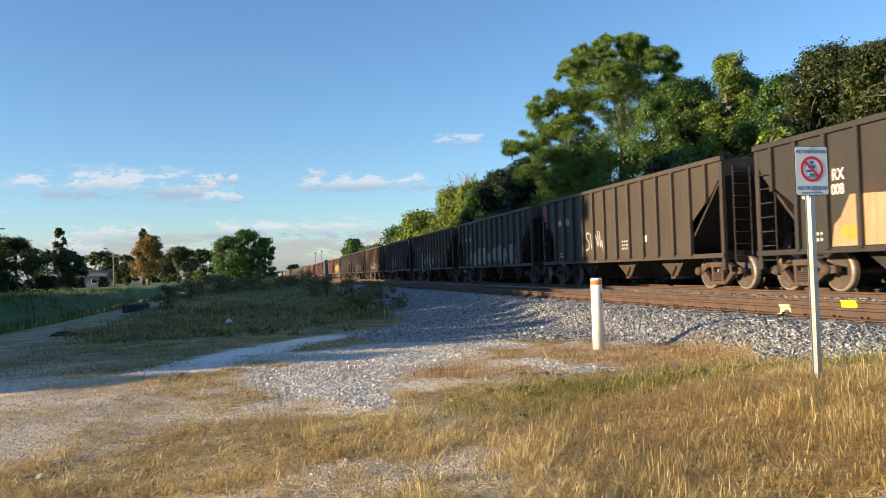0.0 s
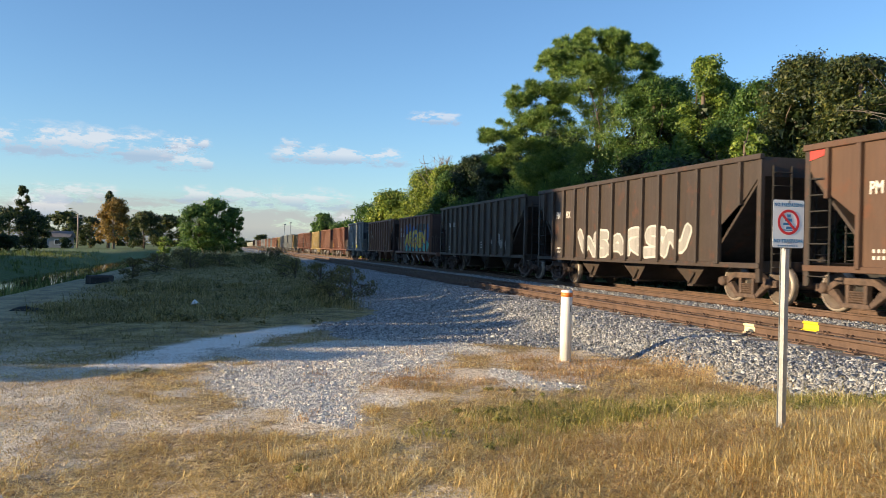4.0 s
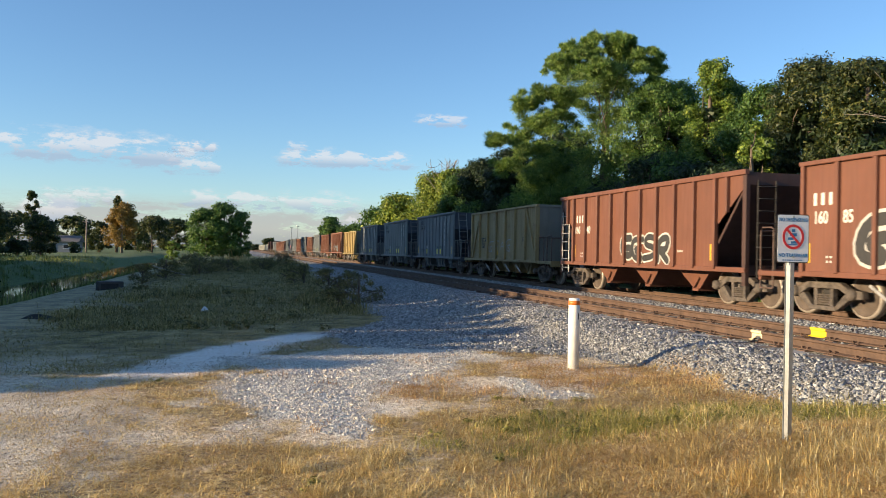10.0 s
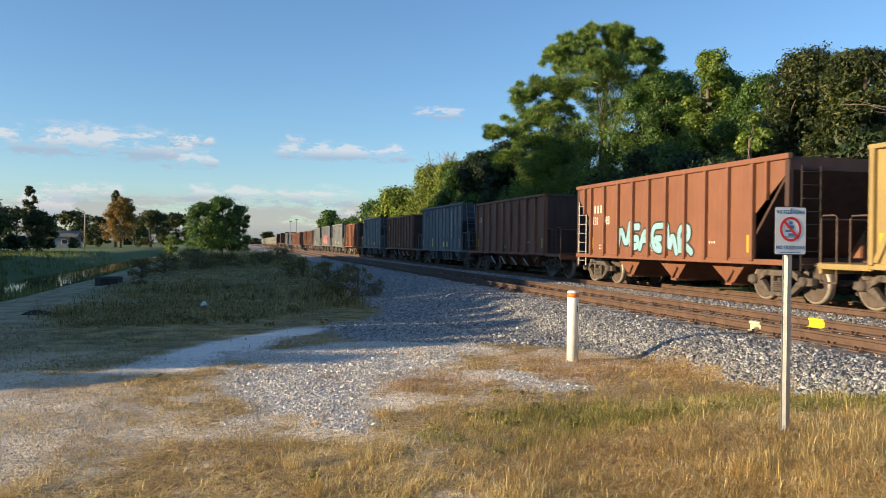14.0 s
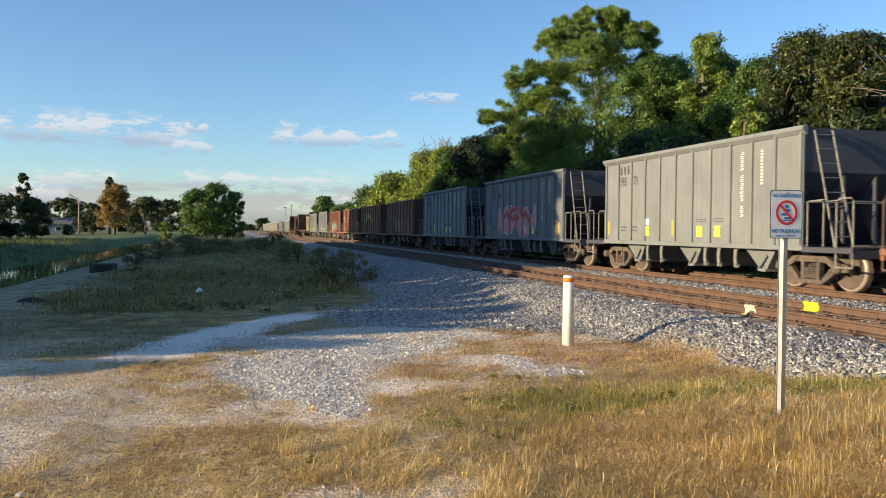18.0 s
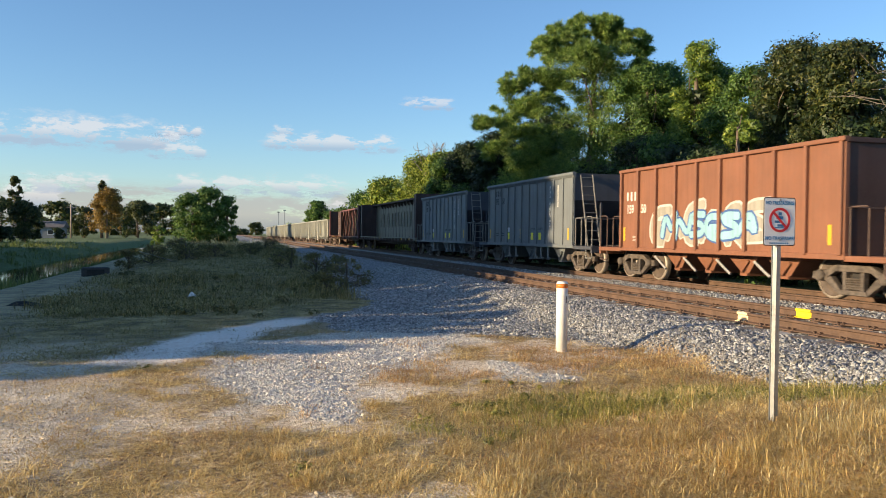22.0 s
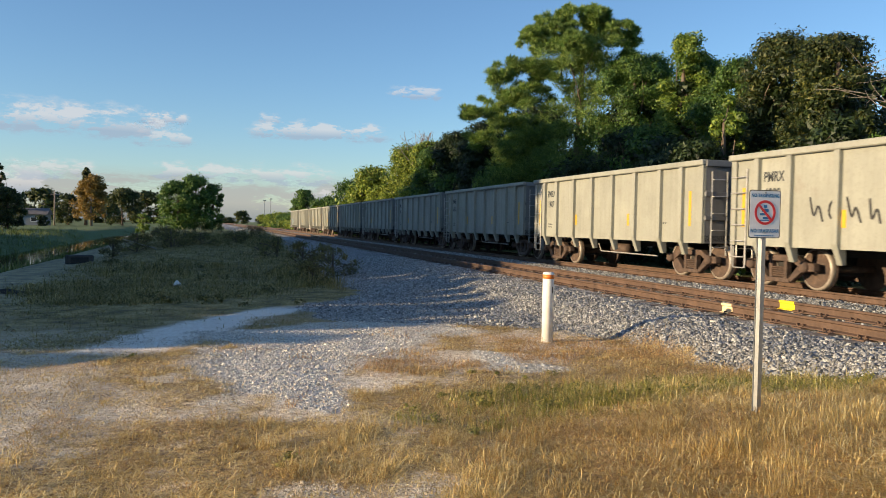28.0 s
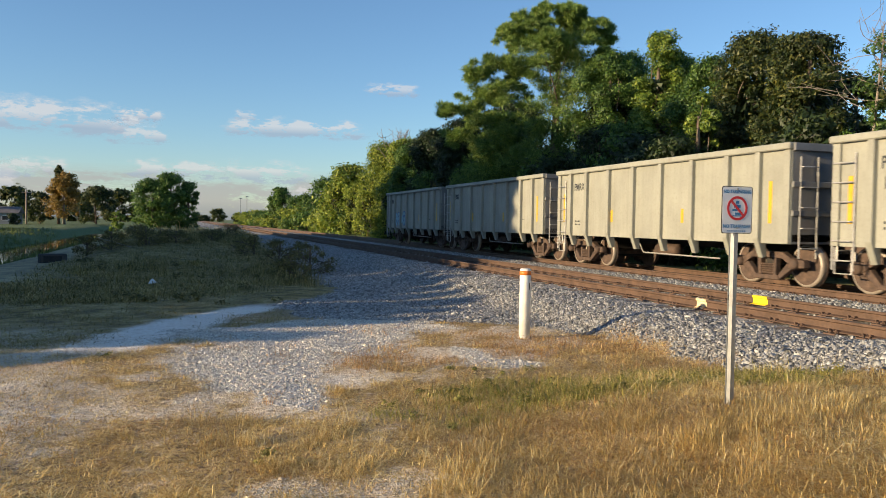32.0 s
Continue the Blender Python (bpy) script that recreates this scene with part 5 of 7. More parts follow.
def frame_mesh():
    """A cast side frame with its two window openings, spring nest and bearing ends."""
    b = Build()
    b.slab([(-1.15, 0.42), (-1.13, 0.58), (-0.72, 0.62), (-0.48, 0.74), (0.48, 0.74), (0.72, 0.62), (1.13, 0.58), (1.15, 0.42), (0.80, 0.40), (0.62, 0.52), (0.46, 0.60), (-0.46, 0.60), (-0.62, 0.52), (-0.80, 0.40)], -0.10, 0.06)
    b.slab([(-0.80, 0.41), (-0.62, 0.50), (-0.34, 0.22), (-0.40, 0.14)], -0.09, 0.05)
    b.slab([(0.80, 0.41), (0.62, 0.50), (0.34, 0.22), (0.40, 0.14)], -0.09, 0.05)
    b.slab([(-0.42, 0.13), (-0.36, 0.23), (0.36, 0.23), (0.42, 0.13)], -0.12, 0.08)
    for y in (-0.24, 0.24):
        b.box(-0.09, 0.05, y - 0.05, y + 0.05, 0.22, 0.61)
    return b.mesh("side_frame", 0.012)


def spring_mesh():
    """Coil springs in their nest, as one ribbed block."""
    side = [(-0.085 if k % 2 else -0.05, 0.235 + k * 0.024) for k in range(11)]
    b = Build().along(side + [(0.05 if k % 2 else 0.03, z) for k, (x, z) in reversed(list(enumerate(side)))], -0.19, 0.19)
    return b.mesh("spring_nest")


def bearing_mesh():
    b = Build()
    b.tube([(-0.18, 0, 0), (-0.15, 0, 0), (0.05, 0, 0)], [0.085, 0.12, 0.12], 14)
    return b.mesh("bearing_cap", 0, True)


def truck(car, y, steel, wheel_mat=None):
    t = part("truck", kept("bolster", lambda: Build().box(-0.95, 0.95, -0.2, 0.2, 0.45, 0.72).box(-0.3, 0.3, -0.3, 0.3, 0.7, 0.86).box(-0.5, 0.5, -0.86, -0.8, 0.3, 0.45).box(-0.5, 0.5, 0.8, 0.86, 0.3, 0.45).mesh("bolster", 0.02)), UNDER, car, "two-axle truck", pose(0, y, 0))
    for side in (-1, 1):
        fl = pose(side * 1.02, 0, 0, 0, 0, 0 if side < 0 else 180)
        part("side_frame", kept("frame", frame_mesh), steel, t, "cast steel side frame", fl)
        part("spring_nest", kept("spring", spring_mesh), steel, t, "", fl)
        for a in (-0.875, 0.875):
            w = pose(side * 0.7525, a, 0.457, 0, 0, 0 if side < 0 else 180)
            part("wheel", kept("wheel", wheel_mesh), wheel_mat or WHEEL, t, "steel wheel", w)
            if side < 0:
                part("wheel_tread", kept("tread", tread_mesh), RIM, t, "worn pale rim", w)
            part("bearing_cap", kept("bearing", bearing_mesh), steel, t, "", pose(side * 1.04, a, 0.5, 0, 0, 0 if side < 0 else 180))
    for a in (-0.875, 0.875):
        part("axle", kept("axle", lambda: Build().tube([(-0.95, 0, 0), (0.95, 0, 0)], 0.085, 10).mesh("axle", 0, True)), TRUCK_DARK, t, "", pose(0, a, 0.457))
    return t


def couplers(car, half_pitch, body_half):
    for s in (-1, 1):
        part("coupler", kept(("coupler", round(half_pitch - body_half, 2)), lambda: Build().box(-0.07, 0.07, body_half - 1.2, half_pitch - 0.12, 0.80, 0.94).box(-0.14, 0.14, half_pitch - 0.28, half_pitch + 0.02, 0.74, 1.0).mesh("coupler", 0.02)), TRUCK_DARK, car, "", pose(0, 0, 0, 0, 0, 0 if s > 0 else 180))
    part("center_sill", kept(("sill", body_half), lambda: Build().box(-0.16, 0.16, -body_half, body_half, 0.72, 0.98).mesh("center_sill")), UNDER, car)


def chute_mesh(top, depth, name, lean=0.0, half=1.05):
    """A tapered discharge hopper under the floor."""
    b = Build()
    z0, z1, g = 0.97, 0.97 - depth, 0.10
    v = [(-half, -top / 2, z0), (half, -top / 2, z0), (half, top / 2, z0), (-half, top / 2, z0),
         (-half + 0.12, lean - g, z1), (half - 0.12, lean - g, z1), (half - 0.12, lean + g, z1), (-half + 0.12, lean + g, z1)]
    b.solid(v, [(0, 1, 2, 3), (4, 7, 6, 5), (0, 4, 5, 1), (1, 5, 6, 2), (2, 6, 7, 3), (3, 7, 4, 0)])
    b.box(-half + 0.06, half - 0.06, lean - g - 0.04, lean + g + 0.04, z1 - 0.03, z1 + 0.04)
    b.tube([(-half + 0.05, lean + 0.08, z1 + 0.05), (-half + 0.02, lean - 0.25, z1 + 0.35)], 0.03, 6)
    return b.mesh(name)


MARK_WHITE = plain("stencil_white", (0.62, 0.60, 0.55), 0.8, 0, 0.15, 9)
MARK_DARK = plain("stencil_dark", (0.04, 0.045, 0.05), 0.8, 0, 0.2, 9)
REFLECT = plain("reflector_yellow", (0.60, 0.36, 0.03), 0.45, 0, 0.12, 9)
TAG_YELLOW = plain("decal_yellow", (0.90, 0.80, 0.06), 0.5, 0, 0.08, 9)


def bars_mesh(key, rows):
    """Unlettered bars that stand for stencilled marks: rows of (y, z, count, width, height)."""
    def make():
        b = Build()
        for y, z, count, w, h in rows:
            for k in range(count):
                e = y - k * w * 1.35
                b.box(-0.004, 0.002, e - w * 0.55, e, z, z + h)
        return b.mesh("stencil")
    return kept(("bars", key), make)


def ribbon(points, w, x):
    """A flat band of paint along a smoothed line."""
    p = [Vector(q) for q in points]
    for _ in range(2):
        q = [p[0]]
        for a, c in zip(p, p[1:]):
            q += [a.lerp(c, 0.25), a.lerp(c, 0.75)]
        p = q + [p[-1]]
    p = [p[0] + (p[0] - p[1]).normalized() * w * 0.6] + p + [p[-1] + (p[-1] - p[-2]).normalized() * w * 0.6]
    n = len(p)
    v = []
    for k in range(n):
        d = (p[min(k + 1, n - 1)] - p[max(k - 1, 0)]).normalized()
        e = w * (0.55 if k in (0, n - 1) else 1.0)
        for s in (-1, 1):
            v.append((x - 0.00012 * k, p[k].x - s * d.y * e, p[k].y + s * d.x * e))
    return Build().solid(v, [(2 * k, 2 * k + 1, 2 * k + 3, 2 * k + 2) for k in range(n - 1)])


GLYPHS = (((0.9, 0.9), (0.2, 0.95), (0.1, 0.6), (0.8, 0.5), (0.85, 0.15), (0.1, 0.08)), ((0.1, 0.0), (0.15, 1.0), (0.85, 0.1), (0.9, 1.0)),
          ((0.15, 0.05), (0.1, 0.9), (0.8, 0.95), (0.75, 0.5), (0.2, 0.5), (0.9, 0.05)), ((0.1, 0.95), (0.4, 0.05), (0.6, 0.75), (0.95, 0.05)),
          ((0.85, 0.9), (0.2, 0.85), (0.12, 0.2), (0.85, 0.1), (0.8, 0.5), (0.5, 0.45)), ((0.9, 0.95), (0.15, 0.9), (0.1, 0.1), (0.9, 0.05), (0.2, 0.5), (0.7, 0.5)),
          ((0.05, 0.1), (0.45, 0.98), (0.9, 0.1), (0.65, 0.42), (0.28, 0.4)))


def spray(car, seed, y0, y1, z0, z1, fill, line, x, strokes=5, style=1):
    """Spray paint; style 0: scrawled lines, 1: fat outlined strokes set side by side, 2: soft clouds of one colour. No letters."""
    r = np.random.default_rng(seed)
    wide, tall = (y1 - y0) / strokes, z1 - z0
    for k in range(strokes):
        cy, cz = y1 - wide * (k + 0.5), (z0 + z1) / 2 + r.uniform(-0.05, 0.05) * tall
        lane = x - 0.004 * (k % 2)
        if style == 2:
            ry, rz, e = wide * r.uniform(0.58, 0.78), tall * r.uniform(0.40, 0.54), r.uniform(2.2, 3.2)
            p, q, w = r.uniform(0, 6.28, 3)
            rim = []
            for s in range(40):
                a = 2 * math.pi * s / 40
                m = 1 + 0.12 * math.sin(3 * a + p) + 0.09 * math.sin(5 * a + q) + 0.05 * math.sin(11 * a + w)
                c, d = math.cos(a), math.sin(a)
                rim.append((cy + ry * m * math.copysign(abs(c) ** (2 / e), c), cz + rz * m * math.copysign(abs(d) ** (2 / e), d)))
            part("spray_fill", Build().slab(rim, lane - 0.003, lane - 0.001).mesh("spray_fill"), fill, car, "spray-painted colour fill")
            continue
        shape = GLYPHS[int(r.integers(len(GLYPHS)))]
        slant, grow = r.uniform(-0.15, 0.25), (1.12 if style else 0.9) * r.uniform(0.9, 1.1)
        path = [(cy - ((u - 0.5) + slant * (v - 0.5)) * wide * grow + r.normal(0, 0.03) * wide, cz + (v - 0.5) * tall * 0.82 + r.normal(0, 0.03) * tall) for u, v in shape]
        if style:
            fat = 0.13 * min(wide, tall) * r.uniform(0.9, 1.15)
            part("spray_line", ribbon(path, fat * 1.55, lane).mesh("spray_line"), line, car, "spray-painted outline")
            part("spray_fill", ribbon(path, fat, lane - 0.0085).mesh("spray_fill"), fill, car, "spray-painted colour fill")
        else:
            part("spray_line", ribbon(path, 0.018 + 0.016 * tall, lane).mesh("spray_line"), line, car, "spray-painted line")


def ribs(car, ys, mesh_key, make, mat, sides=(-1, 1)):
    for s in sides:
        for y in ys:
            part("rib", kept(mesh_key, make), mat, car, "", pose(0, y, 0) if s < 0 else pose(0, y, 0, 0, 0, 180))


def coal_hopper(car, paint, end_paint, steel):
    L, z0, z1, cut = 6.9, 0.93, 3.45, 1.55
    low = 5.35
    outline = [(-low, z0), (low, z0), (low, 1.9), (L - 0.55, 2.55), (L, 3.1), (L, z1), (-L, z1), (-L, 3.1), (-L + 0.55, 2.55), (-low, 1.9)]
    for s in (-1, 1):
        part("side_sheet", kept("coal_side", lambda: Build().slab(outline, -HALF, -HALF + 0.03).mesh("side_sheet")), paint, car, "weathered steel side sheet", pose(0, 0, 0, 0, 0, 0 if s < 0 else 180))
        part("top_chord", kept("coal_chord", lambda: Build().box(-HALF - 0.07, -HALF + 0.06, -L - 0.02, L + 0.02, z1 - 0.06, z1 + 0.07).mesh("top_chord", 0.012)), paint, car, "", pose(0, 0, 0, 0, 0, 0 if s < 0 else 180))
        part("side_sill", kept("coal_sill", lambda: Build().box(-HALF - 0.05, -HALF + 0.08, -L, L, z0 - 0.08, z0 + 0.05).mesh("side_sill", 0.012)), paint, car, "", pose(0, 0, 0, 0, 0, 0 if s < 0 else 180))
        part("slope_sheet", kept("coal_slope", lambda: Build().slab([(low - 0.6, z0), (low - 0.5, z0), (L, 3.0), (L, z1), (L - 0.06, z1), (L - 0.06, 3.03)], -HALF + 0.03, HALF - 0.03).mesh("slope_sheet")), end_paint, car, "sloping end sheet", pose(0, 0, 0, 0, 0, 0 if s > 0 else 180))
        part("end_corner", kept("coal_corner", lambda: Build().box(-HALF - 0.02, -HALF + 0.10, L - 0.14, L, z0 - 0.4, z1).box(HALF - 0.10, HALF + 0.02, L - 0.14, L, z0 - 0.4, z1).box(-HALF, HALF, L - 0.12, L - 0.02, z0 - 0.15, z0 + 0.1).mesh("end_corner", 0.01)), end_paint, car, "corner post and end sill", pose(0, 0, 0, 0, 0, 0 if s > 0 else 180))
        part("ladder", kept("coal_ladder", lambda: ladder(-HALF - 0.01, L - 0.75, L - 0.16, z0 - 0.35, z1 - 0.5, 7).mesh("ladder")), UNDER, car, "side ladder", pose(0, 0, 0, 0, 0, 0 if s > 0 else 180))
        part("ladder", kept("coal_end_ladder", lambda: ladder(0, -0.25, 0.25, z0 - 0.2, z1 - 0.2, 8).mesh("end_ladder")), UNDER, car, "end ladder", pose(-0.95, -s * (L + 0.02), 0, 0, 0, 90 if s > 0 else -90))
    # Floor plate and black slab, no cargo, added to block light inside.
    part("floor_sheet", kept("coal_floor", lambda: Build().box(-HALF + 0.03, HALF - 0.03, -low, low, z0, z0 + 0.05).mesh("floor_sheet")), UNDER, car)
    part("load", kept("coal_load", lambda: Build().box(-HALF + 0.04, HALF - 0.04, -L + 0.65, L - 0.65, 2.6, 2.9).mesh("hopper_inside_block")), UNDER, car, "black slab added in the hopper's unseen inside")
    ys = [-low + 0.04 + k * (2 * low - 0.08) / 11 for k in range(12)]
    ribs(car, ys, "coal_rib", lambda: Build().box(-HALF - 0.11, -HALF, -0.055, 0.055, z0, z1 - 0.06).mesh("rib", 0.012), paint)
    ribs(car, (-L + 0.72, L - 0.72), "coal_short", lambda: Build().box(-HALF - 0.11, -HALF, -0.05, 0.05, 2.35, z1 - 0.06).mesh("short_rib", 0.012), paint)
    for y in (-3.2, -0.05, 3.1):
        part("chute", kept("coal_chute", lambda: chute_mesh(1.9, 0.66, "chute")), paint, car, "discharge chute", pose(0, y, 0))
    couplers(car, 7.63, L)
    for y in (-5.85, 5.85):
        truck(car, y, steel)


def open_hopper(car, paint, end_paint, steel):
    L, z0, z1 = 5.7, 0.94, 3.3
    low = 4.5
    outline = [(-low, z0), (low, z0), (low, 2.05), (L, 3.0), (L, z1), (-L, z1), (-L, 3.0), (-low, 2.05)]
    for s in (-1, 1):
        part("side_sheet", kept("bay_side", lambda: Build().slab(outline, -HALF, -HALF + 0.03).mesh("side_sheet")), paint, car, "weathered steel side sheet", pose(0, 0, 0, 0, 0, 0 if s < 0 else 180))
        part("top_chord", kept("bay_chord", lambda: Build().box(-HALF - 0.07, -HALF + 0.06, -L - 0.02, L + 0.02, z1 - 0.06, z1 + 0.07).mesh("top_chord", 0.012)), paint, car, "", pose(0, 0, 0, 0, 0, 0 if s < 0 else 180))
        part("side_sill", kept("bay_sill", lambda: Build().box(-HALF - 0.05, -HALF + 0.08, -L, L, z0 - 0.08, z0 + 0.05).mesh("side_sill", 0.012)), paint, car, "", pose(0, 0, 0, 0, 0, 0 if s < 0 else 180))
        part("slope_sheet", kept("bay_slope", lambda: Build().slab([(low - 0.6, z0), (low - 0.5, z0), (L, 3.0), (L, z1), (L - 0.06, z1), (L - 0.06, 3.03)], -HALF + 0.03, HALF - 0.03).mesh("slope_sheet")), end_paint, car, "sloping end sheet", pose(0, 0, 0, 0, 0, 0 if s > 0 else 180))
        part("end_corner", kept("bay_corner", lambda: Build().box(-HALF - 0.02, -HALF + 0.10, L - 0.14, L, z0 - 0.4, z1).box(HALF - 0.10, HALF + 0.02, L - 0.14, L, z0 - 0.4, z1).box(-HALF, HALF, L - 0.12, L - 0.02, z0 - 0.15, z0 + 0.1).mesh("end_corner", 0.01)), end_paint, car, "corner post and end sill", pose(0, 0, 0, 0, 0, 0 if s > 0 else 180))
        part("ladder", kept("bay_ladder", lambda: ladder(-HALF - 0.01, L - 0.75, L - 0.16, z0 - 0.35, z1 - 0.5, 7).mesh("ladder")), GRIP if s > 0 else UNDER, car, "side ladder", pose(0, 0, 0, 0, 0, 0 if s > 0 else 180))
        part("ladder", kept("bay_end_ladder", lambda: ladder(0, -0.25, 0.25, z0 - 0.2, z1 - 0.2, 8).mesh("end_ladder")), UNDER, car, "end ladder", pose(-0.95, -s * (L + 0.02), 0, 0, 0, 90 if s > 0 else -90))
    # Added plate and slab keep light out of the unseen inside.
    part("floor_sheet", kept("bay_floor", lambda: Build().box(-HALF + 0.03, HALF - 0.03, -low, low, z0, z0 + 0.05).mesh("floor_sheet")), UNDER, car)
    part("load", kept("bay_load", lambda: Build().box(-HALF + 0.04, HALF - 0.04, -L + 0.65, L - 0.65, 2.6, 2.9).mesh("hopper_inside_block")), UNDER, car, "black slab added in the hopper's unseen inside")
    ys = [-low + 0.04 + k * (2 * low - 0.08) / 9 for k in range(10)]
    ribs(car, ys, "bay_rib", lambda: Build().box(-HALF - 0.11, -HALF, -0.055, 0.055, z0, z1 - 0.06).mesh("rib", 0.012), paint)
    ribs(car, (-L + 0.72, L - 0.72), "bay_short", lambda: Build().box(-HALF - 0.11, -HALF, -0.05, 0.05, 2.35, z1 - 0.06).mesh("short_rib", 0.012), paint)
    for y in (-2.7, 0.0, 2.7):
        part("chute", kept("bay_chute", lambda: chute_mesh(1.9, 0.66, "chute")), paint, car, "discharge chute", pose(0, y, 0))
    couplers(car, 6.75, L)
    for y in (-4.85, 4.85):
        truck(car, y, steel)


def stone_hopper(car, paint, end_paint, steel, style):
    """Short aggregate hopper with railed end platforms; style: box, grey, brace or open."""
    L = 4.64 if style == "box" else 4.68
    z0, z1 = 0.94, {"box": 3.27, "grey": 3.50, "brace": 3.22, "open": 3.42}[style]
    P = 6.15
    for s in (-1, 1):
        fl, fe = pose(0, 0, 0, 0, 0, 0 if s < 0 else 180), pose(0, 0, 0, 0, 0, 0 if s > 0 else 180)
        if style == "open":
            out = [(-L + 0.9, z0), (L - 0.9, z0), (L - 0.9, 2.1), (L - 0.1, 2.95), (L - 0.1, z1), (-L + 0.1, z1), (-L + 0.1, 2.95), (-L + 0.9, 2.1)]
        else:
            out = [(-L, z0), (L, z0), (L, z1), (-L, z1)]
        part("side_sheet", kept((style, "side"), lambda: Build().slab(out, -HALF, -HALF + 0.04).mesh("side_sheet")), paint, car, "weathered painted side sheet", fl)
        if style == "grey":
            part("top_chord", kept((style, "chord"), lambda: Build().along([(-HALF + 0.04, z1 - 0.16), (-HALF - 0.02, z1 - 0.14), (-HALF - 0.10, z1 - 0.05), (-HALF - 0.10, z1 + 0.03), (-HALF - 0.04, z1 + 0.05), (-HALF + 0.04, z1 + 0.03)], -L - 0.08, L + 0.08).mesh("top_chord", 0.008)), paint, car, "flared top rim", fl)
        else:
            part("top_chord", kept((style, "chord"), lambda: Build().box(-HALF - 0.09, -HALF + 0.06, -L - 0.05, L + 0.05, z1 - 0.05, z1 + 0.045).mesh("top_chord", 0.012)), paint, car, "", fl)
        part("side_sill", kept((style, "sill"), lambda: Build().box(-HALF - 0.05, -HALF + 0.1, -L - 0.05, L + 0.05, z0 - 0.09, z0 + 0.03).mesh("side_sill", 0.012)), paint, car, "", fl)
        if style in ("box", "brace"):
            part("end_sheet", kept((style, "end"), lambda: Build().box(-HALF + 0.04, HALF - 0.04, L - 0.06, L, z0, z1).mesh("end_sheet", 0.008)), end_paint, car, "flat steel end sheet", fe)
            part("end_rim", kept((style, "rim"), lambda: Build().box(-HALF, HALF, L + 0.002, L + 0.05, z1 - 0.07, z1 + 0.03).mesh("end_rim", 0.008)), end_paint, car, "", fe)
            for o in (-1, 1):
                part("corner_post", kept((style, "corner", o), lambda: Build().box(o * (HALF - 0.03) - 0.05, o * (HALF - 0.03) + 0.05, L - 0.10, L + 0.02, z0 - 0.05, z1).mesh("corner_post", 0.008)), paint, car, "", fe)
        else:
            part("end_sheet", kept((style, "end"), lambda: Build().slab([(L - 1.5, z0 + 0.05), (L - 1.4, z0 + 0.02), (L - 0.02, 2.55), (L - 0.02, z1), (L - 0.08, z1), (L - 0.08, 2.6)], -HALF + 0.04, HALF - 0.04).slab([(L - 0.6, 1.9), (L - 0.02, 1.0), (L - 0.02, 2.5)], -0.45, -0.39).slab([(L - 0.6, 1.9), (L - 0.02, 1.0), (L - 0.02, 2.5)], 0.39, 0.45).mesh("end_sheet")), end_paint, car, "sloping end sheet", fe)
            if style == "open":
                for o in (-1, 1):
                    part("end_corner", kept((style, "corner", o), lambda: Build().box(o * (HALF - 0.04) - 0.06, o * (HALF - 0.04) + 0.06, L - 0.22, L - 0.1, z0 - 0.4, z1).mesh("end_corner", 0.01)), paint, car, "corner post", fe)
                part("ladder", kept((style, "ladder"), lambda: ladder(-HALF - 0.01, L - 0.75, L - 0.2, z0 - 0.3, z1 - 0.05, 7).mesh("ladder")), paint, car, "side ladder", fe)
        # end platform, rails and ladder
        part("platform", kept((style, "deck"), lambda: Build().box(-HALF + 0.1, HALF - 0.1, L - 0.3, P, z0 - 0.05, z0 + 0.0).box(-HALF, HALF, P - 0.10, P, z0 - 0.22, z0 + 0.02).box(-HALF - 0.02, -HALF + 0.06, L, P, z0 - 0.12, z0).box(HALF - 0.06, HALF + 0.02, L, P, z0 - 0.12, z0).mesh("platform", 0.012)), paint if style != "grey" else end_paint, car, "end platform", fe)

        def rails():
            b = Build()
            for x in (-HALF + 0.03, HALF - 0.03):
                b.tube([(x, L + 0.12, z0), (x, L + 0.12, z0 + 0.92), (x, L + 0.16, z0 + 0.97), (x, L + 0.55, z0 + 0.97), (x, L + 0.6, z0 + 0.92), (x, L + 0.6, z0)], 0.019, 6)
                b.tube([(x, P - 0.5, z0), (x, P - 0.5, z0 + 0.95), (x, P - 0.42, z0 + 1.0), (x, P - 0.1, z0 + 1.0), (x, P - 0.04, z0 + 0.92), (x, P - 0.04, z0 - 0.4)], 0.019, 6)
                b.tube([(x, P - 0.5, z0 - 0.4), (x, P - 0.5, z0)], 0.022, 6)
                b.tube([(x, P - 0.5, z0 - 0.4), (x, P - 0.04, z0 - 0.4)], 0.022, 6)
            b.tube([(-HALF + 0.03, P - 0.04, z0 + 0.92), (HALF - 0.03, P - 0.04, z0 + 0.92)], 0.022, 6)
            b.tube([(-HALF + 0.03, L + 0.08, z0 + 0.95), (HALF - 0.03, L + 0.08, z0 + 0.95)], 0.018, 6)
            return b.mesh("handrail")
        part("handrail", kept((style, "rails"), rails), RAIL_PAINT if style != "grey" else GRIP_DULL, car, "tubular end handrail", fe)
        if style == "grey":
            def slope_ladder():
                b = Build()
                foot, head = Vector((0, L + 0.72, z0)), Vector((0, L + 0.06, z1 - 0.06))
                for x in (0.82, 1.28):
                    b.tube([(x, foot.y, foot.z), (x, head.y, head.z), (x, head.y - 0.16, head.z + 0.02)], 0.024, 6)
                for k in range(8):
                    q = foot.lerp(head, (k + 0.7) / 8)
                    b.tube([(0.82, q.y, q.z), (1.28, q.y, q.z)], 0.016, 5)
                for x in (0.82, 1.28):
                    b.tube([(x, L - 0.55, 1.9), (x, L + 0.42, 1.95)], 0.014, 5)
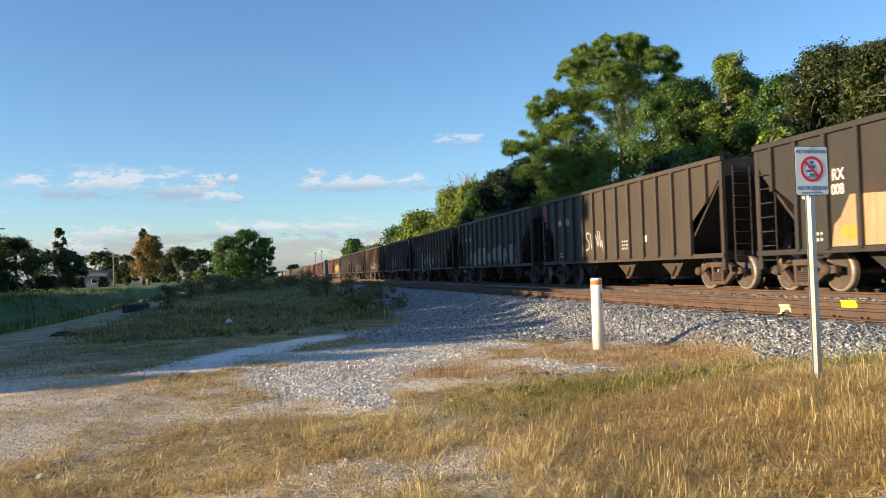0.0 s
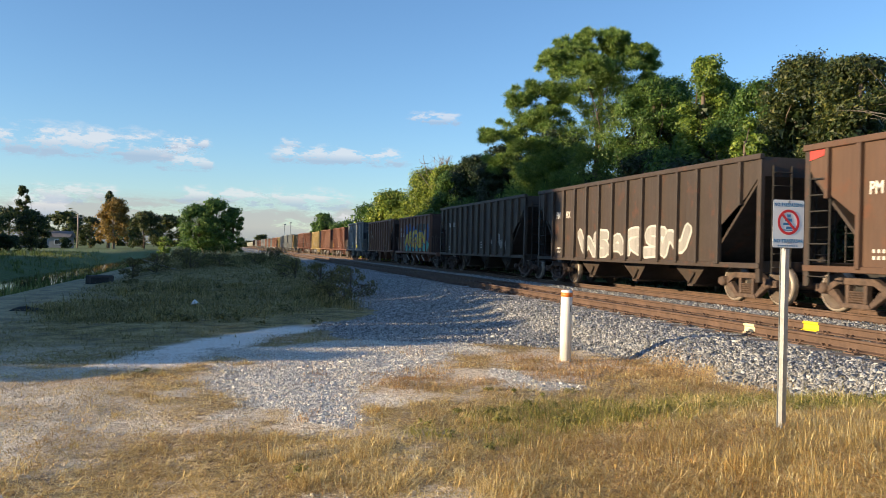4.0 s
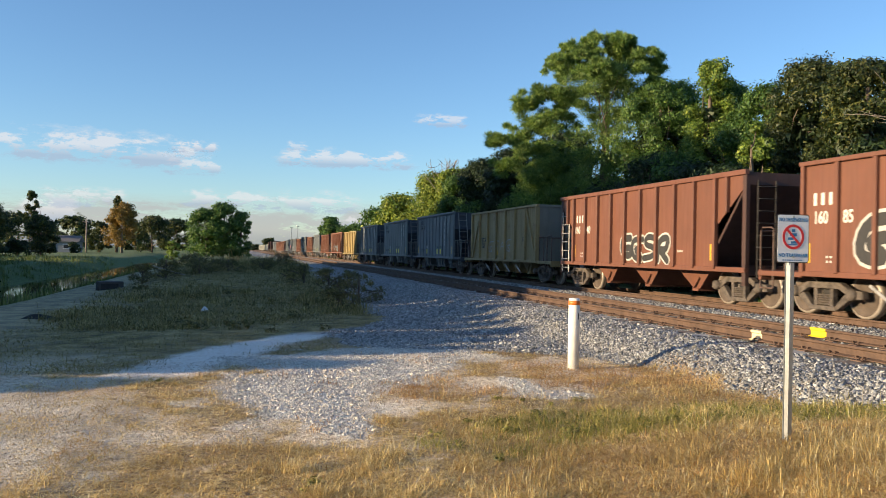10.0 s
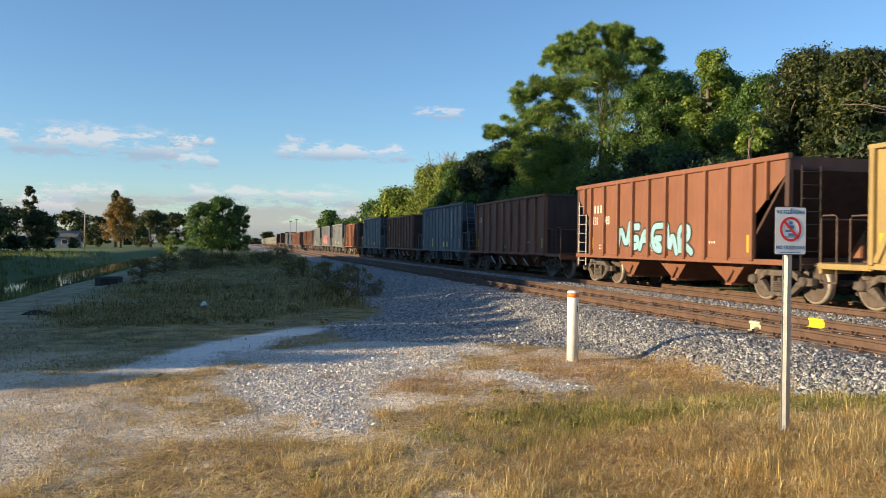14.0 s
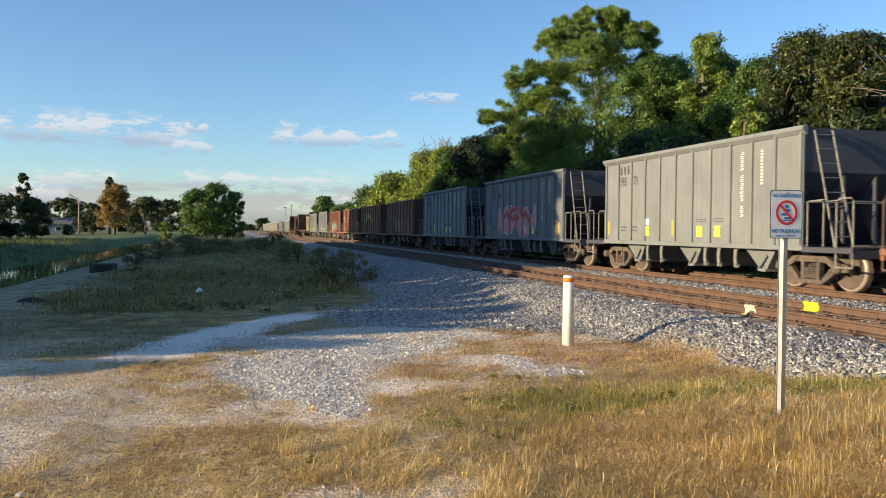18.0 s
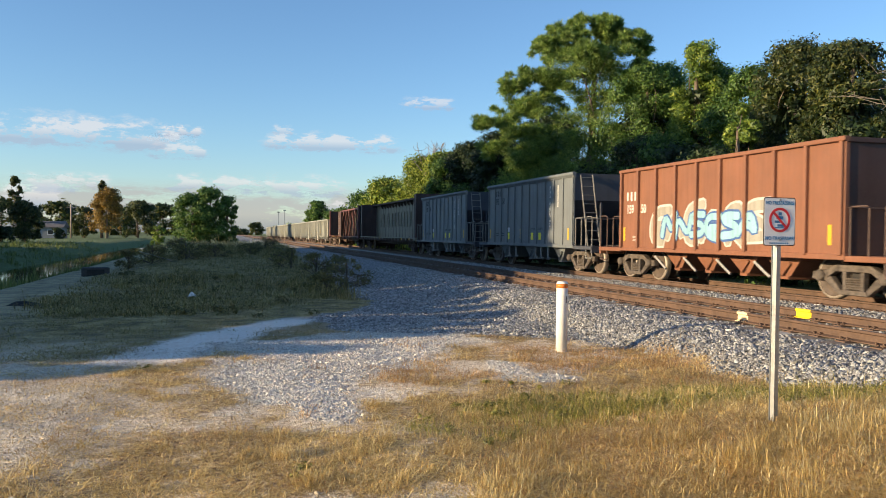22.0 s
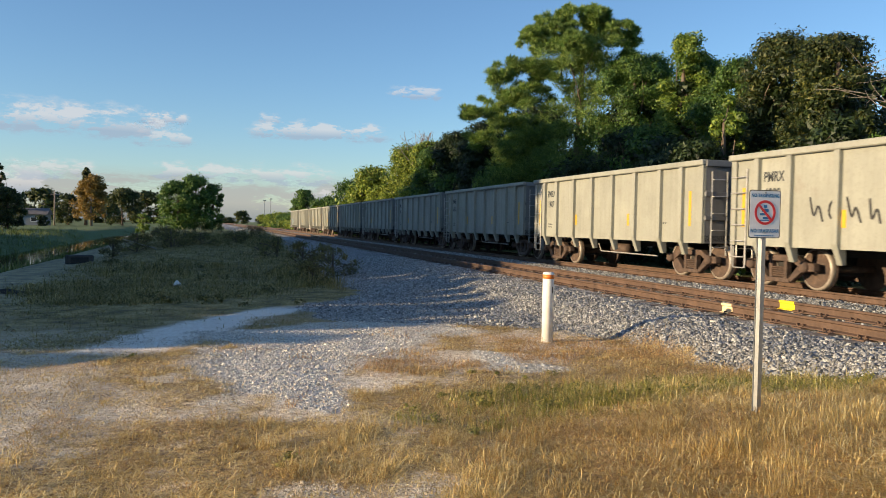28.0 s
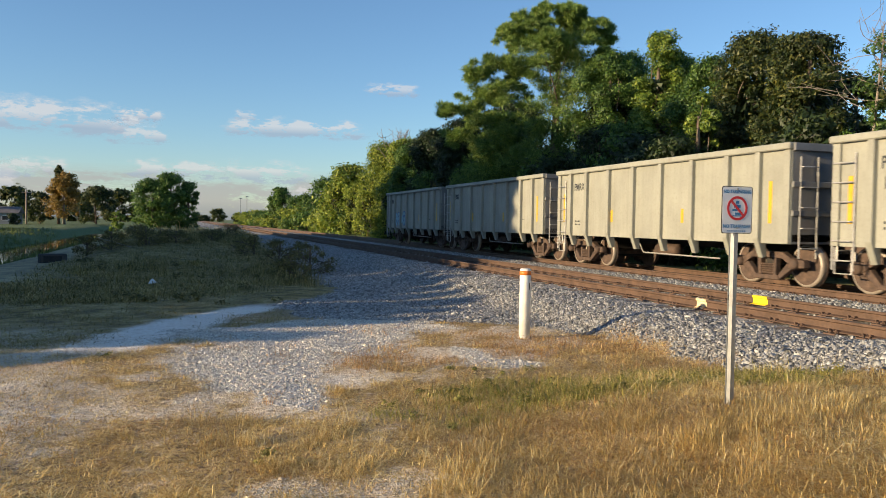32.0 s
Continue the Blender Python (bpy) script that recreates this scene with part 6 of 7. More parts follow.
                return b.mesh("slope_ladder")
            if s < 0:
                part("ladder", kept("grey_ladder", slope_ladder), GRIP_DULL, car, "grey ladder leaning on the end slope", fe)
            else:
                part("brake_stand", kept("brake_stand", lambda: Build().box(-0.95, -0.65, L + 0.35, L + 0.6, z0, z0 + 0.55).tube([(-0.8, L + 0.48, z0 + 0.5), (-0.8, L + 0.48, z0 + 0.95)], 0.03, 6).tube([(-0.8, L + 0.48, z0 + 0.9), (-0.8, L + 0.52, z0 + 0.9)], 0.24, 14).mesh("brake_stand", 0.01)), UNDER, car, "dark brake gear", fe)
    # Black slab, not cargo, added to darken the unseen inside.
    part("load", kept((style, "load"), lambda: Build().box(-HALF + 0.05, HALF - 0.05, -L + 0.15, L - 0.15, 2.5, 2.8).mesh("hopper_inside_block")), UNDER, car, "black slab added in the hopper's unseen inside")
    if style == "grey":
        n, wide, deep = 11, 0.035, 0.05
    elif style == "brace":
        n, wide, deep = 7, 0.06, 0.10
    else:
        n, wide, deep = 9, 0.05, 0.09
    edge = L - (0.95 if style == "open" else 0.06)
    ys = [-edge + k * 2 * edge / n for k in range(n + 1)]
    ribs(car, ys, (style, "rib"), lambda: Build().box(-HALF - deep, -HALF, -wide, wide, z0, z1 - 0.04).mesh("rib", 0.01), paint)
    if style == "brace":
        dz, w = z1 - z0, 2 * edge / n
        for s in (-1, 1):
            fl = pose(0, 0, 0, 0, 0, 0 if s < 0 else 180)
            for o in (-1, 1):
                part("brace", kept(("brace", o), lambda: Build().slab([(o * (edge - 0.02), z0 + 0.05), (o * (edge - 0.16), z0 + 0.05), (o * (edge - w + 0.02), z1 - 0.05), (o * (edge - w + 0.16), z1 - 0.05)], -HALF - 0.07, -HALF).mesh("brace")), paint, car, "diagonal end brace", fl)
    if style == "grey":
        for y in (-3.0, 0.0, 3.0):
            part("chute", kept("grey_chute", lambda: chute_mesh(1.35, 0.62, "chute", 0.0, 1.32)), paint, car, "discharge chute", pose(0, y, 0))
        for y in (-1.6, -1.0, 1.2, 2.0, -2.3):
            part("lever", kept("lever", lambda: Build().slab([(-0.20, 0.95), (0.06, 0.95), (0.13, 0.84), (0.15, 0.60), (0.11, 0.42), (0.02, 0.36), (-0.06, 0.40), (0.02, 0.46), (0.05, 0.60), (0.02, 0.78), (-0.06, 0.86)], -HALF + 0.06, -HALF + 0.11).tube([(-HALF + 0.03, 0.04, 0.42), (-HALF + 0.16, 0.04, 0.42)], 0.05, 10).mesh("gate_lever", 0.006)), GRIP_DULL, car, "curved gate lever", pose(0, y, 0))
    else:
        for k in range(4):
            part("chute", kept("w_chute", lambda: chute_mesh(1.5, 0.60, "chute")), paint, car, "discharge chute", pose(0, -2.25 + 1.5 * k, 0))
            part("gate_bar", kept("gate_bar", lambda: Build().tube([(-HALF + 0.22, 0.12, 0.38), (-HALF + 0.16, 0.62, 0.72)], 0.035, 6).mesh("gate_bar")), GRIP, car, "pale gate rod", pose(0, -2.25 + 1.5 * k, 0))
    couplers(car, 6.42, P)
    for y in (-4.45, 4.45):
        truck(car, y, steel)


def tank_mesh():
    return Build().tube([(-0.8, -0.5, 0.62), (-0.8, -0.45, 0.62), (-0.8, 0.45, 0.62), (-0.8, 0.5, 0.62)], [0.08, 0.17, 0.17, 0.08], 12).mesh("air_tank", 0, True)


def gondola(car, paint, end_paint, steel):
    L, z0, z1 = 5.4, 0.92, 2.93
    for s in (-1, 1):
        fl, fe = pose(0, 0, 0, 0, 0, 0 if s < 0 else 180), pose(0, 0, 0, 0, 0, 0 if s > 0 else 180)
        part("side_sheet", kept("gon_side", lambda: Build().box(-HALF, -HALF + 0.04, -L, L, z0, z1).mesh("side_sheet")), paint, car, "cream-white side sheet", fl)
        part("top_chord", kept("gon_chord", lambda: Build().box(-HALF - 0.12, -HALF + 0.08, -L - 0.04, L + 0.04, z1 - 0.05, z1 + 0.09).mesh("top_chord", 0.02)), paint, car, "thick top rim", fl)
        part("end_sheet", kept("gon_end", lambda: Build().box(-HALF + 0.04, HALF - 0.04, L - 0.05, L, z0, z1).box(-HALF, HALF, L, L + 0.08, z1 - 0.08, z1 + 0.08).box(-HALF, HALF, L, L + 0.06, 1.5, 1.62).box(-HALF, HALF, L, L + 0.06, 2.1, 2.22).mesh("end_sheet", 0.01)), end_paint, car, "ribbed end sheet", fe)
        part("ladder", kept("gon_ladder", lambda: ladder(-HALF - 0.03, L - 0.55, L - 0.04, z0 - 0.45, z1 - 0.25, 6).mesh("ladder")), GRIP, car, "side grab irons", fe)
        part("ladder", kept("gon_end_ladder", lambda: ladder(0, -0.22, 0.22, z0 - 0.3, z1 - 0.2, 5).mesh("end_ladder")), GRIP, car, "end grab irons", pose(-1.1, -s * (L + 0.05), 0, 0, 0, 90 if s > 0 else -90))
        part("step", kept("gon_step", lambda: Build().tube([(-HALF, L - 0.5, 0.9), (-HALF, L - 0.5, 0.4), (-HALF, L - 0.08, 0.4), (-HALF, L - 0.08, 0.9)], 0.02, 5).mesh("step")), GRIP, car, "", fe)
    part("floor_sheet", kept("gon_floor", lambda: Build().box(-HALF + 0.04, HALF - 0.04, -L, L, z0 + 0.05, z0 + 0.2).mesh("floor_sheet")), UNDER, car)
    ys = [-L + 0.1, -L + 0.95] + [-L + 2.0 + k * (2 * L - 4.0) / 5 for k in range(6)] + [L - 0.95, L - 0.1]

    def rib():
        return Build().along([(-HALF - 0.11, z1 - 0.05), (-HALF, z1 - 0.05), (-HALF + 0.16, 0.62), (-HALF + 0.05, 0.60), (-HALF - 0.11, 1.02)], -0.075, 0.075).mesh("rib", 0.012)
    ribs(car, ys[1:-1], "gon_rib", rib, paint)
    ribs(car, (ys[0], ys[-1]), "gon_post", lambda: Build().box(-HALF - 0.06, -HALF, -0.09, 0.09, z0, z1 - 0.05).mesh("post", 0.012), paint)
    part("air_tank", kept("tank", tank_mesh), TRUCK_DARK, car, "air reservoir")
    part("brake_rod", kept("rod", lambda: Build().tube([(-1.1, -2.6, 0.5), (-1.1, 0.8, 0.52), (-1.1, 1.0, 0.75)], 0.02, 5).mesh("brake_rod")), GRIP, car)
    couplers(car, 5.96, L)
    for y in (-4.25, 4.25):
        truck(car, y, TRUCK_DARK, TRUCK_DARK)


def oval(cy, cz, ry, rz, n=20):
    return [(cy + ry * math.cos(2 * math.pi * k / n), cz + rz * math.sin(2 * math.pi * k / n)) for k in range(n)]


def centerbeam_holes(car, paint, dark, L):
    """Lumber flat with a solid centre web, oval openings, bulkheads and a roof-like top chord."""
    z0, z1 = 0.92, 3.9
    count, pitch = 15, 1.13
    half = count * pitch / 2
    for k in range(count):
        y = -half + (k + 0.5) * pitch

        def panel():
            b = Build()
            ov = oval(0, 2.45, 0.235, 0.62)
            n = len(ov)
            box = []
            for k2 in range(n):
                a = 2 * math.pi * k2 / n
                c, s = math.cos(a), math.sin(a)
                q = min(pitch / 2 / max(abs(c), 1e-6), 1.42 / max(abs(s), 1e-6))
                box.append((q * c, 2.45 + q * s))
            v = [(x, y, z) for x in (-0.09, 0.09) for y, z in ov + box]
            f = []
            for k2 in range(n):
                j = (k2 + 1) % n
                f += [(k2, k2 + n, j + n, j), (k2 + 2 * n, j + 2 * n, j + 3 * n, k2 + 3 * n), (k2, j, j + 2 * n, k2 + 2 * n), (k2 + n, k2 + 3 * n, j + 3 * n, j + n)]
            return b.solid(v, f).mesh("web_panel")
        part("web_panel", kept("web_panel", panel), paint, car, "web panel with an oval opening", pose(0, y, 0))
        # Uprights get near-black steel to draw the shadow lines along the web.
        part("stake", kept("cb_stake", lambda: Build().along([(-0.10, 1.05), (0.10, 1.05), (0.10, 3.85), (-0.10, 3.85)], -0.04, 0.04).along([(-0.30, 3.62), (-0.1, 3.4), (0.1, 3.4), (0.30, 3.62), (0.3, 3.86), (-0.3, 3.86)], -0.03, 0.03).mesh("stake", 0.01)), TRUCK_DARK, car, "upright in a dark shadow-line colour", pose(0, y - pitch / 2, 0))
    for s in (-1, 1):
        part("web_panel", kept("plain_web", lambda: Build().box(-0.09, 0.09, half, L - 0.25, 1.03, 3.87).box(-0.12, 0.12, half + 0.8, half + 0.86, 1.03, 3.87).box(-0.12, 0.12, half, L - 0.25, 2.4, 2.46).mesh("plain_web")), paint, car, "plain end panel", pose(0, 0, 0, 0, 0, 0 if s > 0 else 180))
        part("bulkhead", kept("cb_bulk", lambda: Build().box(-HALF + 0.05, HALF - 0.05, L - 0.28, L - 0.18, 1.0, z1 + 0.02).box(-HALF + 0.02, -HALF + 0.2, L - 0.55, L - 0.05, 0.95, z1).box(HALF - 0.2, HALF - 0.02, L - 0.55, L - 0.05, 0.95, z1).mesh("bulkhead", 0.015)), dark, car, "rust-brown end bulkhead", pose(0, 0, 0, 0, 0, 0 if s > 0 else 180))
        part("deck_edge", kept(("deck_edge", L), lambda: Build().box(-HALF, -HALF + 0.12, -L, L, z0 - 0.05, z0 + 0.16).mesh("deck_edge", 0.012)), P_TAN, car, "tan deck edge", pose(0, 0, 0, 0, 0, 0 if s < 0 else 180))
        for k in range(18):
            part("winch", kept("winch", lambda: Build().tube([(-HALF - 0.1, -0.12, z0 - 0.02), (-HALF - 0.1, 0.12, z0 - 0.02)], 0.07, 8).box(-HALF - 0.14, -HALF, -0.15, -0.12, z0 - 0.1, z0 + 0.1).box(-HALF - 0.14, -HALF, 0.12, 0.15, z0 - 0.1, z0 + 0.1).mesh("winch")), TRUCK_DARK, car, "load strap winch", pose(0, -L + 0.9 + k * (2 * L - 1.8) / 17, 0, 0, 0, 0 if s < 0 else 180))
        for k in range(8):
            part("reflector", kept("cb_reflector", lambda: Build().box(-HALF - 0.006, -HALF + 0.002, -0.22, 0.22, z0 - 0.0, z0 + 0.12).mesh("reflector")), REFLECT, car, "yellow reflector", pose(0, -L + 1.7 + k * (2 * L - 3.4) / 7, 0, 0, 0, 0 if s < 0 else 180))
    part("top_chord", kept(("cb_top", L), lambda: Build().along([(-0.42, z1 - 0.12), (0.42, z1 - 0.12), (0.42, z1 + 0.0), (0.1, z1 + 0.06), (-0.1, z1 + 0.06), (-0.42, z1 + 0.0)], -L + 0.1, L - 0.1).mesh("top_chord", 0.01)), TRUCK_DARK, car, "dark rusty top chord")
    part("deck", kept(("cb_deck", L), lambda: Build().box(-HALF + 0.12, HALF - 0.12, -L, L, z0 - 0.02, z0 + 0.1).box(-0.4, 0.4, -L + 1, L - 1, 0.55, z0).mesh("deck")), dark, car)
    couplers(car, L + 0.75, L)
    for y in (-L + 2.2, L - 2.2):
        truck(car, y, TRUCK_DARK, TRUCK_DARK)


def centerbeam_truss(car, paint, dark, L):
    """Lumber flat with an open riveted truss down its middle."""
    z0, z1 = 0.92, 3.9
    n = 18
    step = (2 * L - 2.4) / n
    for k in range(n + 1):
        y = -L + 1.2 + k * step
        # Darker maroon than the diagonals: the uprights' shade is put into the paint.
        part("stake", kept("truss_stake", lambda: Build().along([(-0.075, 1.0), (0.075, 1.0), (0.065, 3.9), (-0.065, 3.9)], -0.05, 0.05).mesh("stake", 0.01)), dark, car, "slim red upright in a shaded dark tone", pose(0, y, 0))
    for k in range(0, n, 2):
        y = -L + 1.2 + k * step
        up_left = k >= n / 2
        a, b2 = (y + 2 * step, y) if up_left else (y, y + 2 * step)
        part("diagonal", Build().slab([(a - 0.07, 1.05), (a + 0.07, 1.05), (b2 + 0.07, 3.75), (b2 - 0.07, 3.75)], -0.32, -0.2).slab([(b2 - 0.3, 3.85), (b2 + 0.3, 3.85), (b2 + 0.1, 3.3), (b2 - 0.1, 3.3)], -0.33, -0.2).mesh("diagonal", 0.008), paint, car, "diagonal truss member")
    for s in (-1, 1):
        part("bulkhead", kept("truss_bulk", lambda: Build().box(-HALF + 0.16, HALF - 0.16, L - 0.22, L - 0.12, 1.0, z1).box(-HALF + 0.16, HALF - 0.16, L - 0.12, L - 0.05, 1.9, 2.0).box(-HALF + 0.16, HALF - 0.16, L - 0.12, L - 0.05, 2.9, 3.0).mesh("bulkhead", 0.015)), P_BLACK_BROWN, car, "dark end bulkhead", pose(0, 0, 0, 0, 0, 0 if s > 0 else 180))
        for o in (-1, 1):
            part("bulkhead_post", kept(("truss_post", o), lambda: Build().box(o * (HALF - 0.09) - 0.07, o * (HALF - 0.09) + 0.07, L - 0.30, L - 0.05, 0.95, z1 + 0.04).mesh("bulkhead_post", 0.015)), paint, car, "red bulkhead post", pose(0, 0, 0, 0, 0, 0 if s > 0 else 180))
        part("deck_edge", kept(("truss_edge", L), lambda: Build().box(-HALF, -HALF + 0.12, -L, L, z0 - 0.05, z0 + 0.16).mesh("deck_edge", 0.012)), paint, car, "deck edge", pose(0, 0, 0, 0, 0, 0 if s < 0 else 180))
        for k in range(17):
            part("winch", KEEP["winch"], TRUCK_DARK, car, "load strap winch", pose(0, -L + 0.9 + k * (2 * L - 1.8) / 16, 0, 0, 0, 0 if s < 0 else 180))
        for k in range(16):
            part("reflector", KEEP["cb_reflector"], REFLECT, car, "yellow reflector", pose(0, -L + 1.5 + k * (2 * L - 3.0) / 15, 0, 0, 0, 0 if s < 0 else 180))
    part("panel", kept("truss_panel", lambda: Build().box(-0.5, -0.44, L - 2.6, L - 0.3, 1.0, 3.85).mesh("panel")), dark, car, "dark sheet panel with stencils")
    part("stencil", bars_mesh("truss", [(L - 0.6, 3.3 - 0.28 * k, 5 if k % 3 else 3, 0.11, 0.09) for k in range(8)]), MARK_WHITE, car, "unreadable white stencils", pose(-0.502, 0, 0))
    part("top_chord", kept(("truss_top", L), lambda: Build().box(-0.3, 0.3, -L + 0.1, L - 0.1, z1 - 0.08, z1 + 0.08).mesh("top_chord", 0.02)), paint, car, "red top chord")
    part("deck", kept(("truss_deck", L), lambda: Build().box(-HALF + 0.12, HALF - 0.12, -L, L, z0 - 0.02, z0 + 0.1).box(-0.4, 0.4, -L + 1, L - 1, 0.55, z0).mesh("deck")), dark, car)
    part("air_tank", kept("tank", tank_mesh), TRUCK_DARK, car, "air reservoir", pose(0, 1.5, 0))
    couplers(car, L + 0.75, L)
    for y in (-L + 2.2, L - 2.2):
        truck(car, y, TRUCK_DARK, TRUCK_DARK)


P_BROWN = car_paint("coal_brown", (0.070, 0.053, 0.038), 0.35, 0.4)
P_BLACK_BROWN = car_paint("coal_black_brown", (0.036, 0.031, 0.027), 0.3, 0.35)
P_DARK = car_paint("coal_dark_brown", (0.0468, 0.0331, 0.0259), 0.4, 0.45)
P_RUSTBROWN = car_paint("coal_rust_brown", (0.09, 0.049, 0.0302), 0.5, 0.4)
P_ORANGE = car_paint("faded_orange", (0.196, 0.0896, 0.0528), 0.18, 0.25)
P_ORANGE2 = car_paint("deep_orange", (0.215, 0.0894, 0.0482), 0.18, 0.25)
P_RED = car_paint("oxide_red", (0.1584, 0.0612, 0.036), 0.25, 0.3)
# Red, grey, yellow and cream end paints: darker side colours with shade put in.
P_RED_END_SHADE = car_paint("oxide_red_end_shade", (0.0648, 0.0324, 0.0259), 0.25, 0.3)
P_GREY = car_paint("hopper_grey", (0.145, 0.162, 0.168), 0.08, 0.22)
P_GREY2 = car_paint("hopper_pale_grey", (0.178, 0.197, 0.20), 0.08, 0.25)
P_GREY_END_SHADE = car_paint("hopper_grey_end_shade", (0.055, 0.06, 0.075), 0.08, 0.25)
P_YELLOW = car_paint("faded_yellow", (0.3312, 0.2412, 0.09), 0.14, 0.25)
P_YELLOW_END_SHADE = car_paint("faded_yellow_end_shade", (0.17, 0.158, 0.13), 0.2, 0.3)
P_YELLOW_WORN = car_paint("rusty_yellow", (0.30, 0.215, 0.092), 0.45, 0.45)
P_CREAM = car_paint("gondola_cream", (0.305, 0.308, 0.262), 0.14, 0.18)
P_CREAM_END_SHADE = car_paint("gondola_cream_end_shade", (0.1872, 0.1872, 0.1836), 0.2, 0.25)
P_TAN = car_paint("centerbeam_tan", (0.235, 0.205, 0.14), 0.3, 0.6)
P_MAROON = car_paint("centerbeam_maroon", (0.144, 0.054, 0.0432), 0.3, 0.35)
P_MAROON_DARK = car_paint("centerbeam_dark", (0.0648, 0.036, 0.0324), 0.4, 0.4)
G = {k: car_paint("spray_" + k, c, 0.12, 0.5) for k, c in {"white": (0.50, 0.49, 0.45), "blue": (0.05, 0.12, 0.32), "teal": (0.10, 0.45, 0.36), "yellow": (0.72, 0.52, 0.04), "lime": (0.62, 0.66, 0.04), "black": (0.035, 0.035, 0.035),
     "pink": (0.72, 0.25, 0.24), "magenta": (0.40, 0.12, 0.16), "tan": (0.60, 0.42, 0.26), "pale": (0.33, 0.31, 0.26), "peach": (0.46, 0.29, 0.16), "red": (0.45, 0.05, 0.04), "sky": (0.25, 0.46, 0.54), "amber": (0.62, 0.33, 0.05), "silver": (0.30, 0.29, 0.27)}.items()}
BLACK_SIDE, GREY_TRUCK = TRUCK_DARK, TRUCK

CARS = []


def hitch(rear, length, name, label, category, build, *args):
    car = thing(name, pose(FAR, rear - length / 2, RAIL_TOP), label, category, "cars of the freight train")
    build(car, *args)
    CARS.append((car, rear - length / 2))
    return car


def stencils(car, key, mat, rows):
    tagged(part("stencil", bars_mesh(key, rows), mat, car, "stencilled marks", pose(-HALF - 0.003, 0, 0)), "stencilled marks", kind="stuff")


def lettering(car, words, y, z, tall, mat, narrow=0.8):
    """Painted characters that start at y on the side sheet, tall metres high."""
    size = tall / 0.69
    part("lettering", words_mesh(words), mat, car, "painted characters", pose(-HALF - 0.004, y, z, 90, 0, -90) @ Matrix.Diagonal((size * narrow, size, 1, 1)))


def reduce_strip():
    """A vertical row of plain white bars."""
    b = Build()
    for i in range(17):
        z = 1.62 + 0.092 * i
        if i not in (3, 11):
            e = 0.05 if i % 3 else 0.075
            b.box(-0.004, 0.002, -0.05, e, z, z + 0.02).box(-0.004, 0.002, -0.05, e if i % 2 else 0.03, z + 0.044, z + 0.064)
            b.box(-0.004, 0.002, (0.03 if i % 4 else -0.05), (0.05 if i % 4 else -0.03), z + 0.02, z + 0.044)
    return b.mesh("logo_strip")


COAL_MARK = [(5.0, 1.25, 4, 0.09, 0.07), (5.0, 1.12, 4, 0.09, 0.07), (-0.8, 1.5, 3, 0.12, 0.06), (-0.8, 1.38, 3, 0.12, 0.06), (-0.8, 1.26, 3, 0.12, 0.06), (-2.2, 1.45, 2, 0.2, 0.2)]
BOX_MARK = [(4.3, 2.36, 3, 0.17, 0.26), (3.9, 1.25, 4, 0.08, 0.05), (3.9, 1.15, 4, 0.08, 0.05), (0.6, 1.2, 5, 0.07, 0.04), (0.6, 1.12, 5, 0.07, 0.04), (-2.6, 1.35, 3, 0.08, 0.06)]
GREY_MARK = [(3.68, 3.0, 3, 0.17, 0.25), (3.6, 1.35, 4, 0.07, 0.05), (3.6, 1.25, 4, 0.07, 0.05), (2.9, 1.35, 4, 0.07, 0.05), (2.9, 1.25, 4, 0.07, 0.05), (-0.6, 1.56, 5, 0.07, 0.03), (-0.6, 1.50, 5, 0.07, 0.03), (-1.4, 1.56, 5, 0.07, 0.03), (-1.4, 1.50, 5, 0.07, 0.03)]
BRACE_MARK = [(-2.9, 1.75, 2, 0.16, 0.18)]
GON_MARK = [(4.2, 1.35, 4, 0.07, 0.05), (4.2, 1.25, 4, 0.07, 0.05), (-3.3, 1.4, 4, 0.08, 0.05)]

# P_DARK on the ends puts the shade of those faces into the paint.
coal = [
    (17.45, P_BLACK_BROWN, P_DARK, "dark brown coal hopper with a peach-painted lower side", None, ("white", 4.55, 5.15, 2.1, 3.2)),
    (32.70, P_BROWN, P_DARK, "dark brown ribbed coal hopper with a white scrawl", None, ("white", 0.7, 2.3, 1.15, 2.05)),
    (47.99, P_BROWN, P_DARK, "brown coal hopper with white and yellow spray paint", ("pale", "silver", -4.6, 4.0, 1.0, 1.9, 8), ("white", 2.5, 4.5, 1.0, 1.8)),
    (63.39, P_RUSTBROWN, P_DARK, "rust-brown coal hopper with blue and white graffiti", ("white", "blue", -0.9, 3.9, 1.0, 2.15, 5), ("white", -4.6, -1.2, 1.3, 2.1)),
    (78.67, P_BROWN, P_DARK, "brown coal hopper with magenta bubble graffiti", ("magenta", "pink", -0.6, 3.0, 1.05, 1.95, 4), None),
    (93.68, P_RUSTBROWN, P_DARK, "rusty coal hopper with white block graffiti", ("white", "silver", -5.0, 2.6, 1.0, 1.8, 7), None),
    (108.95, P_DARK, P_DARK, "dark coal hopper with a band of white graffiti", ("silver", "white", -3.8, 3.0, 1.0, 1.9, 6), None),
    (124.27, P_BROWN, P_DARK, "brown coal hopper with a white painted ring", None, ("white", -4.6, -3.2, 1.1, 2.0))]
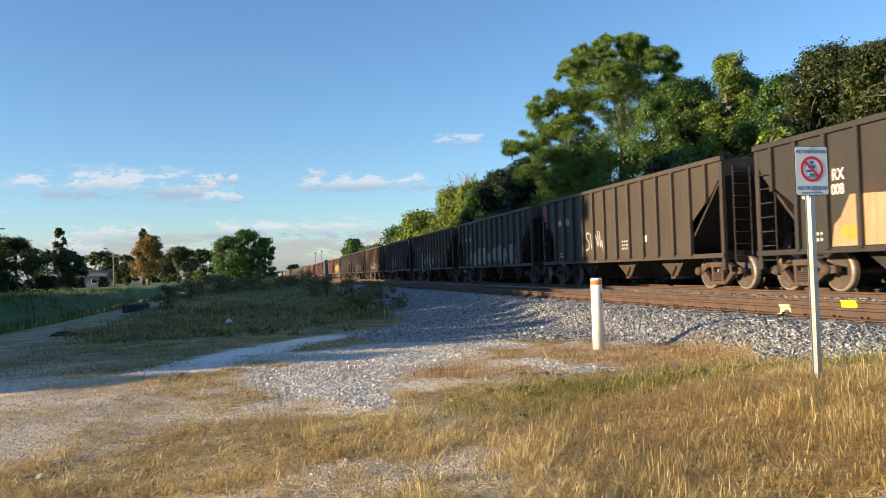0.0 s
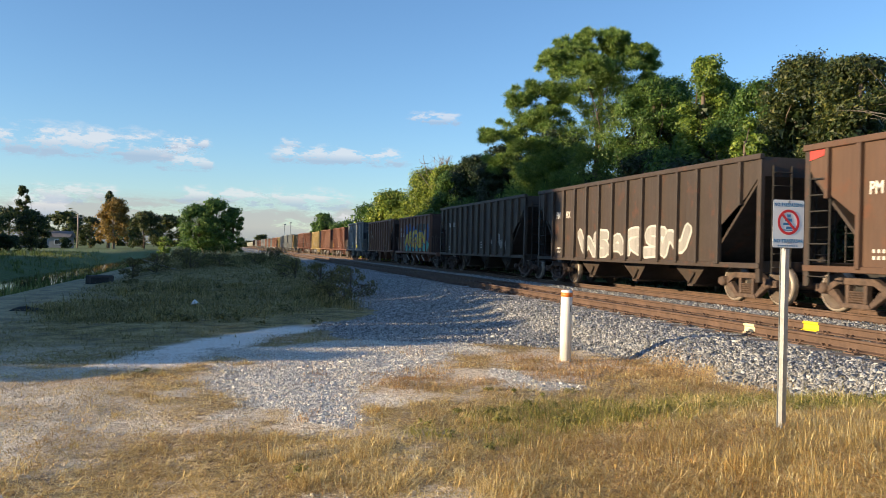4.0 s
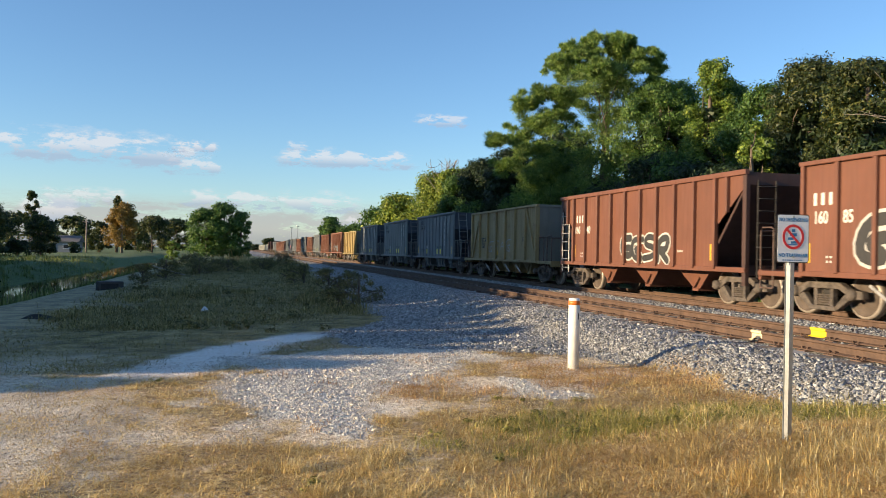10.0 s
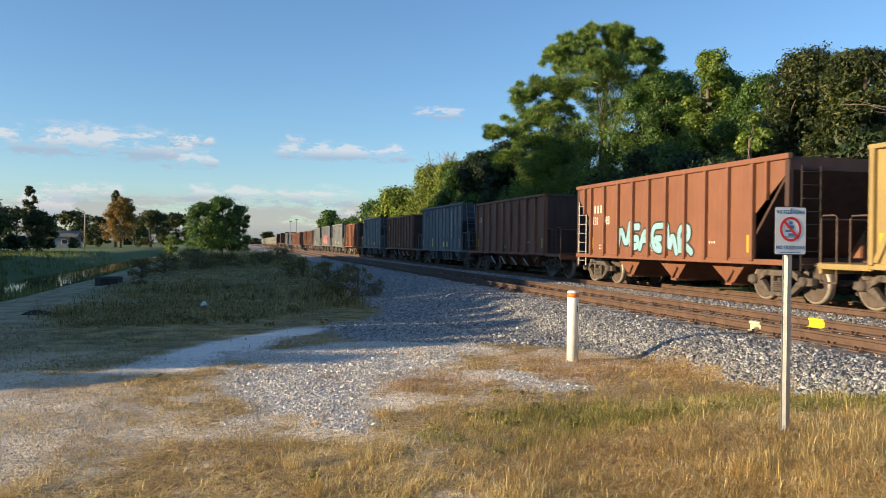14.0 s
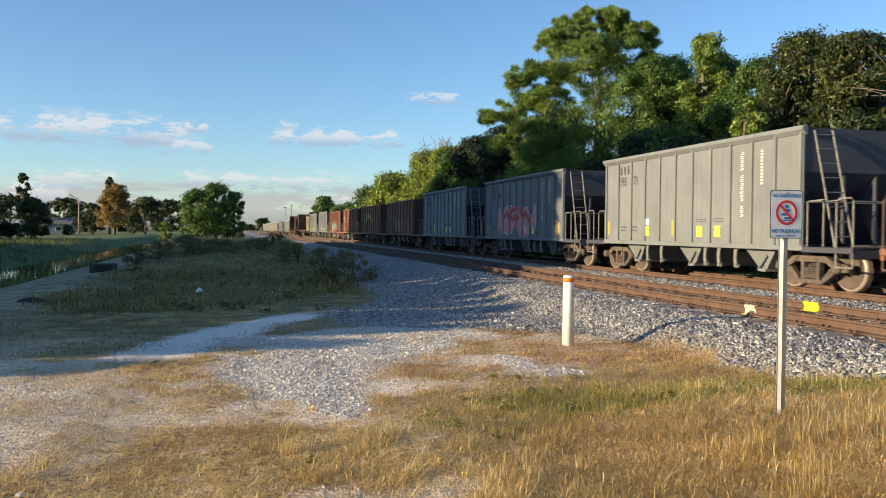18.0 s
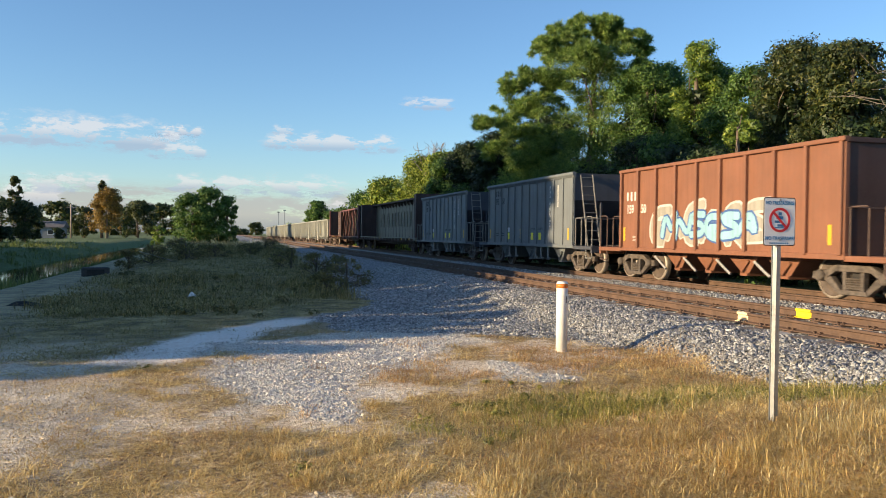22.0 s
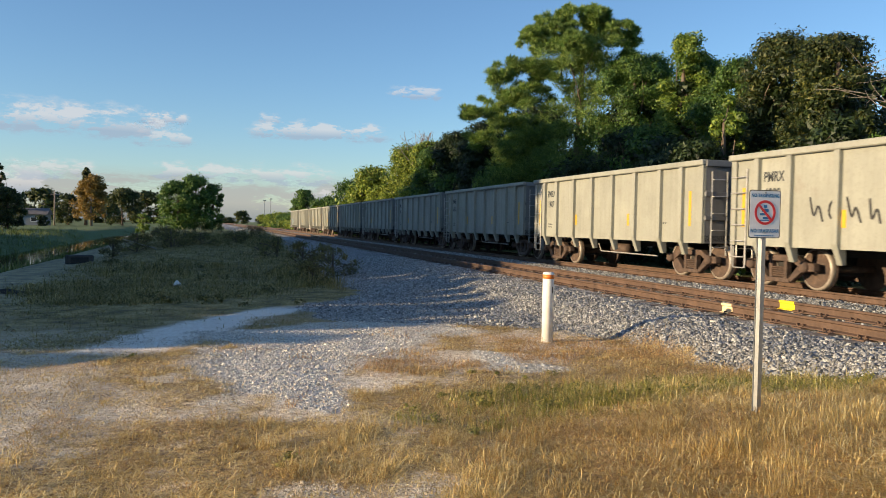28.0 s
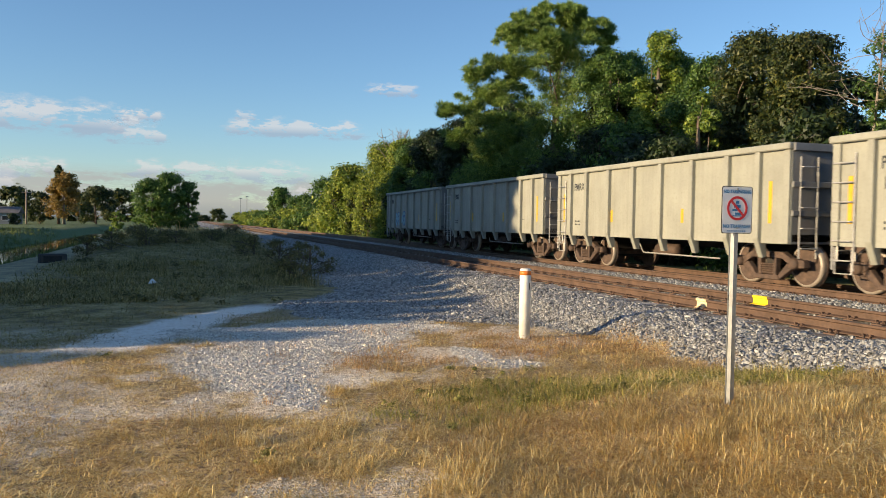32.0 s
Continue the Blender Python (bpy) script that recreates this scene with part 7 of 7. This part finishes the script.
for k, (rear, paint, dark, lab, fill, line) in enumerate(coal):
    c = hitch(rear, 13.8, "coal_hopper_car", lab, "hopper car", coal_hopper, paint, dark, TRUCK_DARK)
    stencils(c, "coal", MARK_WHITE, COAL_MARK)
    lettering(c, "PM", 5.12, 2.38, 0.24, MARK_WHITE)
    lettering(c, "RX", 4.22, 2.38, 0.24, MARK_WHITE)
    if k == 0:
        lettering(c, "840", 5.2, 2.08, 0.22, MARK_WHITE)
        lettering(c, "008", 4.25, 2.08, 0.22, MARK_WHITE)
    if fill:
        spray(c, 100 + k, fill[2], fill[3], fill[4], fill[5], G[fill[0]], G[fill[1]], -HALF - 0.006, fill[6])
    if line:
        spray(c, 200 + k, line[1], line[2], line[3], line[4], None, G[line[0]], -HALF - 0.006, 2 if k == 0 else 4, 0)
    if k == 0:
        part("painted_panel", Build().slab([(4.3, 0.99), (4.2, 1.45), (4.0, 1.6), (3.7, 2.05), (2.4, 1.98), (1.0, 2.1), (-1.6, 2.02), (-4.4, 2.08), (-5.2, 1.9), (-5.3, 0.99)], -HALF - 0.006, -HALF - 0.003).mesh("painted_panel"), G["peach"], c, "peach paint over the lower side")
        part("paint_spot", Build().slab(oval(3.75, 1.28, 0.28, 0.17), -HALF - 0.010, -HALF - 0.007).mesh("paint_spot"), G["amber"], c, "orange sprayed spot")
        spray(c, 250, -2.6, 1.8, 1.1, 1.75, None, G["black"], -HALF - 0.010, 5, 0)
    if k in (1, 2, 4, 5):
        part("corner_paint", Build().slab([(6.88, 3.38), (6.88, 2.75 if k == 1 else 3.15), (6.35, 2.6 if k == 1 else 3.25), (6.3, 3.38)] if k != 4 else [(-6.88, 3.38), (-6.3, 3.38), (-6.35, 3.2), (-6.88, 3.0)], -HALF - 0.016, -HALF - 0.012).mesh("corner_paint"), G["red" if k in (1, 5) else "yellow"], c, "painted end corner")

ORG, OR2, RED = (P_ORANGE, P_RED_END_SHADE), (P_ORANGE2, P_RED_END_SHADE), (P_RED, P_RED_END_SHADE)
GRY, GR2, YEL, WRN = (P_GREY, P_GREY_END_SHADE), (P_GREY2, P_GREY_END_SHADE), (P_YELLOW, P_YELLOW_END_SHADE), (P_YELLOW_WORN, P_YELLOW_END_SHADE)
stone = [
    (135.98, "box", ORG, "orange hopper with blue, yellow and green graffiti", [("blue", "blue", -3.9, 2.9, 1.45, 2.75, 7, 2), ("teal", "teal", -3.9, 2.9, 0.98, 1.75, 6, 2), ("black", "black", -3.3, -1.0, 2.2, 2.75, 2, 2), ("yellow", "blue", -3.4, 2.5, 1.15, 2.4, 5, 1), ("amber", "red", -3.0, 2.2, 1.3, 1.9, 6, 0)]),
    (149.65, "open", ORG, "orange-brown open-ended hopper with side ladders", [(None, "pale", -3.4, -2.6, 1.1, 1.9, 1, 0)]),
    (161.90, "grey", GRY, "grey hopper car with railed end platforms", []),
    (174.4, "box", RED, "oxide-red hopper car with railed end platforms", []),
    (187.06, "box", ORG, "faded orange hopper car with dark scrawls", [(None, "magenta", 0.2, 1.2, 1.5, 2.1, 2, 0)]),
    (199.82, "brace", YEL, "yellow hopper car with diagonal end braces", [("pale", "silver", -2.6, 1.9, 1.15, 2.05, 5, 1), (None, "black", 3.3, 4.2, 1.4, 1.9, 2, 0)]),
    (212.50, "box", RED, "oxide-red hopper with large black and white graffiti", [("black", "white", -2.8, 3.0, 1.0, 2.15, 6, 1)]),
    (225.86, "open", RED, "oxide-red open-ended hopper with black and white graffiti", [("black", "white", -2.2, 0.8, 1.0, 1.9, 4, 1)]),
    (237.71, "brace", WRN, "rusty yellow hopper car with diagonal end braces", [(None, "silver", -1.5, 2.0, 1.2, 1.9, 4, 0)]),
    (250.81, "grey", GRY, "grey hopper car with railed end platforms", []),
    (263.77, "grey", GR2, "pale grey hopper car with railed end platforms", []),
    (276.78, "grey", GRY, "grey hopper car with railed end platforms", []),
    (289.40, "brace", YEL, "yellow hopper car with diagonal end braces", []),
    (303.21, "open", OR2, "orange open-ended hopper with white and blue graffiti", [("sky", "black", -1.8, 2.5, 1.0, 2.0, 6, 1)]),
    (315.6, "box", OR2, "deep orange hopper car with railed end platforms", []),
    (327.9, "grey", GRY, "grey hopper car with railed end platforms", []),
    (340.26, "box", OR2, "deep orange hopper car with railed end platforms", []),
    (353.19, "grey", GR2, "pale grey hopper car with yellow decals", []),
    (365.75, "box", OR2, "deep orange hopper car with railed end platforms", []),
    (378.73, "grey", GR2, "pale grey hopper car with yellow decals", []),
    (391.55, "grey", GRY, "grey hopper car with big pink and white graffiti", [("pink", "white", -1.8, 2.9, 1.0, 2.35, 5, 1), ("red", "pink", -1.2, 2.4, 1.6, 2.3, 3, 1)]),
    (404.40, "grey", GR2, "pale grey hopper car with faded ghost marks", [(None, "pale", -2.5, -1.0, 1.3, 2.1, 2, 0)]),
    (416.79, "box", ORG, "orange hopper car with an amber and white panel", [("pale", "amber", -0.8, 1.5, 1.2, 2.0, 3, 1)]),
    (429.37, "box", OR2, "deep orange hopper with lime yellow graffiti", [("lime", "black", -0.2, 2.3, 2.0, 2.75, 5, 1), (None, "lime", -1.4, -0.5, 1.5, 2.4, 3, 0)]),
    (441.89, "box", OR2, "orange hopper car with pale faded graffiti", [(None, "silver", -2.0, 2.6, 1.1, 1.8, 6, 0)]),
    (454.32, "box", OR2, "orange hopper car with pale blue graffiti", [("pale", "white", -2.4, 2.8, 1.0, 2.2, 6, 1), ("sky", "blue", -2.0, 2.2, 1.2, 1.95, 6, 1)]),
    (467.19, "grey", GRY, "grey hopper car with yellow decals", []),
    (480.19, "grey", GR2, "pale grey hopper car with yellow decals", [])]
for k, (rear, style, (paint, dark), lab, sprays) in enumerate(stone):
    if style == "open":
        c = hitch(rear, 11.4, "stone_hopper_car", lab, "hopper car", open_hopper, paint, dark, TRUCK)
    else:
        c = hitch(rear, 9.36, "stone_hopper_car", lab, "hopper car", stone_hopper, paint, dark, TRUCK, style)
    kind = "grey" if style == "grey" else "brace" if style == "brace" else "box"
    stencils(c, "stone_" + kind, MARK_WHITE if kind == "box" else MARK_DARK, {"grey": GREY_MARK, "brace": BRACE_MARK, "box": BOX_MARK}[kind])
    first, _, last = NUMBERS[k].partition(" ")
    if kind == "brace":
        lettering(c, "RGCX", 3.05, 1.75, 0.22, MARK_DARK)
        lettering(c, first, 3.0, 1.48, 0.22, MARK_DARK)
    else:
        y, gap, z = (3.72, 0.88, 2.66) if kind == "grey" else (4.3, 0.86, 1.98)
        if style == "open":
            y, gap = 4.42, 0.98
        if last:
            lettering(c, first, y, z, 0.25, MARK_DARK if kind == "grey" else MARK_WHITE)
            lettering(c, last, y - gap, z, 0.25, MARK_DARK if kind == "grey" else MARK_WHITE)
    if style == "grey":
        strip = kept("logo_strip", lambda: reduce_strip())
        tagged(part("logo_strip", strip, MARK_WHITE, c, "white vertical stripe of marks", pose(-HALF - 0.003, -2.55, 0)), kind="stuff")
        part("placard", kept("placard", lambda: Build().box(-0.004, 0.002, -0.12, 0.12, 1.43, 1.62).mesh("placard")), SIGN_WHITE, c, "white paper placard", pose(-HALF - 0.003, 2.0, 0))
        for y in (2.0, -0.75, -1.55):
            part("decal", kept("decal", lambda: Build().box(-0.004, 0.002, -0.12, 0.12, 1.12, 1.40).mesh("decal")), TAG_YELLOW, c, "yellow decal", pose(-HALF - 0.003, y, 0))
        part("stencil", bars_mesh("upright", [(-3.25, 2.35 + 0.075 * q, 1, 0.14, 0.05) for q in range(11)]), MARK_WHITE, c, "upright white stencil", pose(-HALF - 0.003, 0, 0))
    for y in (4.44, -4.24, 0.55):
        part("reflector", kept("strip", lambda: Build().box(-0.004, 0.002, -0.055, 0.055, 1.14, 1.56).mesh("strip")), REFLECT, c, "yellow reflector strip", pose(-HALF - 0.003, y, 0))
    for j, (fill, line, y0, y1, z0, z1, n, solid) in enumerate(sprays):
        spray(c, 300 + 10 * k + j, y0, y1, z0, z1, G[fill] if fill else None, G[line], -HALF - 0.006 - 0.014 * j, n, solid)

hitch(503.7, 21.6, "centerbeam_car", "tan centerbeam lumber car with oval openings and rust streaks", "flat car", centerbeam_holes, P_TAN, P_MAROON_DARK, 10.8)
hitch(526.0, 20.9, "centerbeam_car", "empty dark red centerbeam lumber car with an open truss", "flat car", centerbeam_truss, P_MAROON, P_MAROON_DARK, 10.45)
for k in range(12):
    c = hitch(537.9 + 11.93 * k, 10.8, "gondola_car", "cream-white ribbed gondola car" + (" with black scrawled tags" if k == 2 else " with blue graffiti" if k == 11 else ""), "gondola car", gondola, P_CREAM, P_CREAM_END_SHADE, TRUCK_DARK)
    stencils(c, "gon", MARK_DARK, GON_MARK)
    lettering(c, "PMRX", 4.3, 2.35, 0.22, MARK_DARK)
    if k in GON_NUMBERS:
        lettering(c, GON_NUMBERS[k], 4.25, 1.98, 0.22, MARK_DARK)
    for y, tall in ((4.98, 1), (-4.78, 1), (1.9, 0), (-1.6, 0)):
        part("reflector", kept(("gon_strip", tall), lambda: Build().box(-0.004, 0.002, -0.055, 0.055, 1.35, 2.25 if tall else 1.7).mesh("gon_strip")), REFLECT, c, "amber reflector strip", pose(-HALF - 0.003, y, 0))
    if k == 2:
        spray(c, 501, 0.4, 2.9, 1.4, 2.0, None, G["black"], -HALF - 0.006, 5, 0)
    if k == 11:
        spray(c, 502, 1.2, 3.6, 1.0, 1.9, G["sky"], G["blue"], -HALF - 0.006, 4)


# How far the train has rolled, every other second: it slows a little after the first half.
ROLLED = (0.0, 39.5, 79.0, 118.5, 158.0, 197.5, 237.0, 276.47, 315.69, 354.63, 393.3, 431.7, 469.81, 507.65, 545.37, 583.12, 620.9)


def motions():
    """The whole train rolls past."""
    for car, y in CARS:
        walk(car, [(2.0 * k, pose(FAR, y - way, RAIL_TOP)) for k, way in enumerate(ROLLED)])


motions()
